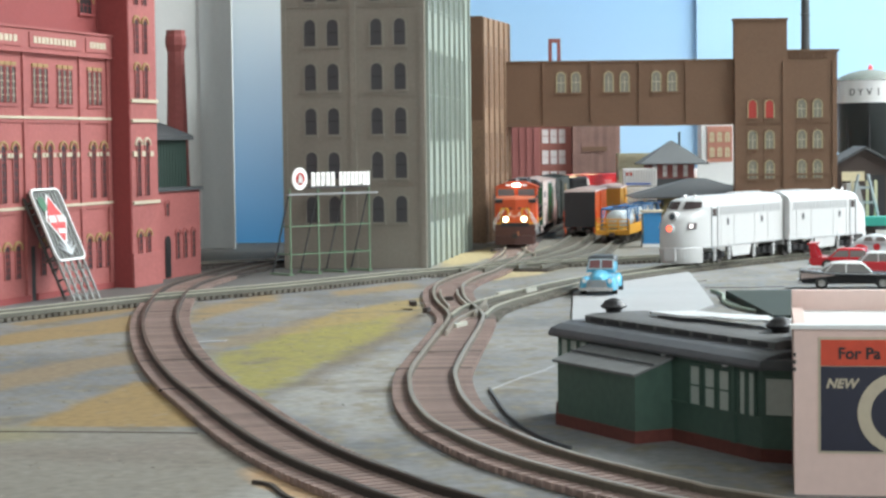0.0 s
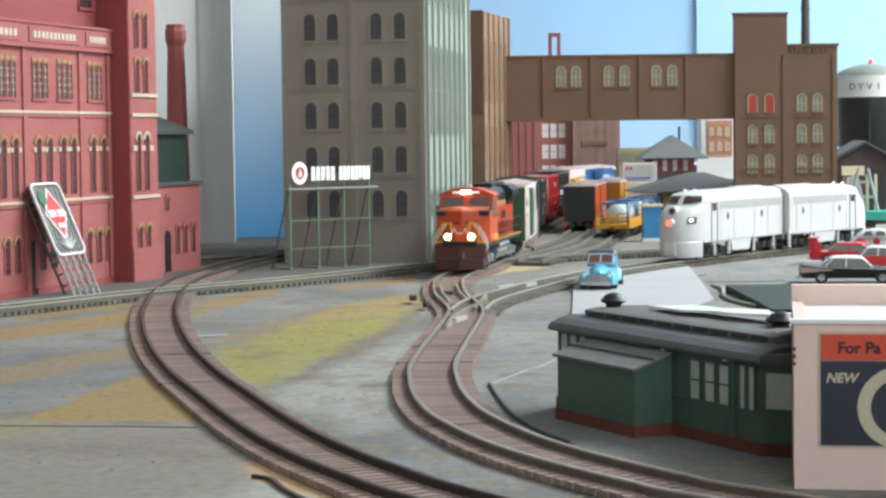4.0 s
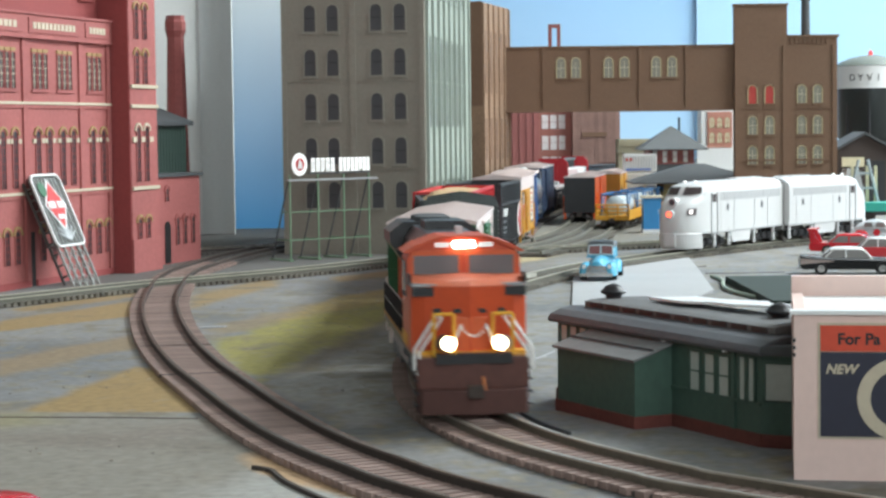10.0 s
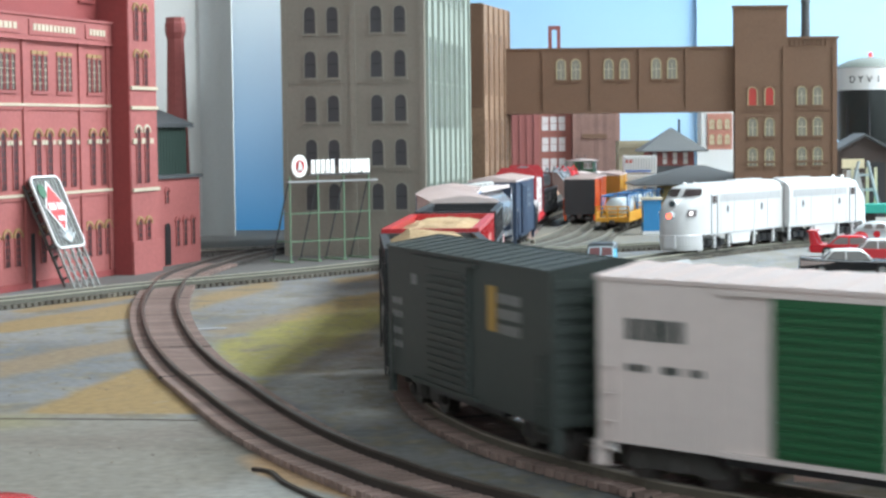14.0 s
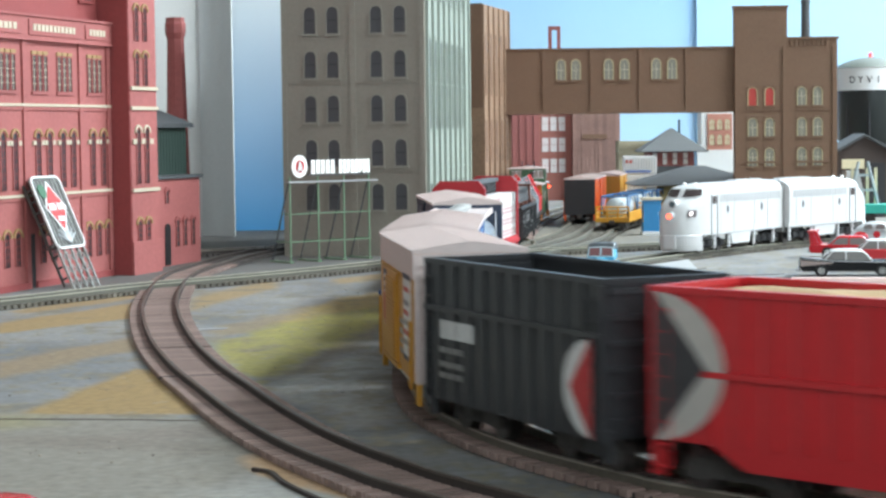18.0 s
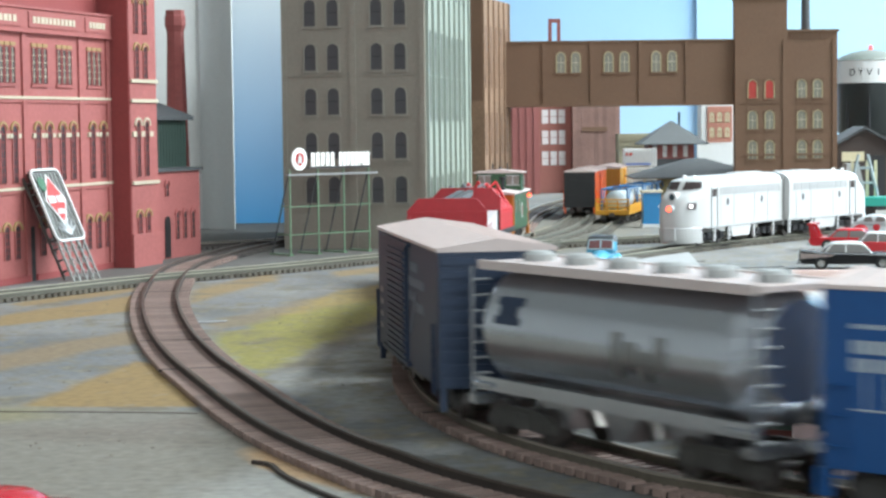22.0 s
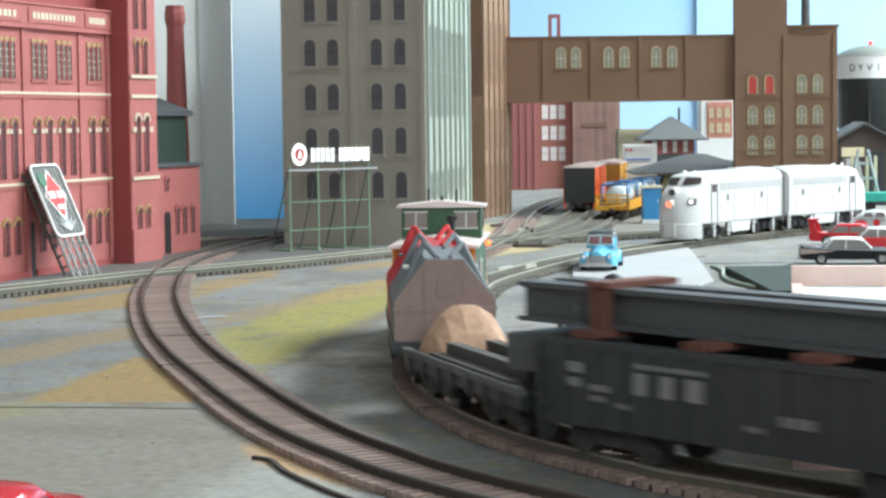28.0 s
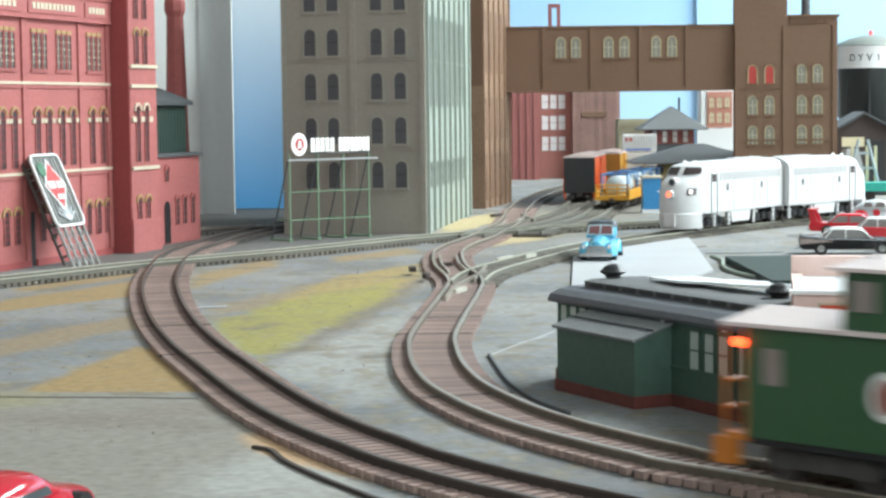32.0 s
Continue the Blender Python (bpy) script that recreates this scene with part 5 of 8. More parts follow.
def blue_car():
    """A rounded forties coupe, seen from the front."""
    ob = thing("coupe", "sky blue forties coupe with a dark roof", "toy car", mm(95.5, 1186, 1.3, -101) @ Matrix.Diagonal((1, 0.88, 0.95, 1)), "model cars")
    b = paint("sky_blue_enamel", (0.10, 0.40, 0.58), 0.2, vary=0.04, bump=0)
    dk = paint("dark_roof_enamel", (0.05, 0.055, 0.06), 0.35)
    inside = paint("dusky_red_interior", (0.20, 0.09, 0.09), 0.15)
    bm = bmesh.new()
    loft(bm, [arched(x, w, 3, z) for x, w, z in ((29, 3.4, 9), (28, 5.2, 11.6), (22, 6.4, 13.6), (10, 8.2, 14.6), (0, 9.4, 15), (-14, 9.6, 15), (-24, 8, 12.6), (-29, 4, 8))])
    part("body", bm, b, ob, smooth=True)
    for s in (-1, 1):
        for name, rows in (("front_fender", ((29, 1.8, 7.6), (27.6, 3.2, 9.6), (22, 4.0, 11.2), (14, 4.0, 11.0), (6, 3.2, 8.6), (1, 2.2, 5))), ("rear_fender", ((-8, 2, 5), (-12, 3.4, 9.4), (-18, 3.8, 10.8), (-25, 3, 8.6), (-28, 1.6, 5)))):
            bm = bmesh.new()
            loft(bm, [arched(x, w, 3, z) for x, w, z in rows])
            bmesh.ops.translate(bm, verts=bm.verts[:], vec=Vector((0, s * 8.6, 0)) * U)
            part(name, bm, b, ob, smooth=True)
        bm = bmesh.new()
        rod(bm, (26, s * 8.6, 9.0), (28.8, s * 8.6, 9.0), 1.7, 14)
        hl = part("headlight", bm, b, ob)
        bm = bmesh.new()
        rod(bm, (28.7, s * 8.6, 9.0), (29.1, s * 8.6, 9.0), 1.3, 14)
        part("lens", bm, M_WHITE, hl)
        for x in (17, -17):
            bm = bmesh.new()
            rod(bm, (x, s * 8.4, 4.1), (x, s * 12.2, 4.1), 4.1, 18)
            wh = part("wheel", bm, M_TYRE, ob)
            bm = bmesh.new()
            rod(bm, (x, s * 12.2, 4.1), (x, s * 12.5, 4.1), 2.3, 12)
            part("hubcap", bm, M_CHROME, wh)
        bm = bmesh.new()
        prism(bm, [(-10, 15.4), (1, 15.4), (-1, 20), (-9, 20)], s * 8.6 - 0.4, s * 8.6 + 0.3, "y")
        part("side_window", bm, inside, ob)
    bm = bmesh.new()
    loft(bm, [arched(x, w, 13, z, p=4.6) for x, w, z in ((7.5, 9.6, 14.4), (5.6, 9.6, 18), (3.8, 9.4, 21.6), (-4, 9.4, 22.6), (-12, 9.2, 22.0), (-19, 8.4, 18), (-25, 6, 13.6))])
    part("cabin", bm, b, ob, smooth=True)
    bm = bmesh.new()
    loft(bm, [arched(x, w, 19.6, z, p=4.6) for x, w, z in ((4.6, 9.2, 21.0), (3.0, 9.6, 22.6), (-4, 9.7, 23.4), (-12, 9.4, 22.8), (-19, 8.4, 19.6))])
    part("roof", bm, dk, ob, "dark painted roof", smooth=True)
    for s in (-1, 1):
        bm = bmesh.new()
        tilt = Matrix.Translation((7.9, 0, 15.2)) @ Matrix.Rotation(radians(-29), 4, "Y")
        prism(bm, [(s * 0.1, -0.4), (s * 8.8, -0.4), (s * 8.4, 6.4), (s * 0.1, 6.8)], -0.3, 0.3, "x", tilt)
        fr = part("windscreen_frame", bm, paint("pale_blue_frame", (0.52, 0.66, 0.70), 0.3, bump=0), ob)
        bm = bmesh.new()
        prism(bm, [(s * 0.6, 0.3), (s * 8.0, 0.3), (s * 7.6, 5.6), (s * 0.6, 5.9)], -0.1, 0.5, "x", tilt)
        part("windscreen", bm, inside, fr)
    for k in range(5):
        bm = bmesh.new()
        box(bm, 27.8, 29.8, -7.4 + k * 0.3, 7.4 - k * 0.3, 4.9 + k * 1.0, 5.6 + k * 1.0)
        part("grille_bar", bm, M_CHROME, ob)
    bm = bmesh.new()
    box(bm, 29, 30.6, -11, 11, 3.0, 4.9)
    part("front_bumper", bm, M_CHROME, ob, bevel=0.6)


blue_car()
road_car("fifties_sedan", "black fifties sedan with a white roof", (0.012, 0.012, 0.014), mm(250, 1212, 0, -8), 62, 22, 16.6, (0.75, 0.75, 0.73), 2.2, stripe=paint("pinkish_flash", (0.42, 0.33, 0.30), 0.4))
road_car("winged_racer", "red winged race car with a tall rear wing", (0.55, 0.02, 0.03), mm(292, 1400, 0, -18), 62, 22, 15.5, wing=True)
road_car("white_coupe", "white roofed coupe parked behind the sedan", (0.62, 0.05, 0.06), mm(296, 1330, 0, -14), 54, 20, 16.5, (0.75, 0.75, 0.75))


def beetle():
    ob = thing("silver_beetle", "pale grey beetle with red fenders and round emblem", "toy car", mm(345, 1560, 0, -14), "model cars")
    pale = paint("beetle_grey", (0.52, 0.54, 0.55), 0.2, vary=0.03, bump=0)
    red = paint("beetle_red", (0.55, 0.03, 0.04), 0.2, vary=0.03, bump=0)
    bm = bmesh.new()
    loft(bm, [arched(x, w, 3.4, z) for x, w, z in ((-24, 2, 6), (-23, 5, 8.5), (-19, 7, 11.4), (-12, 8, 12.6), (0, 8.2, 12.6), (10, 7.4, 12.2), (17, 6, 10.6), (22, 4.4, 8), (23.4, 2, 5.6))])
    part("body", bm, pale, ob, smooth=True)
    bm = bmesh.new()
    loft(bm, [arched(x, w, 11, z) for x, w, z in ((-20, 3, 11.6), (-16, 6, 14.6), (-11, 7.2, 17.2), (-4, 7.4, 18.6), (2, 7.2, 18.2), (5.5, 7, 16.6), (10, 6.4, 12.4))])
    part("roof", bm, pale, ob, smooth=True)
    for s in (-1, 1):
        for x0, x1 in ((-13, -5), (-4, 5)):
            bm = bmesh.new()
            prism(bm, [(x0 + 1, 12.8), (x1, 12.8), (x1 - 1, 16.4), (x0 + 2, 16.4)], s * 7.3 - 0.4, s * 7.3 + 0.4, "y")
            part("side_window", bm, M_PALEGLASS, ob)
        bm = bmesh.new()
        disc_pts = [(-2 + 2.8 * math.cos(k * math.pi / 9), 8.4 + 2.8 * math.sin(k * math.pi / 9)) for k in range(18)]
        prism(bm, disc_pts, s * 8.2 - 0.3, s * 8.2 + 0.3, "y")
        part("emblem", bm, red, ob, "round red emblem")
        for x in (-14.5, 14.5):
            bm = bmesh.new()
            lathe(bm, [(0.3, 6.6), (3.2, 6.0), (5.4, 4.0), (6.4, 0.6), (6.4, -1.4)], 16, Matrix.Translation((x, s * 7.2, 4)) @ Matrix.Diagonal((1.05, 0.5, 1, 1)))
            part("fender", bm, red, ob, smooth=True)
            bm = bmesh.new()
            rod(bm, (x, s * 6.4, 3.8), (x, s * 9.6, 3.8), 3.8, 18)
            wh = part("wheel", bm, M_TYRE, ob)
            bm = bmesh.new()
            rod(bm, (x, s * 9.6, 3.8), (x, s * 9.9, 3.8), 2.0, 12)
            part("hubcap", bm, M_CHROME, wh)
        bm = bmesh.new()
        rod(bm, (20, s * 7, 7.6), (21.6, s * 7, 7.6), 1.4, 12)
        part("headlight", bm, M_CHROME, ob)
    bm = bmesh.new()
    prism(bm, [(-5.6, 0), (5.6, 0), (4.8, 4.4), (-4.8, 4.4)], -0.2, 0.3, "x", Matrix.Translation((9.3, 0, 12.6)) @ Matrix.Rotation(radians(-45), 4, "Y"))
    part("windscreen", bm, M_PALEGLASS, ob)


beetle()


def red_toy():
    ob = thing("red_car", "shiny red toy car at the layout edge", "toy car", mm(-91, 397, 0, 74), "model cars")
    red = paint("glossy_red", (0.50, 0.015, 0.03), 0.12, vary=0.02, bump=0)
    bm = bmesh.new()
    loft(bm, [arched(x, w, 3.2, z, p=3.0) for x, w, z in ((-28, 8, 7), (-26, 9.6, 8.6), (-14, 10.6, 9.4), (0, 10.8, 9.4), (14, 10.6, 9.0), (25, 9.4, 7.6), (27.6, 7, 5.6))])
    part("body", bm, red, ob, smooth=True)
    bm = bmesh.new()
    loft(bm, [arched(x, w, 8.6, z, p=3.2) for x, w, z in ((-21, 6, 9), (-17.5, 8.2, 11.6), (-13, 8.8, 13.6), (-5, 9, 14.4), (4, 8.8, 14.0), (8, 8.2, 12.4), (13, 7.4, 9))])
    part("roof", bm, red, ob, "glossy rounded roof", smooth=True)
    for s in (-1, 1):
        bm = bmesh.new()
        prism(bm, [(-12, 9.4), (6, 9.4), (4, 11.2), (-11, 11.2)], s * 8.9 - 0.4, s * 8.9 + 0.2, "y")
        part("side_window", bm, M_CARGLASS, ob)
        for x in (-17, 17):
            bm = bmesh.new()
            rod(bm, (x, s * 8.4, 3.9), (x, s * 11.2, 3.9), 3.9, 18)
            part("wheel", bm, M_TYRE, ob)


red_toy()


# ---- rail vehicles: x forward, z up from the rail top, lengths in millimetres ----
M_TRUCK = paint("weathered_truck", (0.06, 0.055, 0.05), 0.7, vary=0.3)
M_GREYTRUCK = paint("silver_grey_truck", (0.26, 0.27, 0.28), 0.5, 0.2, vary=0.25)
M_WHEEL = paint("steel_wheel", (0.10, 0.09, 0.085), 0.4, 0.7)
# pink tint in this silver stands in for warm light on the roofs
M_SILVER = paint("warm_light_silver", (0.70, 0.59, 0.56), 0.45, 0.15, vary=0.06)
M_STEPS = paint("pale_grab_iron", (0.55, 0.55, 0.55), 0.5)


def side_frame_mesh(bm):
    for s in (-1, 1):
        y = s * 10.6
        prism(bm, [(-15, 5.6), (-12, 7.6), (-5, 8.8), (5, 8.8), (12, 7.6), (15, 5.6), (15, 3.2), (11, 2.6), (5, 3.4), (-5, 3.4), (-11, 2.6), (-15, 3.2)], y - 0.8, y + 0.8, "y")
        for x in (-11.5, 11.5):
            rod(bm, (x, y - 1.2, 4.9), (x, y + 1.2, 4.9), 1.9, 10)
        for x in (-2, 0, 2):
            rod(bm, (x, y + s * 0.9, 3.4), (x, y + s * 0.9, 7.4), 0.8, 8)
    box(bm, -3, 3, -10, 10, 4, 7.5)


def wheelset_mesh(bm):
    rod(bm, (0, -9.6, 0), (0, 9.6, 0), 1.1, 8)
    for s in (-1, 1):
        rod(bm, (0, s * 7.0, 0), (0, s * 9.8, 0), 4.9, 20)
        rod(bm, (0, s * 6.4, 0), (0, s * 7.0, 0), 5.5, 20)


def truck(parent, x, frame=None, axles=(-11.5, 11.5)):
    fm = frame or M_TRUCK
    tr = piece("truck", shared(("truck", fm.name), side_frame_mesh, fm), parent, mm(x, 0))
    for a in axles:
        piece("wheelset", shared(("wheelset",), wheelset_mesh, M_WHEEL), tr, mm(a, 0, 4.9))
    return tr


def coupler(parent, x, s):
    bm = bmesh.new()
    box(bm, min(x, x + s * 8), max(x, x + s * 8), -1.2, 1.2, 7.2, 9.4)
    box(bm, min(x + s * 6, x + s * 9), max(x + s * 6, x + s * 9), -2.2, 2.2, 6.6, 10)
    part("coupler", bm, M_RUST, parent, bevel=0.3)


def running_gear(ob, L, frame=None):
    for x in (-L / 2 + 24, L / 2 - 24):
        truck(ob, x, frame)
    for s in (-1, 1):
        coupler(ob, s * (L / 2 - 4), s)


def two_sided(build):
    """Calls build(sign, matrix) for both long sides."""
    for turn in (0, 180):
        build(Matrix.Rotation(radians(turn), 4, "Z"))


def ladder(ob, x, y, z0, z1, material):
    bm = bmesh.new()
    s = 1 if y > 0 else -1
    for dx in (-2.2, 2.2):
        rod(bm, (x + dx, y + s * 0.9, z0), (x + dx, y + s * 0.9, z1), 0.3, 5)
    n = int((z1 - z0) / 5)
    for i in range(n + 1):
        z = z0 + (z1 - z0) * i / n
        rod(bm, (x - 2.2, y + s * 0.9, z), (x + 2.2, y + s * 0.9, z), 0.3, 5)
    part("ladder", bm, material, ob)


def disc(bm, x, z, rx, rz, y0, y1, n=28):
    prism(bm, [(x + rx * math.cos(2 * math.pi * k / n), z + rz * math.sin(2 * math.pi * k / n)) for k in range(n)], y0, y1, "y")


def boxcar(label, L, side, end, roof, door, door_at=(-0.115, 0.115), ribs=0, door_ribs=13, wide_top=0.0, decals=None, hz=47.5, gear=None, top_band=None, half=16.6, category="boxcar"):
    ob = thing("boxcar", label, category)
    l, w = L / 2 - 5, half
    bm = bmesh.new()
    box(bm, -l, l, -w, w, 9.5, hz)
    part("body", bm, side, ob, bevel=0.4)
    bm = bmesh.new()
    prism(bm, [(-w - 0.5, hz), (w + 0.5, hz), (w + 0.5, hz + 0.9), (0, hz + 3.4), (-w - 0.5, hz + 0.9)], -l - 0.4, l + 0.4, "x")
    part("roof", bm, roof, ob)
    bm = bmesh.new()
    n = 14
    for i in range(n + 1):
        x = -l + 2 * l * i / n
        prism(bm, [(-w - 0.3, hz + 0.9), (0, hz + 3.4), (w + 0.3, hz + 0.9), (w + 0.3, hz + 1.25), (0, hz + 3.75), (-w - 0.3, hz + 1.25)], x - 0.5, x + 0.5, "x")
    part("roof_rib", bm, roof, ob)
    for s in (-1, 1):
        bm = bmesh.new()
        x = s * l
        box(bm, x - 0.2 if s < 0 else x, x if s < 0 else x + 0.2, -w, w, 9.6, hz - 0.1)
        panel = part("end_panel", bm, end, ob)
        rib = shared(("end_rib", w, end.name), lambda b: box(b, -0.9, 0.9, -w + 0.8, w - 0.8, -1.05, 1.05), end, 0.5)
        for i in range(10):
            piece("end_rib", rib, panel, mm(x, 0, 11.5 + i * (hz - 14) / 9))
        ladder(ob, s * (l - 4), -w, 8, hz - 20, side)
        ladder(ob, s * (l - 4), w, 8, hz - 20, side)
        for y in (-w + 1, w - 1):
            bm = bmesh.new()
            box(bm, x - 1.6, x + 1.6, y - 0.9, y + 0.9, 3.5, 9.5)
            part("step", bm, side, ob)
    if ribs:
        def rb(m):
            bm = bmesh.new()
            for i in range(ribs):
                x = -l + 2 * l * (i + 0.5) / ribs
                if not door_at[0] * 2 * l - 3 < x < door_at[1] * 2 * l + 3:
                    box(bm, x - 0.55, x + 0.55, -w - 0.7, -w, 10, hz - 0.4, m)
            part("side_rib", bm, side, ob)
        two_sided(rb)

    def dr(m):
        a, b = door_at[0] * 2 * l, door_at[1] * 2 * l
        bm = bmesh.new()
        top = hz - (9.0 if top_band else 1.5)
        box(bm, a, b, -w - 1.0, -w, 11, top, m)
        d = part("door", bm, door, ob)
        rib = shared(("door_rib", round(a), round(b), w, door.name), lambda bb: box(bb, a + 1, b - 1, -w - 1.7, -w - 1.0, -0.5, 0.5), door, 0.25)
        for i in range(door_ribs):
            piece("door_rib", rib, d, m @ mm(0, 0, 12.5 + i * (top - 15.0) / max(1, door_ribs - 1)))
        for z0, z1 in ((top - 0.1, top + 0.9), (9.6, 10.8)):
            bm = bmesh.new()
            box(bm, max(-l, a - 14), min(l, b + 6), -w - 1.3, -w, z0, z1, m)
            part("door_track", bm, side, ob)
        if top_band:
            bm = bmesh.new()
            box(bm, -l - 0.1, l + 0.1, -w - 0.25, -w, hz - 7.5, hz, m)
            part("top_band", bm, top_band, ob)
    two_sided(dr)
    bm = bmesh.new()
    box(bm, -l, l, -3, 3, 6.5, 9.5)
    box(bm, -l * 0.45, l * 0.45, -w + 1, w - 1, 7.6, 9.5)
    part("underframe", bm, M_BLACK if gear is None else M_STEPS, ob)
    running_gear(ob, L, gear)
    if decals:
        two_sided(lambda m: decals(ob, l, w, m))
    return ob


def decal(ob, name, mat, outline, w, m, proud=0.2, label=""):
    bm = bmesh.new()
    prism(bm, outline, -w - proud, -w - 0.02, "y", m)
    return part(name, bm, mat, ob, label)


def rect(x0, x1, z0, z1):
    return [(x0, z0), (x1, z0), (x1, z1), (x0, z1)]


def text_bars(ob, mat, x0, x1, z0, z1, w, m, count, seed, proud=0.2):
    rnd = random.Random(seed)
    bm = bmesh.new()
    step = (x1 - x0) / count
    for i in range(count):
        prism(bm, rect(x0 + i * step, x0 + i * step + step * rnd.uniform(0.6, 0.85), z0, z1), -w - proud, -w - 0.02, "y", m)
    return part("lettering", bm, mat, ob)


M_MARK = paint("white_lettering", (0.70, 0.69, 0.67), 0.5)
M_FADED = paint("faded_white_lettering", (0.42, 0.47, 0.52), 0.5)
M_CREAMSIDE = paint("cream_white_side", (0.74, 0.64, 0.605), 0.5, vary=0.05)
M_KELLY = paint("kelly_green", (0.018, 0.115, 0.042), 0.45, vary=0.12)
M_DKGREY = paint("dark_green_grey", (0.045, 0.055, 0.05), 0.5, vary=0.15)
M_YELLOW = paint("armour_yellow", (0.54, 0.255, 0.017), 0.45, vary=0.08)
M_BLUE = paint("royal_blue", (0.013, 0.08, 0.25), 0.4, vary=0.08)
M_NAVY = paint("dark_navy", (0.018, 0.035, 0.075), 0.5, vary=0.12)
M_CPRED = paint("action_red", (0.52, 0.02, 0.025), 0.4, vary=0.08)
M_GRAIN = paint("wood_chip_load", (0.52, 0.36, 0.20), 0.95, vary=0.3, grain=1500, bump=0.8)
M_BODYBLACK = paint("gondola_black", (0.034, 0.035, 0.038), 0.42, vary=0.2)


def white_boxcar(L):
    def marks(ob, l, w, m):
        text_bars(ob, M_DKGREY, -l + 9, -l + 27, 34, 39, w, m, 5, 11)
        for a, b in ((9, 16), (20, 25), (28, 32)):
            text_bars(ob, M_DKGREY, -l + a, -l + b, 26.6, 28.4, w, m, 3, a)
        for i in range(24):
            decal(ob, "side_seam", M_CREAMSIDE, rect(-l + 3 + i * (2 * l - 6) / 23 - 0.18, -l + 3 + i * (2 * l - 6) / 23 + 0.18, 10.5, 46), w, m, 0.16)
        x, z = l * 0.49, 29
        ell = [[(x + rx * math.cos(2 * math.pi * k / 30), z + rz * math.sin(2 * math.pi * k / 30)) for k in range(30)] for rx, rz in ((6.6, 10.6), (9.2, 13))]
        bm = bmesh.new()
        ring(bm, ell[0], ell[1], -w - 0.25, -w - 0.02)
        bmesh.ops.transform(bm, matrix=m, verts=bm.verts[:])
        part("emblem", bm, M_KELLY, ob, "green ring emblem")
        for dz in (-6.5, 0, 6.5):
            decal(ob, "emblem_leaf", M_KELLY, [(x - 3.8, z + dz - 2.6), (x, z + dz + 3.4), (x + 3.8, z + dz - 2.6), (x, z + dz - 0.6)], w, m)
        text_bars(ob, M_STEEL, l - 16, l - 5, 40, 42, w, m, 4, 13)
        text_bars(ob, M_STEEL, l - 16, l - 5, 36, 38, w, m, 4, 14)
    return boxcar("cream-white boxcar with a green door and green ends", L, M_CREAMSIDE, M_KELLY, M_SILVER, M_KELLY, (-0.115, 0.105), 0, 16, decals=marks)


def green_boxcar(L):
    gold = paint("gold_emblem", (0.55, 0.32, 0.06), 0.5)

    def marks(ob, l, w, m):
        decal(ob, "emblem", gold, rect(21, 27, 30, 42), w, m)
        for z in (39, 35, 31):
            text_bars(ob, M_STEEL, 28.5, 45, z - 1.2, z + 1.4, w, m, 7, int(z))
        for z, n in ((31, 4), (27, 6), (22, 6), (18, 5)):
            text_bars(ob, M_STEEL, -l + 4, -l + 14, z, z + 2, w, m, n, int(z))
        text_bars(ob, M_STEEL, -l + 22, -l + 28, 38, 41, w, m, 3, 8)
    return boxcar("dark green-grey boxcar with a gold emblem", L, M_DKGREY, M_DKGREY, M_DKGREY, M_DKGREY, (-0.20, 0.06), 0, 16, decals=marks)


def yellow_boxcar(L):
    def marks(ob, l, w, m):
        x, z = -l * 0.68, 31
        decal(ob, "shield", M_NAVY, [(x - 5.9, z - 0.6), (x + 5.9, z - 0.6), (x + 6.4, z + 5.2), (x + 5.4, z + 7.6), (x + 2.8, z + 6.8), (x, z + 8.2), (x - 2.8, z + 6.8), (x - 5.4, z + 7.6), (x - 6.4, z + 5.2)], w, m, 0.25)
        text_bars(ob, M_MARK, x - 4.4, x + 4.4, z + 0.9, z + 2.3, w, m, 5, 5, 0.4)
        text_bars(ob, M_MARK, x - 4.4, x + 4.4, z + 3.5, z + 4.9, w, m, 4, 6, 0.4)
        foot = [(x - 5.9, z - 0.8), (x - 5.9, z - 8.6), (x - 4.4, z - 11.4), (x, z - 13.4), (x + 4.4, z - 11.4), (x + 5.9, z - 8.6), (x + 5.9, z - 0.8)]
        decal(ob, "shield_field", M_MARK, foot, w, m, 0.2)
        bm = bmesh.new()
        for i in range(7):
            a = x - 5.6 + i * 1.64
            prism(bm, rect(a, a + 1.1, z - 12.6 + abs(i - 3) * 1.15, z - 1.2), -w - 0.32, -w - 0.02, "y", m)
        part("shield_stripes", bm, paint("shield_red", (0.52, 0.10, 0.10), 0.5), ob)
        x0, x1 = l * 0.42, l * 0.82
        decal(ob, "notice", M_MARK, rect(x0, x1, 15, 40), w, m, 0.25)
        decal(ob, "notice_head", M_NAVY, rect(x0, x1, 38.8, 40.4), w, m, 0.35)
        decal(ob, "notice_foot", M_NAVY, rect(x0, x1, 14.4, 15.8), w, m, 0.35)
        red = paint("notice_red", (0.5, 0.1, 0.08), 0.5)
        for i, z in enumerate((35, 31, 28, 25, 22, 19)):
            text_bars(ob, red if i % 2 == 0 else M_STEEL, x0 + 2, x1 - 3 - i % 3, z, z + 1.5, w, m, 5, 40 + i, 0.4)
        for z in (24, 21, 18, 15):
            text_bars(ob, M_STEEL, l * 0.20, l * 0.36, z, z + 1.6, w, m, 3, int(z))
    return boxcar("yellow boxcar with a silver roof and navy shield", L, M_YELLOW, M_SILVER, M_SILVER, M_YELLOW, (-0.22, 0.06), 0, 18, top_band=M_SILVER, decals=marks, gear=M_GREYTRUCK)


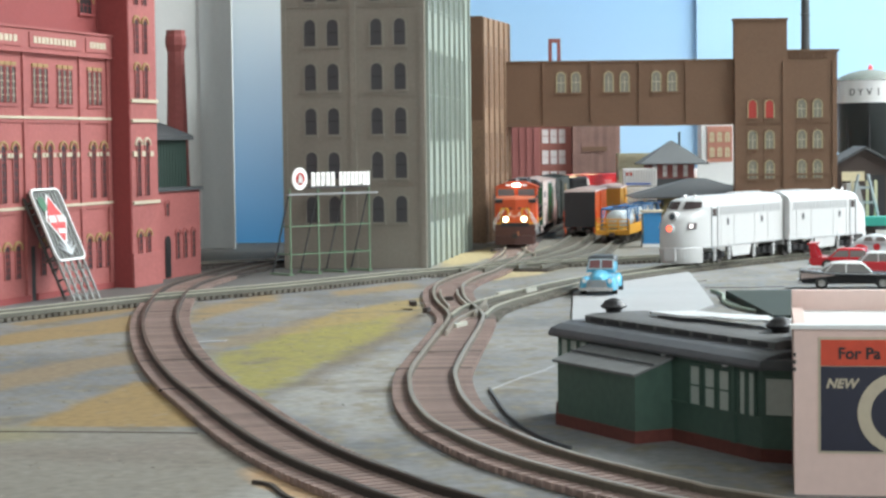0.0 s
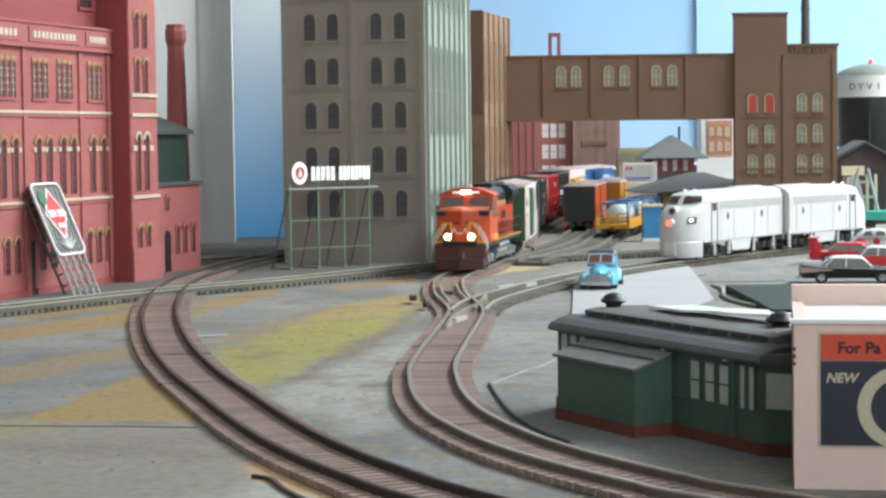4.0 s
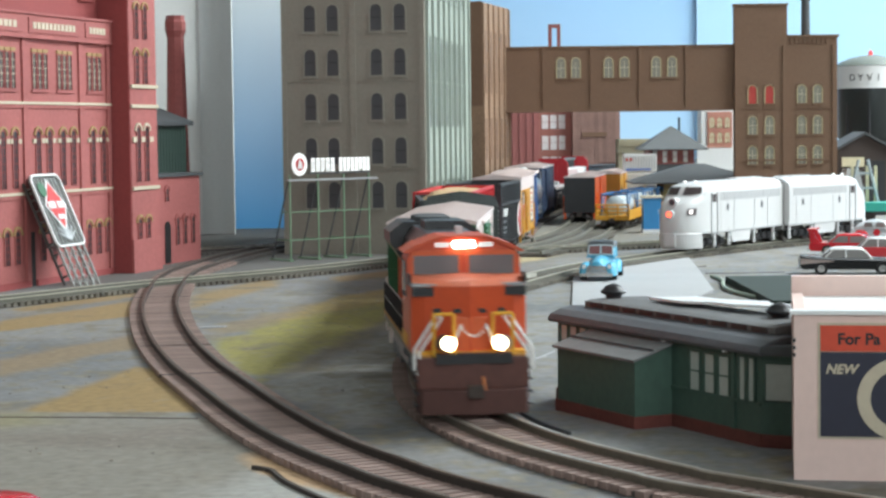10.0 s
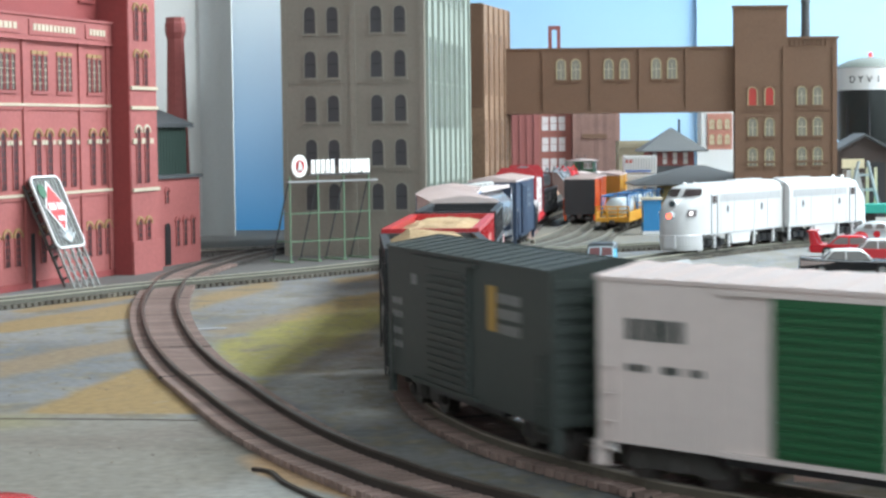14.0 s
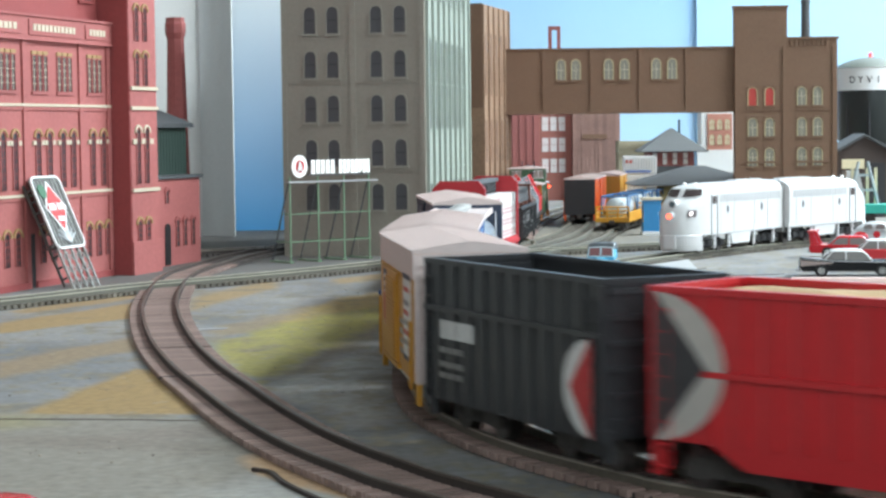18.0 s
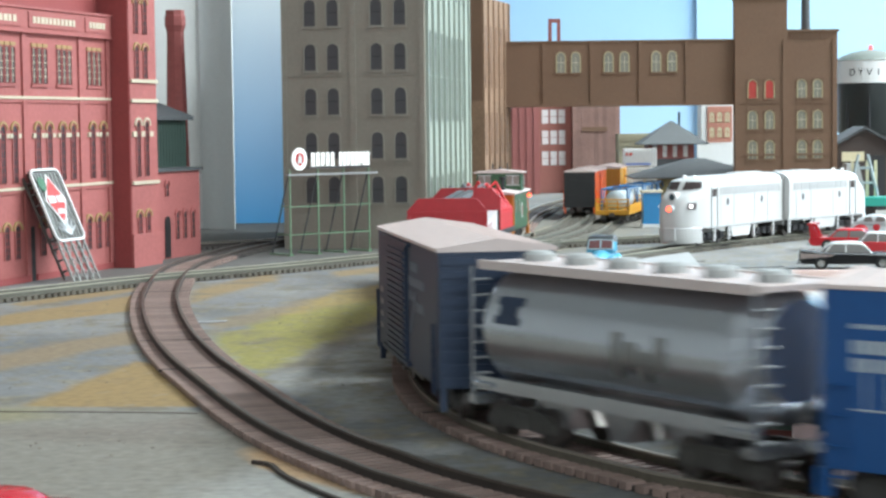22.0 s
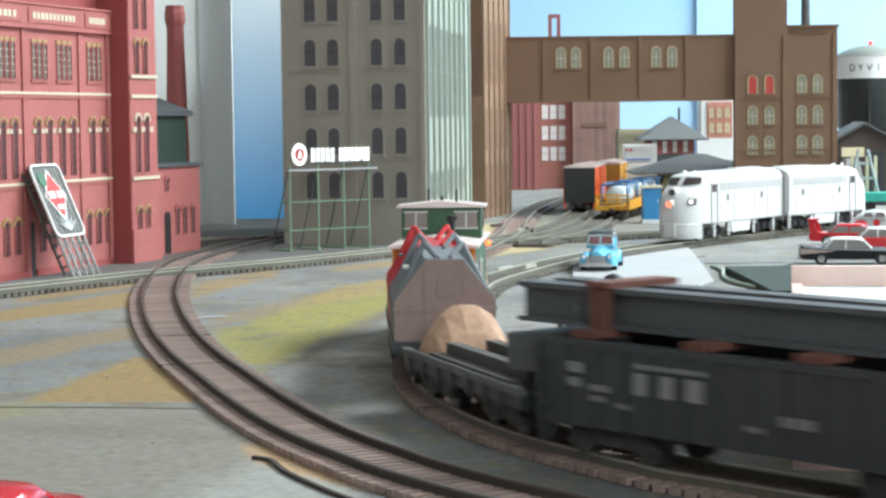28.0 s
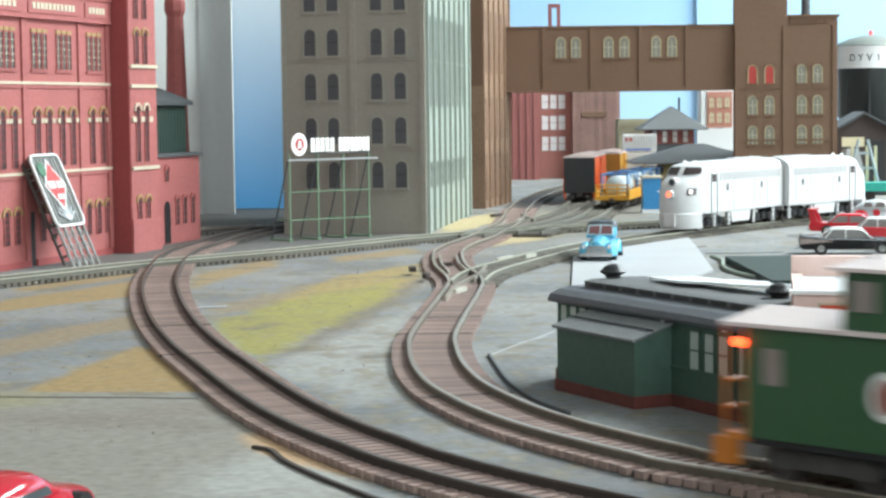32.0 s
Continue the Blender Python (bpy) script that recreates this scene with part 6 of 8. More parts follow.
def blue_boxcar(L):
    def marks(ob, l, w, m):
        # two joined block letters as plain shapes
        x, z = l * 0.28, 23
        bm = bmesh.new()
        for q in (rect(x, x + 4, z, z + 17), rect(x + 4, x + 13, z, z + 3.4), rect(x + 4, x + 28, z + 13.6, z + 17), rect(x + 9.6, x + 13, z + 3.4, z + 9), rect(x + 7, x + 9.6, z + 6, z + 9), rect(x + 19.5, x + 23.5, z, z + 13.6)):
            prism(bm, q, -w - 0.3, -w - 0.02, "y", m)
        part("emblem", bm, M_FADED, ob, "pale block monogram")
        for zz, h, n in ((39.4, 1.0, 7), (34.2, 2.8, 5), (30.4, 2.8, 6), (22.2, 0.4, 1)):
            text_bars(ob, M_FADED, -l + 7, -l + 18, zz, zz + h, w, m, n, int(zz))
        for x in (10, 15.6):
            decal(ob, "lettering", M_FADED, rect(-l + x, -l + x + 0.4, 22.6, 30), w, m)
    return boxcar("royal blue boxcar with a white monogram", L, M_BLUE, M_BLUE, M_SILVER, M_BLUE, (-0.20, -0.04), 0, 17, decals=marks)


def navy_boxcar(L):
    def marks(ob, l, w, m):
        pale = paint("faded_mark", (0.17, 0.2, 0.24), 0.6)
        for zz, a, b, n in ((39, 0.16, 0.4, 6), (34.5, 0.1, 0.6, 9), (30, 0.12, 0.3, 3), (27.5, 0.36, 0.58, 5)):
            text_bars(ob, pale, l * a, l * b, zz, zz + 2.6, w, m, n, int(zz))
        decal(ob, "slash", pale, [(l * 0.12, 20), (l * 0.18, 20), (l * 0.36, 33), (l * 0.32, 33)], w, m)
        for zz in (27, 23, 19, 15):
            text_bars(ob, M_STEEL, -l + 5, -l + 13, zz, zz + 1.7, w, m, 3, zz)
    return boxcar("dark navy double-door boxcar with faded lettering", L, M_NAVY, M_NAVY, M_SILVER, M_NAVY, (-0.26, 0.04), 0, 18, decals=marks)


def gondola(label, L, mat, hz, ribs=12, load=None, marks=None, waist=None, category="gondola", belly=False, half=16.6):
    ob = thing("gondola", label, category)
    l, w = L / 2 - 5, half
    lo = 8.5
    for s in (-1, 1):
        bm = bmesh.new()
        if belly:
            prism(bm, [(-l, 12), (-l + 16, 12), (-l + 26, 7), (l - 26, 7), (l - 16, 12), (l, 12), (l, hz), (-l, hz)], s * w - 0.6, s * w + 0.6, "y")
        else:
            box(bm, -l, l, s * w - 0.6, s * w + 0.6, lo, hz)
        part("side_wall", bm, mat, ob)
        bm = bmesh.new()
        box(bm, s * l - 0.6, s * l + 0.6, -w + 0.6, w - 0.6, lo + 2, hz)
        part("end_wall", bm, mat, ob)
        bm = bmesh.new()
        for i in range(ribs + 1):
            x = -l + 2 * l * i / ribs
            box(bm, x - 0.7, x + 0.7, s * (w + 0.6) - 0.7, s * (w + 0.6) + 0.7, (12 if belly else lo) + 0.5, hz - 0.4)
        part("side_rib", bm, mat, ob)
        bm = bmesh.new()
        for i in range(6):
            z = lo + 5 + i * (hz - lo - 7) / 5
            box(bm, s * l - 1.4, s * l + 1.4, -w + 1, w - 1, z - 0.7, z + 0.7)
        part("end_rib", bm, mat, ob)
        bm = bmesh.new()
        box(bm, -l - 1, l + 1, s * w - 1.4, s * w + 1.4, hz - 0.3, hz + 1.2)
        part("top_chord", bm, mat, ob, bevel=0.3)
        bm = bmesh.new()
        box(bm, s * l - 1.2, s * l + 1.2, -w, w, hz - 0.3, hz + 1.2)
        part("end_chord", bm, mat, ob, bevel=0.3)
        if waist:
            bm = bmesh.new()
            box(bm, -l - 0.8, l + 0.8, s * (w + 0.8) - 0.9, s * (w + 0.8) + 0.9, waist - 0.7, waist + 0.7)
            part("waist_rail", bm, mat, ob)
        ladder(ob, s * (l - 3), -w - 0.6, 6, hz - 4, mat)
        for y in (-w + 1, w - 1):
            bm = bmesh.new()
            box(bm, s * l - 1.4, s * l + 1.4, y - 0.8, y + 0.8, 3.6, lo + 3)
            part("step", bm, mat, ob)
    bm = bmesh.new()
    box(bm, -l + 0.6, l - 0.6, -w + 0.6, w - 0.6, lo + (4 if belly else 0.5), lo + (5 if belly else 1.8))
    box(bm, -l, l, -3, 3, 6.4, lo + 4)
    part("floor_pan", bm, M_BODYBLACK, ob)
    if load:
        bm = bmesh.new()
        nx, ny = 46, 12
        grid = []
        for i in range(nx + 1):
            row = []
            for j in range(ny + 1):
                x, y = -l + 1.2 + (2 * l - 2.4) * i / nx, -w + 1 + (2 * w - 2) * j / ny
                edge = min(1, min(j, ny - j) / 3) * min(1, min(i, nx - i) / 4)
                z = hz - 1.6 + load * edge * (0.55 + 0.5 * noise.noise(Vector((x * 0.035, y * 0.08, L)))) + 0.9 * noise.noise(Vector((x * 0.4, y * 0.4, 3)))
                row.append(bm.verts.new(Vector((x, y, z)) * U))
            grid.append(row)
        for i in range(nx):
            for j in range(ny):
                bm.faces.new((grid[i][j], grid[i + 1][j], grid[i + 1][j + 1], grid[i][j + 1]))
        skirt = [bm.verts.new(Vector((x, y, hz - 12)) * U) for x, y in ((-l + 1.2, -w + 1), (l - 1.2, -w + 1), (l - 1.2, w - 1), (-l + 1.2, w - 1))]
        bm.faces.new(skirt)
        part("load", bm, M_GRAIN, ob, "heaped tan wood chip load", smooth=False)
    running_gear(ob, L)
    if marks:
        two_sided(lambda m: marks(ob, l, w + 1.3, m))
    return ob


def arc_mark(ob, l, w, m, x0, flip, outer, inner, z, r):
    """A half disc with a wedge cut into it, at one end of the side."""
    q = [(x0 + flip * r * 1.15 * math.cos(radians(a)), z + r * math.sin(radians(a))) for a in range(-90, 91, 12)]
    decal(ob, "half_disc", outer, q, w, m, 0.25)
    decal(ob, "wedge", inner, [(x0, z - r), (x0 + flip * r * 0.86, z), (x0, z + r)], w, m, 0.45)


def black_load_car(L):
    def marks(ob, l, w, m):
        for a, b, z, n in ((0.0, 0.5, 29, 6), (0.1, 0.55, 22, 6), (-0.5, -0.2, 19, 4), (-0.46, -0.25, 15, 3)):
            text_bars(ob, M_STEEL, l * a, l * b, z, z + 3.4, w, m, n, int(z))
    return gondola("black wood chip gondola heaped with tan load", L, M_BODYBLACK, 45, 14, 6.0, marks, 33)


def red_load_car(L):
    grey = paint("mark_grey", (0.45, 0.42, 0.38), 0.5)

    def marks(ob, l, w, m):
        arc_mark(ob, l, w, m, -l + 1, 1, grey, M_BODYBLACK, 29, 17)
        worn = paint("worn_pink_lettering", (0.62, 0.22, 0.20), 0.55)
        text_bars(ob, worn, l * 0.20, l * 0.34, 36, 40.5, w, m, 3, 3)
        text_bars(ob, worn, l * 0.40, l * 0.58, 36, 40.5, w, m, 5, 4)
        text_bars(ob, worn, l * 0.24, l * 0.60, 20, 22.0, w, m, 9, 5)
        decal(ob, "plate", M_BODYBLACK, rect(l * 0.12, l * 0.2, 13, 19), w, m)
    return gondola("bright red wood chip gondola with a tan load", L, M_CPRED, 46, 15, 4.0, marks, 28, belly=True)


def black_open_car(L):
    def marks(ob, l, w, m):
        arc_mark(ob, l, w, m, l - 4, -1, M_MARK, M_CPRED, 21, 12)
        text_bars(ob, M_MARK, -l * 0.8, -l * 0.36, 26, 31, w, m, 6, 3)
        for z in (22, 18, 15):
            text_bars(ob, M_STEEL, -l * 0.82, -l * 0.5, z, z + 1.6, w, m, 6, z)
    return gondola("empty black high-side gondola with a red mark", L, M_BODYBLACK, 46.5, 11, None, marks, 34)


def low_gondola(L):
    ob = gondola("low black gondola with a corrugated grey cover", L, M_BODYBLACK, 23.4, 15, None,
                 lambda ob, l, w, m: [text_bars(ob, M_STEEL, l * a, l * b, z, z + 2.2, w, m, n, int(z * 3 + n)) for a, b, z, n in ((-0.8, -0.62, 19, 4), (-0.8, -0.6, 15.4, 4), (-0.5, -0.2, 19, 7), (0.1, 0.25, 14.4, 3))])
    l, w = L / 2 - 5, 16.6
    bm = bmesh.new()
    box(bm, -l - 0.6, l + 0.6, -w - 1.2, w + 1.2, 24.6, 25.6)
    tin = paint("dusty_pink_cover", (0.58, 0.52, 0.51), 0.5, 0.1)
    cover = part("cover", bm, tin, ob, "corrugated dusty cover")
    ridge = shared(("cover_ridge",), lambda bb: box(bb, -1.4, 1.4, -w - 0.6, w + 0.6, 25.6, 26.4), tin)
    for i in range(26):
        piece("cover_ridge", ridge, cover, mm(-l + 2 * l * (i + 0.5) / 26, 0))
    bm = bmesh.new()
    box(bm, -l * 0.9, l, -1.6, 1.6, 26.4, 28.6)
    part("ridge", bm, M_STEEL, ob)
    bm = bmesh.new()
    box(bm, -l * 0.55, -l * 0.35, 2, 12, 26.4, 29.6)
    part("hatch", bm, M_GREYB, ob)
    return ob


def beam_gondola(L):
    ob = gondola("black gondola carrying large dark steel girders", L, M_BODYBLACK, 28.2, 13, None,
                 lambda ob, l, w, m: [text_bars(ob, M_STEEL, l * a, l * b, z, z + h, w, m, n, int(z) + n) for a, b, z, h, n in ((-0.83, -0.74, 21.6, 2.6, 2), (-0.83, -0.75, 18.2, 2.2, 2), (-0.71, -0.6, 17.6, 1.6, 3), (-0.71, -0.62, 15.2, 1.4, 3), (-0.57, -0.49, 14.2, 1.2, 2), (-0.48, -0.39, 18.0, 5.2, 1), (-0.35, -0.26, 18.0, 5.2, 1), (-0.22, -0.11, 18.0, 5.2, 1), (-0.47, -0.1, 24.2, 1.2, 6), (0.22, 0.38, 15.4, 2.4, 3), (0.06, 0.15, 13.2, 1.4, 3))])
    l = L / 2 - 5
    gm = paint("girder_grey", (0.085, 0.085, 0.088), 0.55, 0.2, vary=0.2)
    for y in (-4, 9):
        bm = bmesh.new()
        prism(bm, [(y - 3.5, 31.2), (y + 3.5, 31.2), (y + 3.5, 32.4), (y + 0.8, 32.4), (y + 0.8, 40), (y + 3.5, 40), (y + 3.5, 41.3), (y - 3.5, 41.3), (y - 3.5, 40), (y - 0.8, 40), (y - 0.8, 32.4), (y - 3.5, 32.4)],
              -l - 19, l + 2, "x")
        part("girder", bm, gm, ob)
    rust = paint("rusty_brace", (0.14, 0.05, 0.035), 0.8)
    for x in (-l + 12.5, l - 9):
        bm = bmesh.new()
        box(bm, x - 4, x + 4, -15, 15, 29.5, 31.2)
        box(bm, x - 3, x + 3, -9, -7.6, 31.2, 42.6)
        box(bm, x - 3, x + 3, 12.8, 14.2, 31.2, 42.6)
        box(bm, x - 4, x + 4, -9.6, 14.8, 41.3, 42.8)
        part("brace", bm, rust, ob)
    for x in (-l * 0.22, l * 0.3):
        bm = bmesh.new()
        box(bm, x - 4, x + 4, -15, 15, 29.5, 31.2)
        part("cross_timber", bm, rust, ob, "rusty brown cross timber")
    for i in range(5):
        bm = bmesh.new()
        box(bm, -l + 4, l - 6, -12 + i * 2.2, -10.8 + i * 2.2, 25, 27.6)
        part("steel_bar", bm, M_STEEL, ob)
    bm = bmesh.new()
    box(bm, -l - 17, -l - 1.6, -13, 13, 19.4, 28.6)
    part("overhanging_load", bm, gm, ob, "dark steel block overhanging the end", bevel=0.4)
    return ob


def silver_hopper(L):
    ob = thing("covered_hopper", "silver round-sided covered hopper with black emblem", "hopper car")
    l, w = L / 2 - 8, 16.8
    sil = paint("aluminium_paint", (0.52, 0.54, 0.58), 0.24, 0.9, vary=0.08)
    prof = [(w * math.cos(radians(a)), 29 + 16.5 * math.sin(radians(a))) for a in range(-70, 251, 10)]
    bm = bmesh.new()
    prism(bm, prof, -l + 7, l - 7, "x")
    part("barrel", bm, sil, ob, smooth=True)
    for s in (-1, 1):
        bm = bmesh.new()
        a, b = s * (l - 7), s * (l - 1)
        r0 = [bm.verts.new(Vector((a, y, z)) * U) for y, z in prof]
        r1 = [bm.verts.new(Vector((b, y * 0.62, 31 + (z - 29) * 0.72)) * U) for y, z in prof]
        for i in range(len(prof) - 1):
            bm.faces.new((r0[i], r0[i + 1], r1[i + 1], r1[i]))
        bm.faces.new(r1)
        bm.faces.new((r0[-1], r0[0], r1[0], r1[-1]))
        bmesh.ops.recalc_face_normals(bm, faces=bm.faces[:])
        part("sloped_end", bm, sil, ob)
        for y in (-w + 2, w - 2):
            bm = bmesh.new()
            rod(bm, (s * (l + 1), y, 9), (s * (l + 1), y, 45), 0.5, 6)
            rod(bm, (s * (l + 1), y, 14), (s * (l - 8), y, 14), 0.7, 6)
            part("end_post", bm, sil, ob)
        for i in range(8):
            bm = bmesh.new()
            rod(bm, (s * (l + 1.4), -w + 2, 12 + i * 4.2), (s * (l + 1.4), -w + 8, 12 + i * 4.2), 0.3, 5)
            part("ladder_rung", bm, M_GREYTRUCK, ob)
        bm = bmesh.new()
        box(bm, s * l - 2, s * l + 2, -w + 1, w - 1, 8.5, 11)
        part("end_sill", bm, sil, ob)
    bm = bmesh.new()
    box(bm, -l, l, -13, 13, 45.0, 46.4)
    part("roof_walk", bm, M_SILVER, ob)
    for i in range(6):
        bm = bmesh.new()
        x = -l + 2 * l * (i + 0.5) / 6
        lathe(bm, [(4.2, 46.4), (4.2, 48.2), (3, 49)], 14, Matrix.Translation((x, 0, 0)))
        part("hatch", bm, M_GREYB, ob)
    for s in (-1, 1):
        bm = bmesh.new()
        box(bm, -l, l, s * (w - 3.4) - 1.0, s * (w - 3.4) + 1.0, 12.5, 16)
        part("side_sill", bm, sil, ob, bevel=0.4)
        bm = bmesh.new()
        box(bm, -l, l, s * 13 - 0.6, s * 13 + 0.6, 44.4, 46.8)
        part("walk_edge", bm, M_SILVER, ob)
    for i in (-1, 0, 1):
        bm = bmesh.new()
        prism(bm, [(i * 26 - 11, 16), (i * 26 + 11, 16), (i * 26 + 3, 4.5), (i * 26 - 3, 4.5)], -9, 9, "y")
        part("chute", bm, sil, ob)

    def marks(m):
        def on_barrel(name, mat, x0, x1, z0, z1):
            bm = bmesh.new()
            n = 6
            for k in range(n):
                za, zb = z0 + (z1 - z0) * k / n, z0 + (z1 - z0) * (k + 1) / n
                ya, yb = [-(w + 0.25) * math.sqrt(max(0.0, 1 - ((z - 29) / 16.5) ** 2)) for z in (za, zb)]
                vs = [bm.verts.new((m @ Vector(p)) * U) for p in ((x0, ya, za), (x1, ya, za), (x1, yb, zb), (x0, yb, zb))]
                bm.faces.new(vs)
            part(name, bm, mat, ob)
        on_barrel("emblem", M_NAVY, -l * 0.78, -l * 0.58, 31, 33)
        on_barrel("emblem", M_NAVY, -l * 0.75, -l * 0.61, 33, 36)
        on_barrel("emblem", M_NAVY, -l * 0.78, -l * 0.58, 36, 38)
        for i in range(4):
            on_barrel("emblem", M_STEEL, l * (0.12 + i * 0.1), l * (0.19 + i * 0.1), 22 + i % 2 * 3, 33 - i % 3 * 2)
    two_sided(marks)
    running_gear(ob, L)
    return ob


def centerbeam(L):
    ob = thing("centerbeam_flat", "red centerbeam flat car loaded with wrapped lumber", "flat car")
    l, w = L / 2 - 6, 16.6
    red = paint("deep_red", (0.46, 0.022, 0.03), 0.45, vary=0.12)
    wrap = paint("white_wrap", (0.72, 0.68, 0.67), 0.35, vary=0.06)
    print_red = paint("wrap_print", (0.58, 0.38, 0.38), 0.45)
    bm = bmesh.new()
    box(bm, -l, l, -w, w, 9, 12)
    part("deck", bm, red, ob, bevel=0.4)
    for s in (-1, 1):
        bm = bmesh.new()
        prism(bm, [(-w, 9), (w, 9), (w, 47), (w - 4.5, 52), (-w + 4.5, 52), (-w, 47)], s * l - 1.2, s * l + 1.2, "x")
        bk = part("bulkhead", bm, red, ob)
        bm = bmesh.new()
        for y in (-w + 0.7, -5.5, 5.5, w - 0.7):
            box(bm, s * (l + 1.2) - 0.9, s * (l + 1.2) + 0.9, y - 0.7, y + 0.7, 10, 47)
        for z in (20, 33, 46):
            box(bm, s * (l + 1.2) - 0.8, s * (l + 1.2) + 0.8, -w + 1, w - 1, z - 0.7, z + 0.7)
        part("bulkhead_rib", bm, red, bk)
        for i in range(8):
            bm = bmesh.new()
            rod(bm, (s * (l + 2.2), -w + 1, 12 + i * 4), (s * (l + 2.2), -w + 6, 12 + i * 4), 0.4, 5)
            part("rung", bm, red, bk)
        for y in (-w + 1, w - 1):
            bm = bmesh.new()
            box(bm, s * l - 1.5, s * l + 1.5, y - 0.8, y + 0.8, 3.6, 9)
            part("step", bm, red, ob)
    bm = bmesh.new()
    box(bm, -l, l, -3.6, -0.6, 48.5, 51)
    box(bm, -l, l, 0.6, 3.6, 48.5, 51)
    part("top_beam", bm, M_CHAR, ob)
    n = 19
    for i in range(n + 1):
        x = -l + 2 * l * i / n
        bm = bmesh.new()
        box(bm, x - 0.7, x + 0.7, -2.6, 2.6, 12, 48.5)
        part("centre_post", bm, M_CHAR, ob)
    for s in (-1, 1):
        bm = bmesh.new()
        box(bm, -l, l, s * w - 1, s * w + 1, 7.6, 10)
        part("side_sill", bm, red, ob, bevel=0.3)
    rnd = random.Random(7)
    for s in (-1, 1):
        for r in range(4):
            for c in range(2):
                x0, x1 = -l + 2 + c * (l - 1.5), -l + c * (l - 1.5) + l - 1.5
                z0 = 12.2 + r * 7.3
                bm = bmesh.new()
                box(bm, x0, x1, min(s * 4, s * 15.6), max(s * 4, s * 15.6), z0, z0 + 7.0)
                b = part("lumber_pack", bm, wrap, ob, "white wrapped lumber bundle", bevel=0.4)
                if (r + c) % 4 != 3:
                    bm = bmesh.new()
                    k = 14
                    for i in range(k):
                        a = x0 + 2 + (x1 - x0 - 4) * i / k
                        for z in (z0 + 1.4, z0 + 3.8):
                            box(bm, a, a + (x1 - x0 - 4) / k * rnd.uniform(0.5, 0.9), min(s * 15.6, s * 15.8), max(s * 15.6, s * 15.8), z, z + 1.5)
                    part("wrap_print", bm, print_red, b)
    for s in (-1, 1):
        for x in (-l * 0.9, -l * 0.8, -l * 0.7):
            bm = bmesh.new()
            rod(bm, (x, s * 16.1, 11), (x, s * 16.1, 41.6), 0.25, 5)
            part("strap", bm, M_BLACK, ob)
    running_gear(ob, L)
    return ob


def flat_with_load(L):
    ob = thing("flat_car", "short black flat car with timbers and a tarped load", "flat car")
    l, w = L / 2 - 5, 15.5
    bm = bmesh.new()
    box(bm, -l, l + 6, -w, w, 9, 12.5)
    part("deck", bm, M_BODYBLACK, ob, bevel=0.4)
    for s in (-1, 1):
        bm = bmesh.new()
        box(bm, -l, l + 6, s * (w - 0.4) - 1.1, s * (w - 0.4) + 1.1, 12.5, 14.6)
        part("edge_rail", bm, paint("dusty_edge_rail", (0.13, 0.13, 0.125), 0.7, vary=0.3), ob, bevel=0.3)
    pocket = shared(("stake_pocket",), lambda bb: box(bb, -1, 1, -0.8, 0.8, 8, 14), M_BODYBLACK)
    for s in (-1, 1):
        for i in range(7):
            piece("stake_pocket", pocket, ob, mm(-l + 2 * l * (i + 0.5) / 7, s * w))
    tarp = paint("tan_tarp", (0.55, 0.34, 0.23), 0.8, vary=0.25, coarse=90, bump=0.4)
    bm = bmesh.new()
    loft(bm, [arched(-l + x, w2, 12.4, z, 7, 2.0) for x, w2, z in ((0.5, 11.2, 14.6), (3, 12.2, 20), (8.5, 12.0, 27.6), (15.5, 11.8, 28.0), (21.5, 11.8, 20), (24.5, 11.2, 14.4))])
    load = part("tarped_load", bm, tarp, ob, "creased tan tarpaulin load")
    for a0 in (38, 66, 98, 128):
        bm = bmesh.new()
        c, k = math.cos(radians(a0)), math.sin(radians(a0))
        rod(bm, (-l + 22.2, 9 * c, 13), (-l + 16, 11.5 * c, 13 + 13 * k), 0.8, 6, 0.3)
        part("tarp_fold", bm, tarp, load)
    grey = paint("weathered_timber", (0.085, 0.078, 0.072), 0.85, vary=0.3)
    for i, y in enumerate((-13, -8.5, -4, 4, 9, 13)):
        bm = bmesh.new()
        a = -l + 23 + (i * 7) % 5
        box(bm, a, l - 2, y - 1.8, y + 1.8, 12.5, 15.4 + (i % 2) * 3)
        part("timber", bm, grey, ob, bevel=0.3)
    running_gear(ob, L)
    return ob


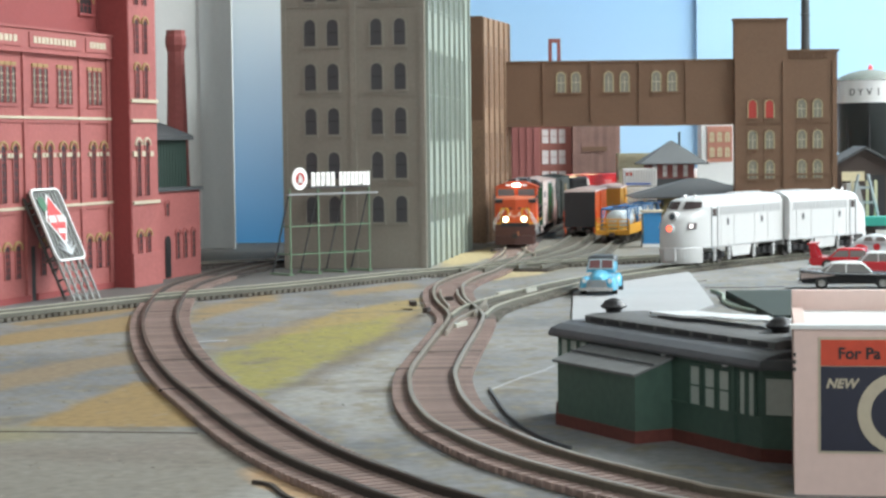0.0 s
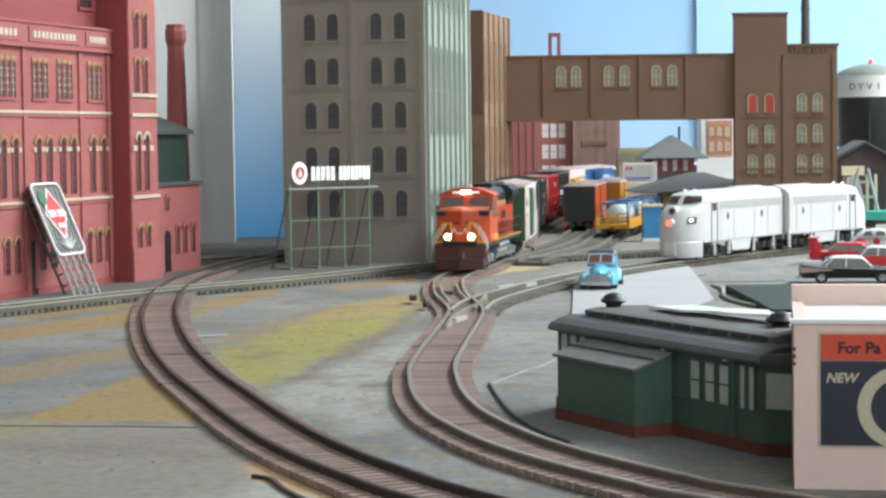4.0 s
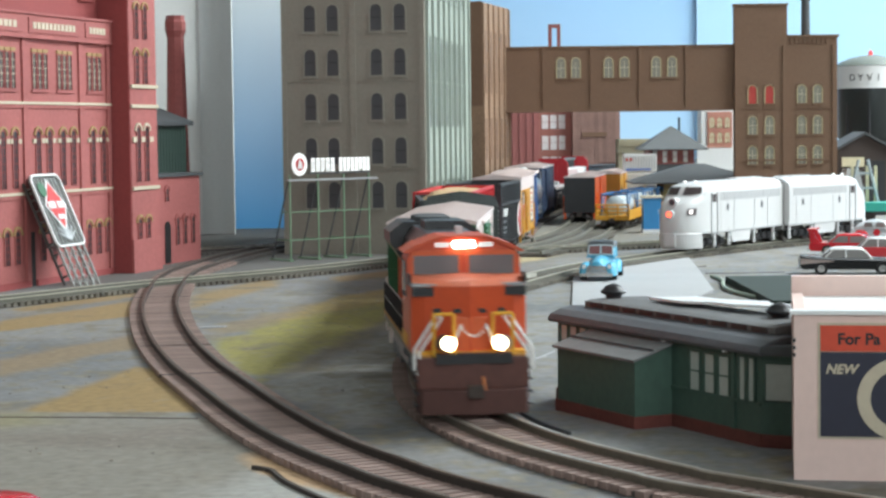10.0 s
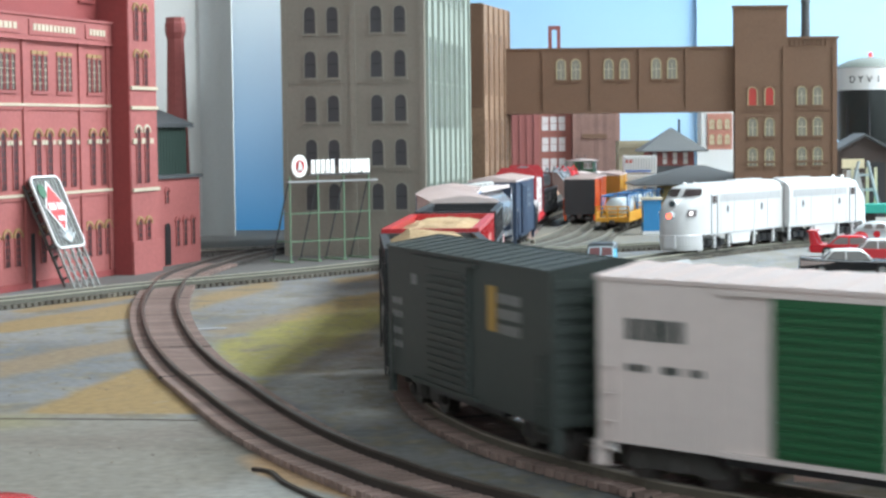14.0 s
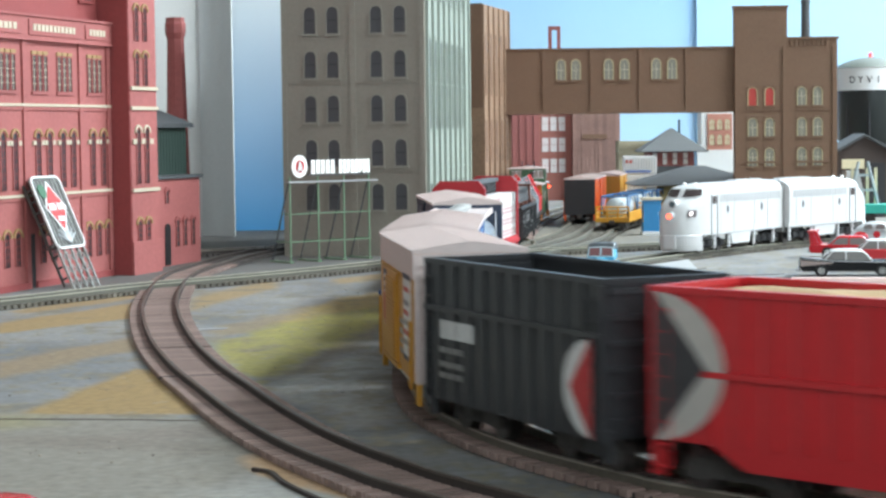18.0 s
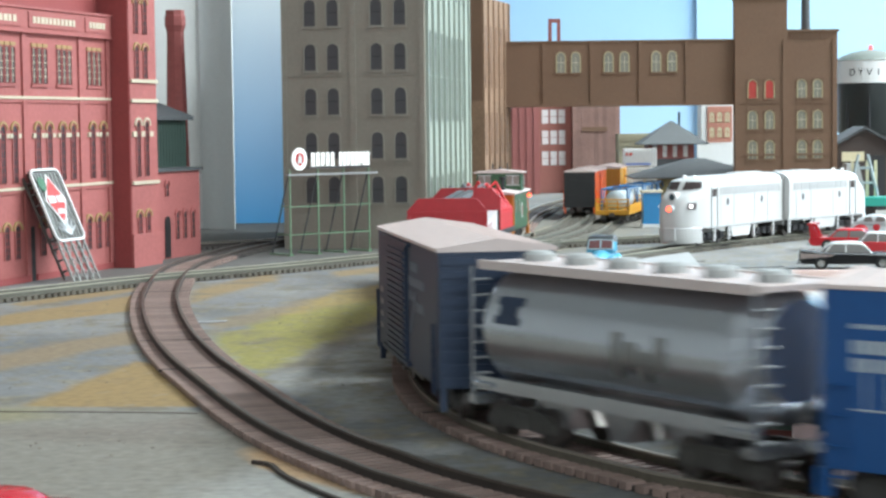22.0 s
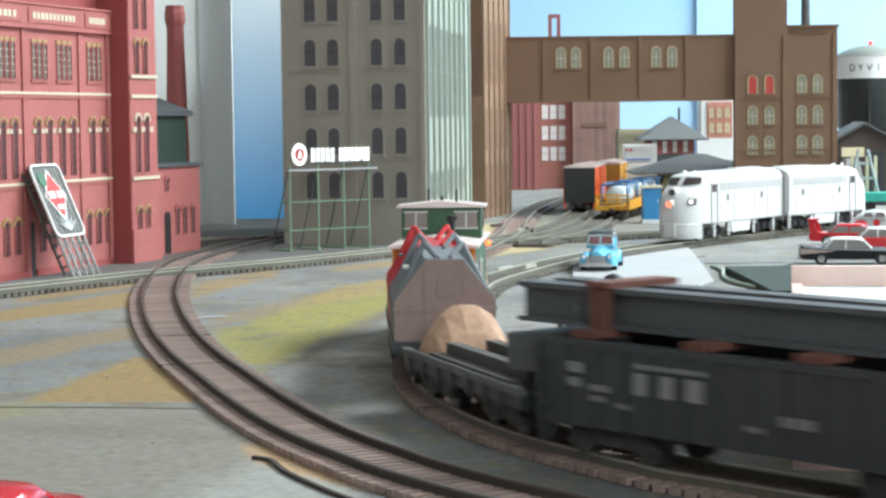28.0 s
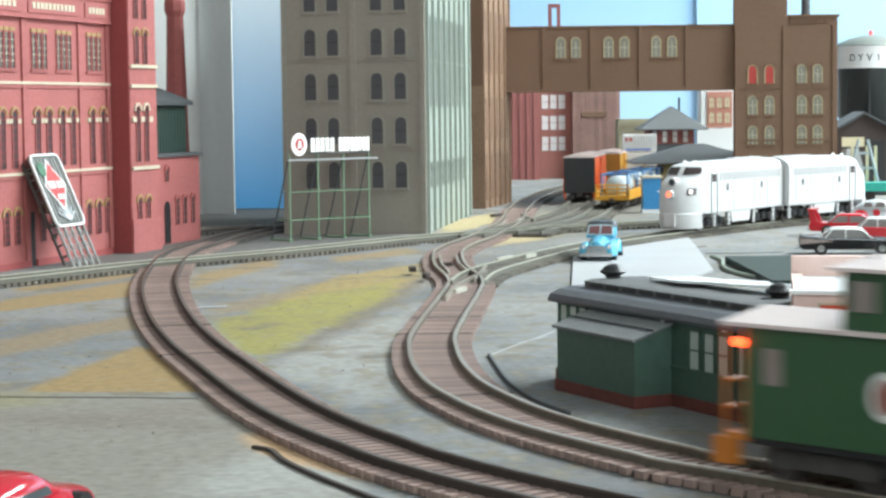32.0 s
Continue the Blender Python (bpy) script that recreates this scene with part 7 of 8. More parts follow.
def coil_car(L):
    ob = thing("coil_car", "coil car with red and grey peaked hoods", "coil car")
    l, w = L / 2 - 6, 16.0
    grey = paint("hood_grey", (0.17, 0.185, 0.20), 0.5, vary=0.12)
    pinkgrey = paint("hood_end_grey", (0.27, 0.185, 0.165), 0.6, vary=0.12)
    hood = [(-w, 13.6), (w, 13.6), (w, 26.5), (6, 39.5), (-6, 39.5), (-w, 26.5)]
    for a, b, mat, nm in ((-l + 4, 1.0 - 6, M_CPRED, "red_hood"), (-5, l - 4, grey, "grey_hood")):
        bm = bmesh.new()
        prism(bm, hood, a, b, "x")
        h = part(nm, bm, mat, ob, bevel=0.4)
        bm = bmesh.new()
        box(bm, a, b, -w - 0.5, w + 0.5, 23.6, 24.4)
        for i in range(5):
            x = a + (b - a) * (i + 0.5) / 5
            for s in (-1, 1):
                prism(bm, [(s * w, 26.5), (s * (w + 0.5), 26.5), (s * 6.4, 40.1), (s * 6, 39.5)], x - 0.4, x + 0.4, "x")
        part("hood_rib", bm, mat, h)
        for x in (a + 8, b - 8):
            for s in (-1, 1):
                bm = bmesh.new()
                rod(bm, (x, s * 13, 30), (x, s * 6, 44), 0.9, 6)
                rod(bm, (x, s * 6, 44), (x + 6, s * 2, 39.6), 0.9, 6)
                rod(bm, (x, s * 13, 30), (x - 4, s * 14, 28), 0.6, 6)
                part("lifting_bracket", bm, mat, h)
        for s in (-1, 1):
            bm = bmesh.new()
            prism(bm, [((a + b) / 2 - 3, s * 10.2 + 0), ((a + b) / 2 + 3, s * 10.2)] + [((a + b) / 2 + 4, s * 12.2), ((a + b) / 2 - 2, s * 12.2)], 34.6, 35.4, "z")
            part("emblem", bm, M_MARK if mat is grey else M_CHAR, h)
    bm = bmesh.new()
    prism(bm, [(-w + 0.2, 13.8), (w - 0.2, 13.8), (w - 0.2, 26.4), (5.8, 39.3), (-5.8, 39.3), (-w + 0.2, 26.4)], l - 4, l - 3.4, "x")
    part("hood_end", bm, pinkgrey, ob)
    bm = bmesh.new()
    for y in (-6, 6):
        box(bm, l - 3.4, l - 2.8, y - 0.4, y + 0.4, 14, 39)
    box(bm, l - 3.4, l - 2.8, -w, w, 23, 24)
    box(bm, l - 3.4, l - 2.6, -2.4, 2.4, 28, 33)
    part("end_stiffener", bm, pinkgrey, ob)
    bm = bmesh.new()
    box(bm, -l, l, -w - 0.6, w + 0.6, 10.5, 14)
    part("deck", bm, M_BODYBLACK, ob, bevel=0.4)
    for s in (-1, 1):
        bm = bmesh.new()
        prism(bm, [(-l, 11.5), (l, 11.5), (l, 10.4), (l - 34, 10.4), (l - 40, 5), (-l + 40, 5), (-l + 34, 10.4), (-l, 10.4)], s * (w - 1) - 0.6, s * (w - 1) + 0.6, "y")
        part("side_sill", bm, M_BODYBLACK, ob)
        post = shared(("coil_side_post",), lambda bb: box(bb, -1, 1, -0.6, 0.6, 5, 13.4), M_BODYBLACK)
        for i in range(9):
            piece("side_post", post, ob, mm(-l + 36 + i * (2 * l - 72) / 8, s * (w - 0.2)))
    running_gear(ob, L)
    return ob


def caboose(L):
    ob = thing("caboose", "dark green bay caboose with orange end platforms", "caboose")
    g = paint("caboose_green", (0.030, 0.088, 0.036), 0.5, vary=0.12)
    o = paint("caboose_orange", (0.52, 0.17, 0.02), 0.5, vary=0.12)
    red = glow("red_marker", (1.0, 0.08, 0.02), 6.0)
    lampwin = paint("dusty_window", (0.24, 0.20, 0.18), 0.3)
    l, w, e = L / 2 - 6.5, 15.6, 6.0
    bm = bmesh.new()
    box(bm, -l, l, -w, w, 10, 34.5)
    part("body", bm, g, ob, bevel=0.3)
    bm = bmesh.new()
    prism(bm, [(-w - 1.4, 34.5), (w + 1.4, 34.5), (w + 1.4, 35.4), (0, 37.8), (-w - 1.4, 35.4)], -l - e, l + e, "x")
    part("roof", bm, M_SILVER, ob)
    cu = new("cupola", mesh_of("cupola", (lambda b: (box(b, -15, 2, -w - 0.2, w + 0.2, 34, 48), b)[1])(bmesh.new()), g, 0.3))
    cu.parent = ob
    bm = bmesh.new()
    prism(bm, [(-w - 2, 48), (w + 2, 48), (w + 2, 48.8), (0, 50.6), (-w - 2, 48.8)], -17, 4, "x")
    part("cupola_roof", bm, M_SILVER, cu)
    for s in (-1, 1):
        for x in (-9.5,):
            bm = bmesh.new()
            box(bm, x - 3, x + 3, min(s * (w + 0.5), s * (w + 1.0)), max(s * (w + 0.5), s * (w + 1.0)), 39.6, 46)
            part("cupola_window", bm, lampwin, cu)
        for y in (-10, 10):
            bm = bmesh.new()
            x = 2 if s > 0 else -15
            box(bm, min(x, x + s * 0.5), max(x, x + s * 0.5), y - 4.4, y + 4.4, 40, 46)
            part("cupola_window", bm, lampwin, cu)
            bm = bmesh.new()
            x2 = x + s * 0.5
            bm.free()
            for q in ((y - 4.8, y + 4.8, 39.4, 40), (y - 4.8, y + 4.8, 46, 46.6), (y - 0.3, y + 0.3, 40, 46)):
                bm = bmesh.new()
                box(bm, min(x2, x2 + s * 0.3), max(x2, x2 + s * 0.3), q[0], q[1], q[2], q[3])
                part("window_bar", bm, M_STEPS, cu)
        bm = bmesh.new()
        box(bm, s * l - 0.5, s * l + 0.5, -w, w, 10, 34.5)
        part("end_wall", bm, o, ob, "orange end wall")
        bm = bmesh.new()
        box(bm, min(s * l, s * (l + e)), max(s * l, s * (l + e)), -w, w, 9, 10.6)
        part("platform", bm, o, ob, bevel=0.3)
        bm = bmesh.new()
        xe = s * (l + e)
        for y in (-w + 0.6, -6, 6, w - 0.6):
            rod(bm, (xe, y, 10), (xe, y, 22 if abs(y) < 8 else 34.5), 0.4, 6)
        for z in (16, 22):
            rod(bm, (xe, -w, z), (xe, w, z), 0.5, 6)
        part("railing", bm, o, ob, "orange end railing")
        for y in (-w + 1, w - 1):
            bm = bmesh.new()
            box(bm, xe - 3, xe + 3, y - 1.2, y + 1.2, 3.4, 9.4)
            part("steps", bm, o, ob)
        bm = bmesh.new()
        box(bm, min(s * l, s * (l + 0.9)), max(s * l, s * (l + 0.9)), -4.6, 4.6, 11, 32)
        part("door", bm, o, ob, "orange end door")
        bm = bmesh.new()
        box(bm, min(s * (l + 0.9), s * (l + 1.2)), max(s * (l + 0.9), s * (l + 1.2)), -2.6, 2.6, 22, 30)
        part("door_window", bm, M_DARKWIN, ob)
        for x in (-l * 0.82, l * 0.36, l * 0.84):
            bm = bmesh.new()
            box(bm, x - 2.4, x + 2.4, min(s * w, s * (w + 0.4)), max(s * w, s * (w + 0.4)), 22, 30)
            part("side_window", bm, lampwin, ob)
        bm = bmesh.new()
        disc(bm, -4, 22, 4.4, 5.4, s * w - (0.25 if s < 0 else -0.02), s * w + (0.25 if s > 0 else -0.02))
        part("emblem", bm, M_MARK, ob, "round white emblem")
        bm = bmesh.new()
        disc(bm, -4, 22, 3.0, 3.8, s * w - (0.4 if s < 0 else -0.26), s * w + (0.4 if s > 0 else -0.26))
        part("emblem_centre", bm, paint("emblem_rust", (0.3, 0.12, 0.09), 0.5), ob)
        bm = bmesh.new()
        lathe(bm, [(0.8, -1), (1.3, 0), (0.8, 1)], 10, Matrix.Translation((-l - 1, s * (w + 1), 31)))
        part("marker_lamp", bm, red, ob, "glowing red marker lamp")
    bm = bmesh.new()
    rod(bm, (l - 14, 6, 36), (l - 14, 6, 44), 1.2, 8)
    rod(bm, (l - 14, 6, 44), (l - 14, 6, 46), 2.2, 8)
    part("smoke_jack", bm, M_BLACK, ob)
    bm = bmesh.new()
    box(bm, -10, -4, -0.5, 0.5, 50, 52.4)
    rod(bm, (-14, -6, 49), (-14, -6, 55), 0.5, 5)
    rod(bm, (-2, 6, 49), (-2, 6, 55), 0.5, 5)
    part("roof_fitting", bm, M_BLACK, cu)
    bm = bmesh.new()
    box(bm, -l, l, -w + 1, w - 1, 8.4, 10)
    box(bm, -7, 7, -w + 2.5, w - 2.5, 4.4, 8.4)
    part("underframe", bm, M_BLACK, ob)
    running_gear(ob, L)
    return ob


def six_wheel_truck(parent, x, mat):
    def frame_mesh(bm):
        for s in (-1, 1):
            y = s * 11
            prism(bm, [(-21, 5), (-19, 8.6), (-7, 9.4), (7, 9.4), (19, 8.6), (21, 5), (17, 3.6), (10, 5), (4, 3.8), (-4, 3.8), (-10, 5), (-17, 3.6)], y - 0.9, y + 0.9, "y")
            for a in (-15, 0, 15):
                rod(bm, (a, y - 0.5, 5.2), (a, y + s * 1.8, 5.2), 2.3, 12)
            for a in (-8, 8):
                rod(bm, (a, y + s * 1.2, 4.0), (a, y + s * 1.2, 9), 1.4, 8)
                rod(bm, (a - 4, y + s * 1.6, 8), (a + 4, y + s * 1.6, 8), 1.0, 8)
        box(bm, -17, 17, -9, 9, 5, 8)
    tr = piece("truck", shared(("truck6", mat.name), frame_mesh, mat), parent, mm(x, 0))
    for a in (-15, 0, 15):
        piece("wheelset", shared(("wheelset",), wheelset_mesh, M_WHEEL), tr, mm(a, 0, 5.2))


def locomotive(L):
    ob = thing("diesel_locomotive", "orange and black diesel locomotive with lit headlights", "locomotive")
    l = L / 2 - 5
    org = M_ORANGE
    org2 = paint("shaded_orange_panel", (0.60, 0.10, 0.02), 0.45, vary=0.08)
    blk = paint("satin_black", (0.014, 0.014, 0.016), 0.35, vary=0.2)
    yel = paint("safety_yellow", (0.70, 0.36, 0.02), 0.5)
    dull_yel = paint("grimy_yellow_stripe", (0.42, 0.19, 0.03), 0.55, vary=0.35, coarse=60)
    lamp = glow("headlight_glow", (1.0, 0.74, 0.42), 16.0)
    lamp2 = glow("cab_light_glow", (1.0, 0.93, 0.88), 12.0)
    hand = paint("white_handrail", (0.75, 0.74, 0.72), 0.45)
    dim = glassy("cab_glass", (0.17, 0.16, 0.165), 0.2, spec=0.4)
    # frame and tank
    bm = bmesh.new()
    box(bm, -l, l - 2, -15.5, 15.5, 14.5, 17.5)
    part("walkway", bm, blk, ob, bevel=0.3)
    bm = bmesh.new()
    box(bm, -l + 1, l - 3, -15.8, 15.8, 16.8, 17.9)
    part("sill_stripe", bm, dull_yel, ob)
    bm = bmesh.new()
    box(bm, -l + 4, l - 6, -8, 8, 9, 14.5)
    part("underframe", bm, blk, ob)
    bm = bmesh.new()
    prism(bm, [(-13.5, 12.5), (13.5, 12.5), (14.5, 9), (12, 4), (-12, 4), (-14.5, 9)], -24, 16, "x")
    part("fuel_tank", bm, M_GREYTRUCK, ob, bevel=0.8)
    for s in (-1, 1):
        bm = bmesh.new()
        rod(bm, (-24, s * 14, 13), (18, s * 14, 13), 1.9, 12)
        part("air_reservoir", bm, M_GREYTRUCK, ob)
    for x in (-l + 27, l - 36):
        six_wheel_truck(ob, x, M_GREYTRUCK)
    # long hood
    h0, h1 = -l + 3, l - 46
    bm = bmesh.new()
    box(bm, h0, h1, -10.5, 10.5, 17.5, 41)
    part("hood", bm, org, ob, bevel=0.4)
    bm = bmesh.new()
    prism(bm, [(-10.7, 41), (10.7, 41), (10.7, 46), (7.5, 50), (-7.5, 50), (-10.7, 46)], h0, h1, "x")
    part("hood_top", bm, blk, ob, bevel=0.4)
    bm = bmesh.new()
    prism(bm, [(-11, 37.5), (11, 37.5), (15.6, 44), (15.6, 47.5), (11, 51), (-11, 51), (-15.6, 47.5), (-15.6, 44)], h0 + 2, h0 + 34, "x")
    part("radiator", bm, blk, ob, "black flared radiator section")
    bm = bmesh.new()
    box(bm, h0 + 36, h1, -10.9, 10.9, 38.6, 41)
    part("hood_stripe", bm, dull_yel, ob)
    bm = bmesh.new()
    for i in range(15):
        x = h0 + 6 + i * (h1 - h0 - 12) / 14
        for s in (-1, 1):
            box(bm, x - 0.25, x + 0.25, s * 10.5 - 0.35, s * 10.5 + 0.35, 18, 37)
    part("hood_door_edge", bm, org2, ob)
    for s in (-1, 1):
        bm = bmesh.new()
        box(bm, h1 - 42, h1 - 26, s * 10.5 - 0.5, s * 10.5 + 0.5, 26, 35)
        part("louvre_panel", bm, paint("grimy_louvre", (0.16, 0.035, 0.02), 0.6, vary=0.3), ob)
        bm = bmesh.new()
        n = 7
        for i in range(n):
            a = h0 + 36 + i * 2.6
            box(bm, a, a + 2, s * 10.5 - 0.45, s * 10.5 + 0.45, 29, 34)
        part("lettering", bm, blk, ob)
    for x in (h0 + 10, h0 + 25):
        bm = bmesh.new()
        lathe(bm, [(6.4, 51), (6.4, 52.4), (5, 52.8)], 20, Matrix.Translation((x, 0, 0)))
        part("roof_fan", bm, M_CHAR, ob)
    bm = bmesh.new()
    box(bm, h0 + 46, h0 + 66, -6, 6, 50, 52.6)
    part("exhaust_housing", bm, blk, ob, bevel=0.6)
    bm = bmesh.new()
    box(bm, h1 - 18, h1 - 3, -13, 13, 38, 48)
    part("inverter_cabinet", bm, org2, ob, bevel=0.5)
    # cab
    c0, c1 = h1, l - 26
    cab_prof = [(-17, 17.5), (17, 17.5), (17, 44.4), (15, 47.6), (7, 50.4), (-7, 50.4), (-15, 47.6), (-17, 44.4)]
    bm = bmesh.new()
    prism(bm, cab_prof, c0, c1, "x")
    cab = part("cab", bm, org, ob, bevel=0.4)
    bm = bmesh.new()
    prism(bm, [(-18.2, 46.4), (-15, 48.4), (-7, 51.2), (7, 51.2), (15, 48.4), (18.2, 46.4), (17, 46.2), (7, 50.5), (-7, 50.5), (-17, 46.2)], c0 - 1, c1 + 1.4, "x")
    part("cab_roof", bm, org, cab)
    for s in (-1, 1):
        bm = bmesh.new()
        box(bm, c1 - 0.2, c1 + 0.5, min(s * 1.6, s * 15), max(s * 1.6, s * 15), 39.8, 46)
        part("windscreen", bm, dim, cab)
        bm = bmesh.new()
        ring(bm, oblong(13.4, 6), oblong(15, 7.4), 0, 0.6)
        ob2 = part("windscreen_frame", bm, org2, cab)
        ob2.matrix_basis = mm(c1 + 0.6, s * 8.3, 39.4, 90)
        bm = bmesh.new()
        box(bm, c0 + 6, c0 + 16, s * 17 - 0.4, s * 17 + 0.4, 34.4, 43.6)
        part("side_window", bm, dim, cab)
        bm = bmesh.new()
        box(bm, c0 + 4.6, c0 + 17.4, s * 17.2 - 0.3, s * 17.2 + 0.3, 33, 34.4)
        part("armrest", bm, M_CHAR, cab)
        bm = bmesh.new()
        box(bm, c0 + 1, c1 - 1, s * 17 - 0.25, s * 17 + 0.25, 18.5, 22)
        part("cab_stripe", bm, yel, cab)
    # nose with a raked top and a chamfered front
    n0, n1 = c1, l - 8
    bm = bmesh.new()
    prism(bm, [(n0, -17), (n1 - 6, -17), (n1 - 3.4, -13), (n1 + 0.6, 0), (n1 - 3.4, 13), (n1 - 6, 17), (n0, 17)], 17.5, 37.4, "z")
    nose = part("nose", bm, org, ob, bevel=0.6)
    bm = bmesh.new()
    for s in (-1, 1):
        v = [Vector(p) * U for p in ((n0, s * 17, 37.4), (n1 - 6, s * 17, 37.4), (n1 - 3.4, s * 13, 37.4), (n1 + 0.6, 0, 37.4), (n0, 0, 37.4), (n0, s * 17, 39.6), (n0, 0, 40.2), (n1 - 7, s * 12, 38.6), (n1 - 3, 0, 39.0))]
        q = [bm.verts.new(p) for p in v]
        for f in ((0, 1, 5), (1, 2, 7), (1, 7, 5), (5, 7, 8, 6), (2, 3, 8, 7)):
            bm.faces.new([q[i] for i in f])
    part("nose_top", bm, paint("dusty_nose_top", (0.52, 0.13, 0.06), 0.5), nose)
    for s in (-1, 1):
        bm = bmesh.new()
        prism(bm, [(n0 + 2, 37.2), (n1 - 6, 37.2), (n1 - 8, 40.6), (n0 + 4, 40.6)], s * 17.0 - 0.4, s * 17.0 + 0.4, "y")
        part("nose_flash", bm, blk, nose)
        bm = bmesh.new()
        box(bm, n1 - 9, n1 - 2.6, min(s * 9.6, s * 16.6), max(s * 9.6, s * 16.6), 34.4, 37.0)
        part("number_board", bm, blk, nose)
        bm = bmesh.new()
        box(bm, n1 - 9, n1 - 2.9, min(s * 9.6, s * 17.0), max(s * 9.6, s * 17.0), 37.2, 38.0)
        part("board_cover", bm, M_STEEL, nose)
    bm = bmesh.new()
    for i in range(4):
        a = -11 + i * 5.8
        prism(bm, [(a, 29.6), (a + 4.2, 29.6), (a + 3.8, 30.9), (a + 0.4, 30.9)], n1 - 3, n1 - abs(a + 2.2) * 0.31 + 0.75, "x")
    part("nose_lettering", bm, blk, nose)
    bm = bmesh.new()
    prism(bm, [(-5, 18.4), (5, 18.4), (5, 28.5), (-5, 28.5)], n1 - 2, n1 + 0.5, "x")
    part("nose_door", bm, org2, nose, bevel=0.2)
    bm = bmesh.new()
    box(bm, n0 - 2, n1 + 2, -15.8, 15.8, 17.6, 18.6)
    part("front_sill", bm, yel, nose)
    # pilot and plough
    bm = bmesh.new()
    prism(bm, [(l - 8, -16.5), (l - 1, -16), (l + 1, 0), (l - 1, 16), (l - 8, 16.5)], 8.5, 17.4, "z")
    part("pilot", bm, paint("oily_brown_pilot", (0.085, 0.028, 0.02), 0.55, vary=0.3), ob, bevel=0.4)
    bm = bmesh.new()
    prism(bm, [(l - 5, -16.5), (l + 1, -15), (l + 4, 0), (l + 1, 15), (l - 5, 16.5)], 1.4, 8.5, "z")
    part("snow_plough", bm, paint("plough_rust_black", (0.075, 0.028, 0.022), 0.7), ob, bevel=0.4)
    bm = bmesh.new()
    box(bm, l - 3, l + 1.2, -11, 11, 15.8, 18.8)
    part("anticlimber", bm, blk, ob, bevel=0.4)
    coupler(ob, l - 3, 1)
    coupler(ob, -l + 3, -1)
    bm = bmesh.new()
    rod(bm, (l + 1.4, 2.5, 12), (l + 3, 3, 7), 0.4, 6)
    rod(bm, (l + 3, 3, 7), (l + 2.2, 1.5, 2.4), 0.4, 6)
    part("air_hose", bm, paint("orange_hose", (0.6, 0.2, 0.06), 0.5), ob)
    for s in (-1, 1):
        bm = bmesh.new()
        rod(bm, (l - 2, s * 8.4, 21.8), (l + 1.2, s * 8.4, 21.8), 2.4, 16)
        hs = part("ditch_light", bm, blk if s < 0 else M_CHROME, ob)
        bm = bmesh.new()
        lathe(bm, [(0.2, 0), (1.6, 0.1), (2.1, 0.5), (1.2, 1.1), (0.1, 1.3)][::1], 16, Matrix.Translation((l + 1.0, s * 7.4, 21.8)) @ Matrix.Rotation(math.pi / 2, 4, "Y"))
        part("lens", bm, lamp, hs, "glowing headlight lens", smooth=True)
        bm = bmesh.new()
        for a, b in (((l - 1.5, s * 9, 29), (l - 1.5, s * 15.6, 19)), ((l - 1.5, s * 10.4, 30), (l - 1.5, s * 17, 20)), ((l - 1.5, s * 17, 20), (l - 1.5, s * 17, 14)), ((l - 1.5, s * 15.6, 19), (l - 1.5, s * 15.6, 13)),
                     ((l - 1.5, s * 9, 29), (l - 1.5, s * 10.4, 30)), ((l - 2, s * 10, 13), (l - 2, s * 16.5, 13))):
            rod(bm, a, b, 0.42, 6)
        part("front_handrail", bm, hand, ob, "white front handrail")
        bm = bmesh.new()
        for z in (3.4, 7, 10.6, 14):
            box(bm, l - 9, l - 2, min(s * 13.4, s * 17), max(s * 13.4, s * 17), z, z + 0.6)
        part("front_steps", bm, blk, ob)
        bm = bmesh.new()
        n = 15
        for i in range(n):
            x = -l + 6 + i * (c0 + l - 10) / (n - 1)
            rod(bm, (x, s * 15.6, 17.5), (x, s * 15.6, 28.5), 0.3, 5)
        for z in (23, 28.5):
            rod(bm, (-l + 6, s * 15.6, z), (c0 - 4, s * 15.6, z), 0.32, 5)
        part("side_handrail", bm, blk, ob)
    bm = bmesh.new()
    for k in (-1, 1):
        rod(bm, (l + 0.4, k * 3.5, 27.2), (l + 0.4, k * 6.5, 20), 0.35, 6)
    for i in range(9):
        a = -3.4 + i * 0.85
        bmesh.ops.create_icosphere(bm, subdivisions=1, radius=0.45 * U, matrix=Matrix.Translation(Vector((l + 0.6, a, 26 - 2.2 * (1 - (a / 3.4) ** 2))) * U))
    part("safety_chain", bm, hand, ob)
    for s in (-1, 1):
        bm = bmesh.new()
        for a, b in (((l - 1, s * 11.4, 18), (l - 1, s * 11.4, 30)), ((l - 1, s * 5.6, 18), (l - 1, s * 5.6, 30)), ((l - 1, s * 5.6, 30), (l - 1, s * 11.4, 30))):
            rod(bm, a, b, 0.5, 6)
        part("step_frame", bm, yel, ob, "yellow front step frame")
    for y in (-2.2, 0, 2.2):
        bm = bmesh.new()
        rod(bm, (c1 + 0.6, y, 48.6), (c1 + 1.8, y, 48.6), 1.2, 14)
        part("cab_headlight", bm, lamp2, cab, "glowing cab headlight")
    for s in (-1, 1):
        bm = bmesh.new()
        box(bm, c1 + 0.6, c1 + 1.4, min(s * 4.5, s * 8.6), max(s * 4.5, s * 8.6), 47.9, 49.2)
        part("number_light", bm, M_SIGNWHITE, cab)
    bm = bmesh.new()
    box(bm, c0 + 4, c0 + 8, -1, 1, 51, 53.4)
    part("horn", bm, M_STEPS, cab)
    return ob


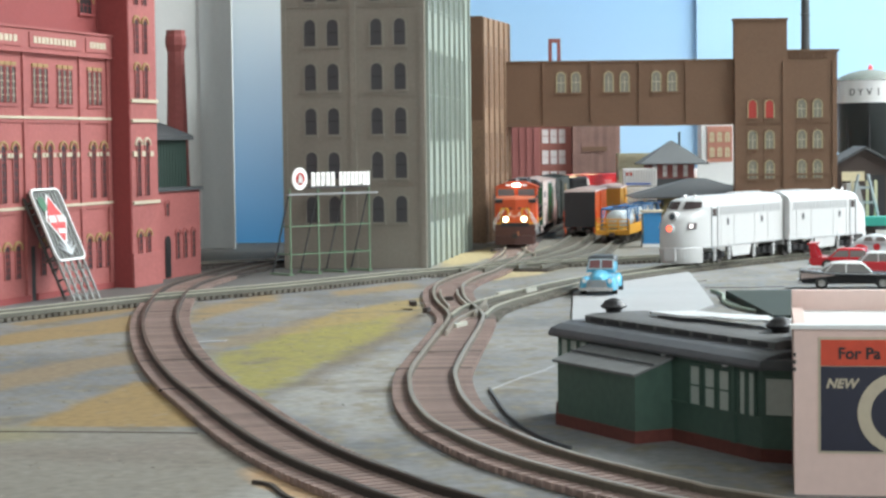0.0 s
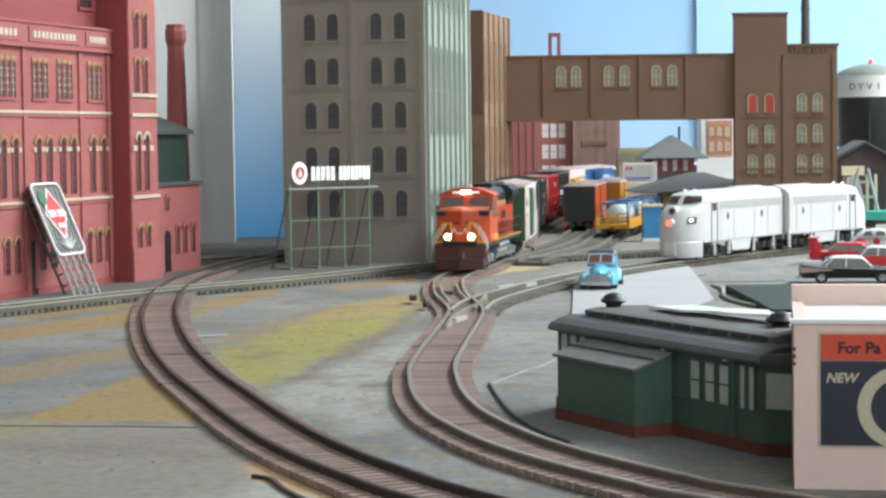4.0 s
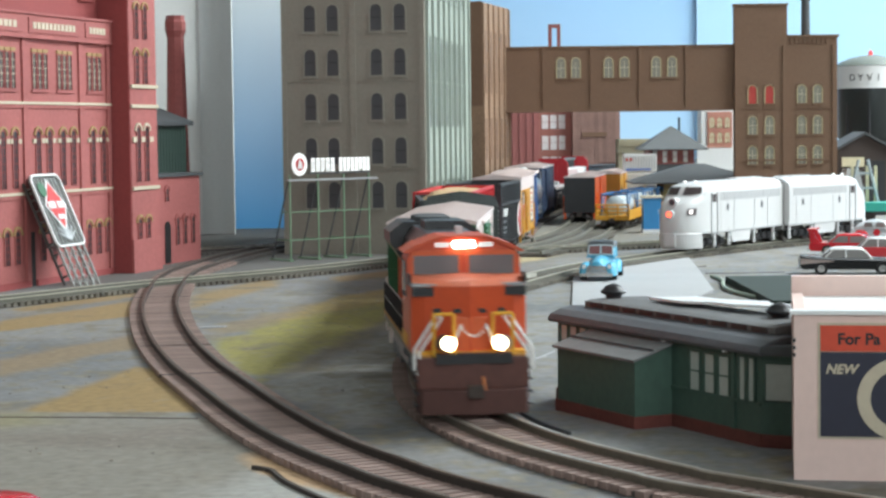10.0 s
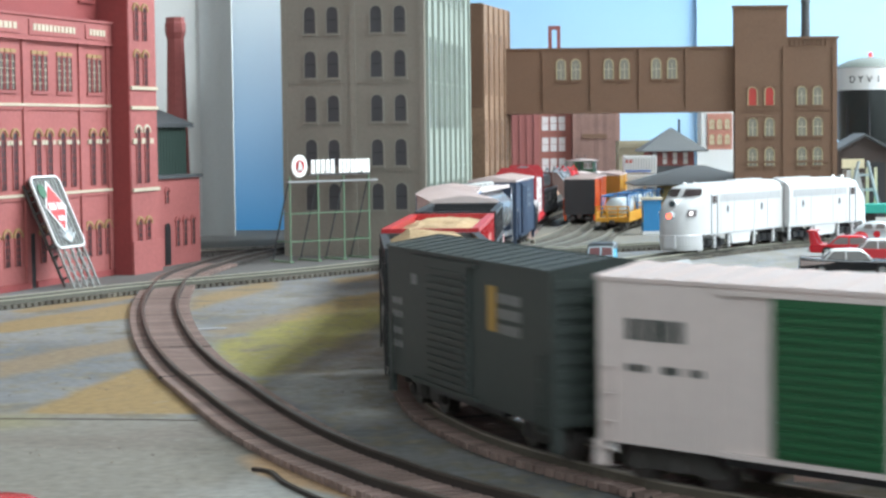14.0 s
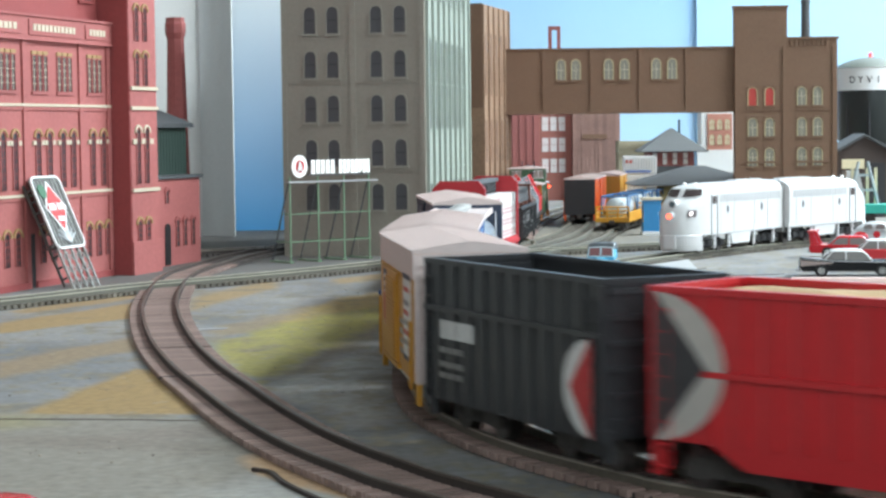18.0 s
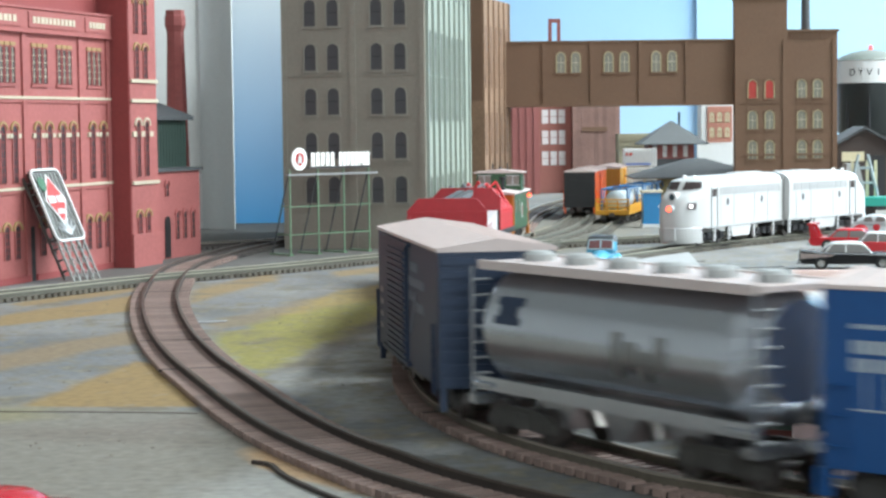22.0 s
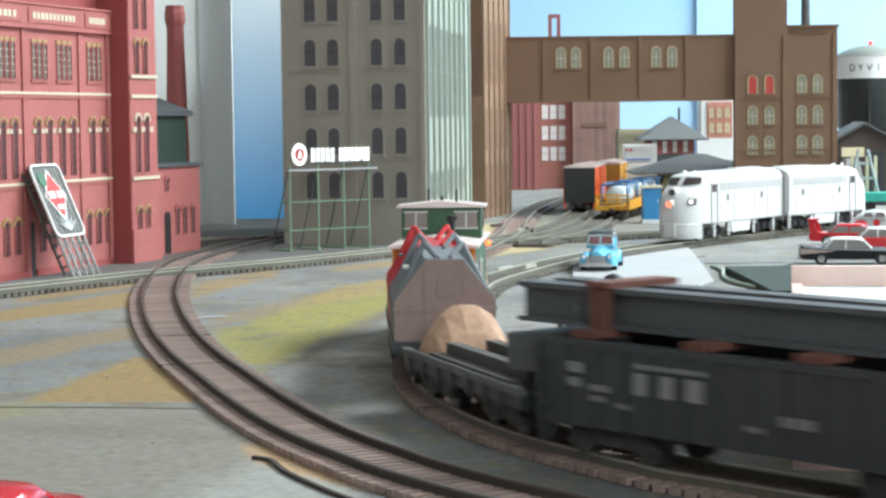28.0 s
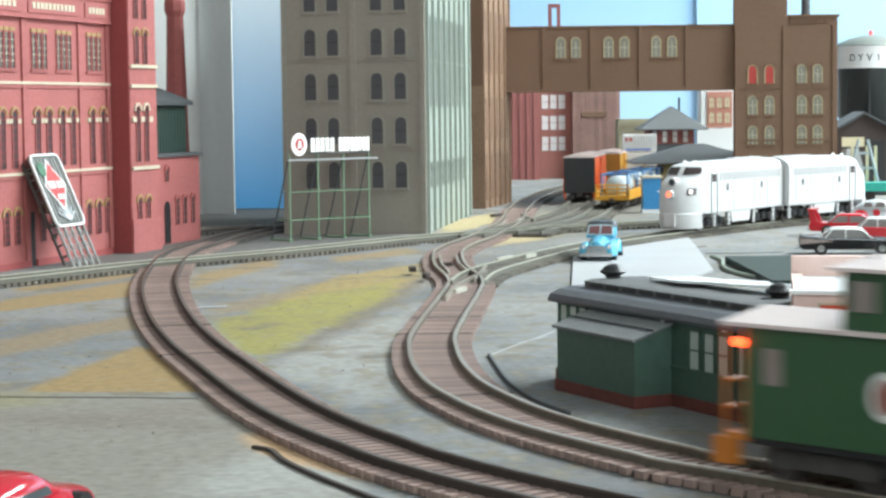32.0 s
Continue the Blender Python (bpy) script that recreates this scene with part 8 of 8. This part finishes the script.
def f_unit_pair():
    """Two streamlined cab units back to back, joined at the diaphragm."""
    wht = paint("undecorated_white", (0.58, 0.58, 0.575), 0.38, vary=0.03, bump=0.02)
    gr = paint("stainless_grille", (0.38, 0.385, 0.39), 0.45, vary=0.05)
    mars = glow("red_lamp", (1.0, 0.10, 0.05), 3.5)
    lamp = glow("number_board_glow", (1.0, 0.93, 0.9), 1.6)
    glass = glassy("cab_unit_glass", (0.06, 0.045, 0.045), 0.12, spec=0.4)
    W, TOP = 16.6, 49.0
    FZ = (2.5, 9.5, 18, 24, 28, 31, 34, 36, 37.6, 38.8, 45.2, 46.6, 47.8, 48.6, 49.0)
    FX = (91.0, 92.2, 93.0, 92.6, 91.6, 90.2, 87.8, 84.8, 81.6, 78.4, 71.8, 68.5, 63.0, 56.0, 44.0)

    def half_width(z):
        if z <= 41:
            return W
        return W * max(0.02, 1 - ((z - 41) / (TOP + 0.05 - 41)) ** 2.4) ** (1 / 2.4)

    def skin(a, z):
        """Point of the nose and cab at an angle round the front (90 is straight ahead) and a height."""
        xf = float(np.interp(z, FZ, FX))
        x0 = min(60.0, xf - 12)
        c, s = math.cos(radians(a)), max(0.0, math.sin(radians(a)))
        return Vector((x0 + (xf - x0) * s ** 0.80, half_width(z) * (abs(c) ** 0.80) * (1 if c > 0 else -1), z))

    def patch(bm, a0, a1, z0, z1, lift, na=10, nz=4, cut=0.0):
        grid = []
        for j in range(nz + 1):
            row = []
            for i in range(na + 1):
                u, v = i / na, j / nz
                a, z = a0 + (a1 - a0) * u, z0 + (z1 - z0) * v
                z += cut * u * u * (1 - v)
                p = skin(a, z)
                n = (skin(a + 0.8, z) - skin(a - 0.8, z)).cross(skin(a, z + 0.2) - skin(a, z - 0.2)).normalized()
                if n.x < 0:
                    n = -n
                row.append(bm.verts.new((p + n * lift) * U))
            grid.append(row)
        for a, b in zip(grid, grid[1:]):
            for i in range(na):
                bm.faces.new((a[i], a[i + 1], b[i + 1], b[i]))
        bmesh.ops.recalc_face_normals(bm, faces=bm.faces[:])

    def unit(m, lit, B):
        ob = thing("streamlined_diesel", "plain white streamlined diesel cab unit", "locomotive", m, "white diesels")
        bm = bmesh.new()
        rows = []
        for z in (12.8, 15, 18, 22, 25, 28, 30, 32, 34, 35.5, 36.6, 37.6, 38.4, 39.2, 40.5, 42, 43.5, 45, 46, 46.8, 47.5, 48.1, 48.6, 48.9):
            w = half_width(z)
            pts = [Vector((-B, -w, z))] + [skin(180 - i * 6, z) for i in range(31)] + [Vector((-B, w, z))]
            rows.append([bm.verts.new(p * U) for p in pts])
        for a, b in zip(rows, rows[1:]):
            for i in range(len(a)):
                k = (i + 1) % len(a)
                bm.faces.new((a[i], a[k], b[k], b[i]))
        bm.faces.new(rows[0])
        bm.faces.new(rows[-1])
        bmesh.ops.recalc_face_normals(bm, faces=bm.faces[:])
        for f in bm.faces:
            f.smooth = len(f.verts) == 4
        part("body", bm, wht, ob, smooth=True)
        for s in (-1, 1):
            a0, a1 = (86, 40) if s > 0 else (94, 140)
            bm = bmesh.new()
            patch(bm, a0 + s * 1.6, a1 - s * 3, 38.7, 45.4, 0.22)
            fr = part("windscreen_frame", bm, wht, ob, smooth=True)
            bm = bmesh.new()
            patch(bm, a0, a1, 39.4, 44.9, 0.5, cut=1.2)
            part("windscreen", bm, glass, fr, "dark curved windscreen", smooth=True)
            # number boards on the flanks of the nose
            bm = bmesh.new()
            b0, b1 = (56, 36) if s > 0 else (124, 144)
            patch(bm, b0, b1, 26.0, 30.6, 0.7, 6, 2)
            nb = part("number_board", bm, paint("board_grey", (0.13, 0.11, 0.11), 0.5), ob)
            bm = bmesh.new()
            patch(bm, b0 - s * 4, b1 + s * 9, 27.2, 29.4, 1.1, 4, 2)
            part("number_light", bm, lamp if lit else M_WHITE, nb, "lit number light")
            bm = bmesh.new()
            box(bm, 54.0, 60.0, s * W - 0.25, s * W + 0.25, 34.5, 40)
            part("cab_window", bm, glass, ob)
            for x in (52.4, 61.6):
                bm = bmesh.new()
                box(bm, x - 0.4, x + 0.4, s * W - 0.5, s * W + 0.5, 11, 41)
                part("grab_rail", bm, gr, ob)
            bm = bmesh.new()
            box(bm, -B + 6, 48, s * W - 0.15, s * W + 0.15, 35.2, 40.8)
            gp = part("grille", bm, gr, ob, "pale stainless air grille")
            for i in range(int((B + 42) / 4) + 1):
                bm = bmesh.new()
                x = -B + 6 + i * 4
                box(bm, x - 0.45, x + 0.45, s * W - 0.3, s * W + 0.3, 35.0, 41)
                part("grille_bar", bm, wht, gp)
            for x in (36, -20):
                bm = bmesh.new()
                disc(bm, x, 30, 1.9, 3.1, s * W - 0.2, s * W + 0.2, 14)
                ph = part("porthole", bm, gr, ob)
                bm = bmesh.new()
                disc(bm, x, 30, 1.2, 2.4, s * W - 0.35, s * W + 0.35, 14)
                part("pane", bm, M_CHAR, ph)
            for x in (47, 26, -8, -30):
                bm = bmesh.new()
                box(bm, x - 0.2, x + 0.2, s * W - 0.25, s * W + 0.25, 13.4, 34.6)
                part("panel_seam", bm, wht, ob)
            bm = bmesh.new()
            prism(bm, [(-3, 14), (31, 14), (28, 4.4), (0, 4.4)], s * 15.4 - 1, s * 15.4 + 1, "y")
            part("skirt", bm, wht, ob, bevel=0.5)
            bm = bmesh.new()
            box(bm, -B, 74, s * W - 0.3, s * W + 0.3, 12.4, 13.2)
            part("sill", bm, gr, ob)
            for x in (56.8, 34, -7, -40):
                bm = bmesh.new()
                box(bm, x - 1.3, x + 1.3, s * 16.2 - 0.6, s * 16.2 + 0.6, 2.6, 16)
                st = part("step_ladder", bm, wht, ob, bevel=0.3)
                for z in (4, 7.5, 11):
                    bm = bmesh.new()
                    box(bm, x - 0.9, x + 0.9, s * 16.9 - 0.3, s * 16.9 + 0.3, z, z + 1.4)
                    part("rung_opening", bm, gr, st)
        # pilot below the coupler ledge
        bm = bmesh.new()
        rows = []
        for z, g in ((2.2, -1.2), (6, 0.2), (11.6, 1.0), (12.8, 1.0), (13.4, 0.0)):
            rows.append([bm.verts.new(Vector((60 + (p.x - 60) * (1 + g * 0.012) + g * 0.5, p.y * (1 + g * 0.012), z)) * U) for p in (skin(160 - i * 7, 12) for i in range(21))])
        for a, b in zip(rows, rows[1:]):
            for i in range(len(a)):
                k = (i + 1) % len(a)
                bm.faces.new((a[i], a[k], b[k], b[i]))
        bm.faces.new(rows[0])
        bm.faces.new(rows[-1])
        bmesh.ops.recalc_face_normals(bm, faces=bm.faces[:])
        part("pilot", bm, wht, ob, smooth=False)
        bm = bmesh.new()
        prism(bm, [(-4.4, 4), (4.4, 4), (4.4, 13.2), (-4.4, 13.2)], 92.0, 94.2, "x")
        part("coupler_door", bm, wht, ob, bevel=0.5)
        for z, x, r, mt, n in ((35.0, 88.6, 2.2, M_CARGLASS, "dark unlit headlight"), (26.8, 93.2, 2.0, mars if lit else M_CHAR, "red warning lamp")):
            bm = bmesh.new()
            rod(bm, (x - 5, 0, z), (x + 1.2, 0, z), r + 1.1, 20)
            hl = part("headlight", bm, wht, ob, n, bevel=0.3)
            bm = bmesh.new()
            rod(bm, (x + 1.0, 0, z), (x + 1.4, 0, z), r, 18)
            part("lens", bm, mt, hl)
        for y in (-4, 4):
            bm = bmesh.new()
            rod(bm, (60, y, 49.0), (64, y, 49.2), 0.35, 8, 0.7)
            rod(bm, (62, y, 48), (62, y, 49.2), 0.4, 6)
            # horns are no lamps; the glowing sign white brightens them
            part("horn", bm, M_SIGNWHITE, ob)
        for i in range(4):
            bm = bmesh.new()
            lathe(bm, [(5.4, 47.6), (5.4, 49.6), (4, 50)], 18, Matrix.Translation((-B + 14 + i * 12, 0, 0)))
            part("roof_fan", bm, wht, ob)
        bm = bmesh.new()
        box(bm, -B - 3, -B, -12, 12, 9, 46)
        part("diaphragm", bm, paint("diaphragm_grey", (0.30, 0.30, 0.29), 0.7), ob)
        for x in (52, -B + 20):
            truck(ob, x, M_BLACK, (-15, 15))
            for s in (-1, 1):
                bm = bmesh.new()
                box(bm, x - 18, x + 18, s * 12 - 1, s * 12 + 1, 4.4, 8.4)
                for k in (-10, 0, 10):
                    rod(bm, (x + k, s * 13.4, 4), (x + k, s * 13.4, 8.6), 1.6, 8)
                part("truck_frame", bm, M_BLACK, ob)
        return ob
    for name, (p, q) in {"lead": (Vector((247, 1515)), Vector((163, 1394))), "trail": (Vector((251, 1521)), Vector((340, 1624)))}.items():
        d = (q - p).normalized()
        rear = 57.0 if name == "lead" else 40.0
        c = p + d * (rear + 3)
        unit(mm(c.x, c.y, 4.5, math.degrees(math.atan2(d.y, d.x))), name == "lead", rear)


f_unit_pair()


def parked_cars():
    orange = paint("boxcar_orange", (0.62, 0.09, 0.01), 0.45)
    ob = boxcar("parked orange boxcar with a black end", 170, orange, M_BLACK, M_SILVER, orange)
    ob.matrix_basis = mm(147.5, 2030, 3.0, -99) @ Matrix.Scale(0.925, 4)
    tagged(ob, group="parked cars")
    ob = boxcar("parked yellow boxcar behind the orange car", 165, M_YELLOW, M_YELLOW, M_SILVER, M_YELLOW)
    ob.matrix_basis = mm(188, 2205, 3.0, -99) @ Matrix.Scale(0.925, 4)
    tagged(ob, group="parked cars")
    blue = paint("frame_blue", (0.03, 0.13, 0.3), 0.5)
    tank = paint("tank_pale_grey", (0.40, 0.44, 0.45), 0.4)
    for i in range(3):
        ob = thing("well_car", "yellow well car carrying pale tank containers", "flat car", mm(166 + i * 25, 1850 + i * 106, 2.5, -103), "parked cars")
        bm = bmesh.new()
        box(bm, -50, 50, -15, 15, 8, 12)
        part("deck", bm, M_YELLOW, ob, bevel=0.3)
        for s in (-1, 1):
            bm = bmesh.new()
            box(bm, -50, 50, s * 15 - 0.8, s * 15 + 0.8, 12, 17)
            part("side_sill", bm, M_YELLOW, ob)
            bm = bmesh.new()
            for y in (-15, -5, 5, 15):
                rod(bm, (s * 50, y, 8), (s * 50, y, 22), 0.7, 6)
            for z in (15, 18.5, 22):
                rod(bm, (s * 50, -15, z), (s * 50, 15, z), 0.6, 6)
            part("end_railing", bm, M_YELLOW, ob)
            bm = bmesh.new()
            for y in (-12, 12):
                rod(bm, (s * 36, y, 12), (s * 36, y, 31), 0.8, 6)
                rod(bm, (s * 36, y, 31), (0, y, 31), 0.7, 6)
                rod(bm, (s * 36, y, 12), (s * 14, y, 31), 0.6, 6)
            rod(bm, (s * 36, -12, 31), (s * 36, 12, 31), 0.8, 6)
            part("tank_frame", bm, blue, ob, "blue tubular tank frame")
            coupler(ob, s * 47, s)
        bm = bmesh.new()
        lathe(bm, [(2, -35), (6, -34), (9.6, -30), (9.6, 30), (6, 34), (2, 35)], 22, Matrix.Translation((0, 0, 20)) @ Matrix.Rotation(math.pi / 2, 4, "Y"))
        part("tank", bm, tank, ob, smooth=True)
        for x in (-30, 30):
            truck(ob, x)


parked_cars()



def draw_in():
    """Draws each standing thing in to its depth, size and all."""
    laid = ("camera", "ground", "floor", "ceiling", "wall_", "window_1", "kerb_strip", "edge_strip", "board_seam", "chalk_scuff", "card_pavement", "grit")

    def depths(ob, m):
        here = m @ ob.matrix_basis
        out = [(here @ Vector(c)).y / U for c in ob.bound_box] if ob.type in ("MESH", "CURVE") else []
        for child in ob.children:
            out += depths(child, here)
        return out
    bpy.context.view_layer.update()
    for ob in [o for o in scene.objects if o.parent is None and o.type != "LIGHT"]:
        if ob.name.startswith(laid) or "track" in ob.name:
            continue
        for piece_of in (ob.children if ob.name == "backdrop" else (ob,)):
            y = depths(piece_of, Matrix())
            piece_of.matrix_basis = Matrix.Scale(depth_scale((min(y) + max(y)) / 2), 4) @ piece_of.matrix_basis


draw_in()

# ---- the moving train ----
S_OF = [0.0]
for a, b in zip(MAIN_LINE, MAIN_LINE[1:]):
    S_OF.append(S_OF[-1] + (b - a).length)
S_OF = np.array(S_OF)
LINE_X, LINE_Y = np.array([p.x for p in MAIN_LINE]), np.array([p.y for p in MAIN_LINE])


def on_line(s):
    return Vector((float(np.interp(s, S_OF, LINE_X)), float(np.interp(s, S_OF, LINE_Y))))


PACE = 101.0
S_REF = float(S_OF[min(range(len(MAIN_LINE)), key=lambda i: (MAIN_LINE[i] - Vector((36, 506))).length)])
# times at which the front of the train and each coupling pass the reference point on the curve
COUPLING = (10.57, 12.245, 13.70, 15.11, 16.13, 17.52, 18.61, 19.74, 21.06, 22.34, 23.74, 25.07, 26.54, 27.93, 28.98, 30.34, 31.28)


# how far the head of the train is past the reference point until it has settled on the curve
APPROACH_T = (-3.0, 0.0, 3.0, 6.0, 8.0, 9.0, 10.0, 10.57, 11.2, 12.2)
APPROACH_S = (-1355, -1087, -814, -519, -282, -167, -57, 0.0, PACE * 0.63, PACE * 1.63)


def travelled(t):
    """The train comes on at a brisk pace, slows as it enters the curve and then keeps its speed."""
    if t >= 11.2:
        return PACE * (t - 10.57)
    k = max(1, next(n for n in range(len(APPROACH_T)) if APPROACH_T[n] > t) - 1)
    t0, t1, p0, p1 = APPROACH_T[k], APPROACH_T[k + 1], APPROACH_S[k], APPROACH_S[k + 1]
    slope = [(APPROACH_S[n + 1] - APPROACH_S[n - 1]) / (APPROACH_T[n + 1] - APPROACH_T[n - 1]) for n in (k, k + 1)]
    h = t1 - t0
    u = (t - t0) / h
    return (2 * u ** 3 - 3 * u * u + 1) * p0 + (u ** 3 - 2 * u * u + u) * h * slope[0] + (3 * u * u - 2 * u ** 3) * p1 + (u ** 3 - u * u) * h * slope[1]


CONSIST = (locomotive, white_boxcar, green_boxcar, black_load_car, red_load_car, black_open_car, yellow_boxcar, blue_boxcar, silver_hopper,
           navy_boxcar, low_gondola, centerbeam, beam_gondola, flat_with_load, coil_car, caboose)
MOVERS = []
for k, build in enumerate(CONSIST):
    length = PACE * (COUPLING[k + 1] - COUPLING[k])
    back = PACE * ((COUPLING[k] + COUPLING[k + 1]) / 2 - COUPLING[0])
    if k:
        length, back = (length - 2.5, back + 4.5) if k < 15 else (length - 1.0, back + 4.0)
    else:
        back += 1.0
    MOVERS.append((tagged(build(length), group="train"), back, length))


def train_rows(back, length):
    rows, reach = [], length * 0.34
    for i in range(161):
        t = i * 0.2
        s = S_REF + travelled(t) - back
        a, b = on_line(s - reach), on_line(s + reach)
        c = (a + b) / 2
        rows.append((t, mm(c.x, c.y, 4.5, math.degrees(math.atan2(b.y - a.y, b.x - a.x)))))
    return rows


def motions():
    for ob, mid, length in MOVERS:
        walk(ob, train_rows(mid, length))


motions()
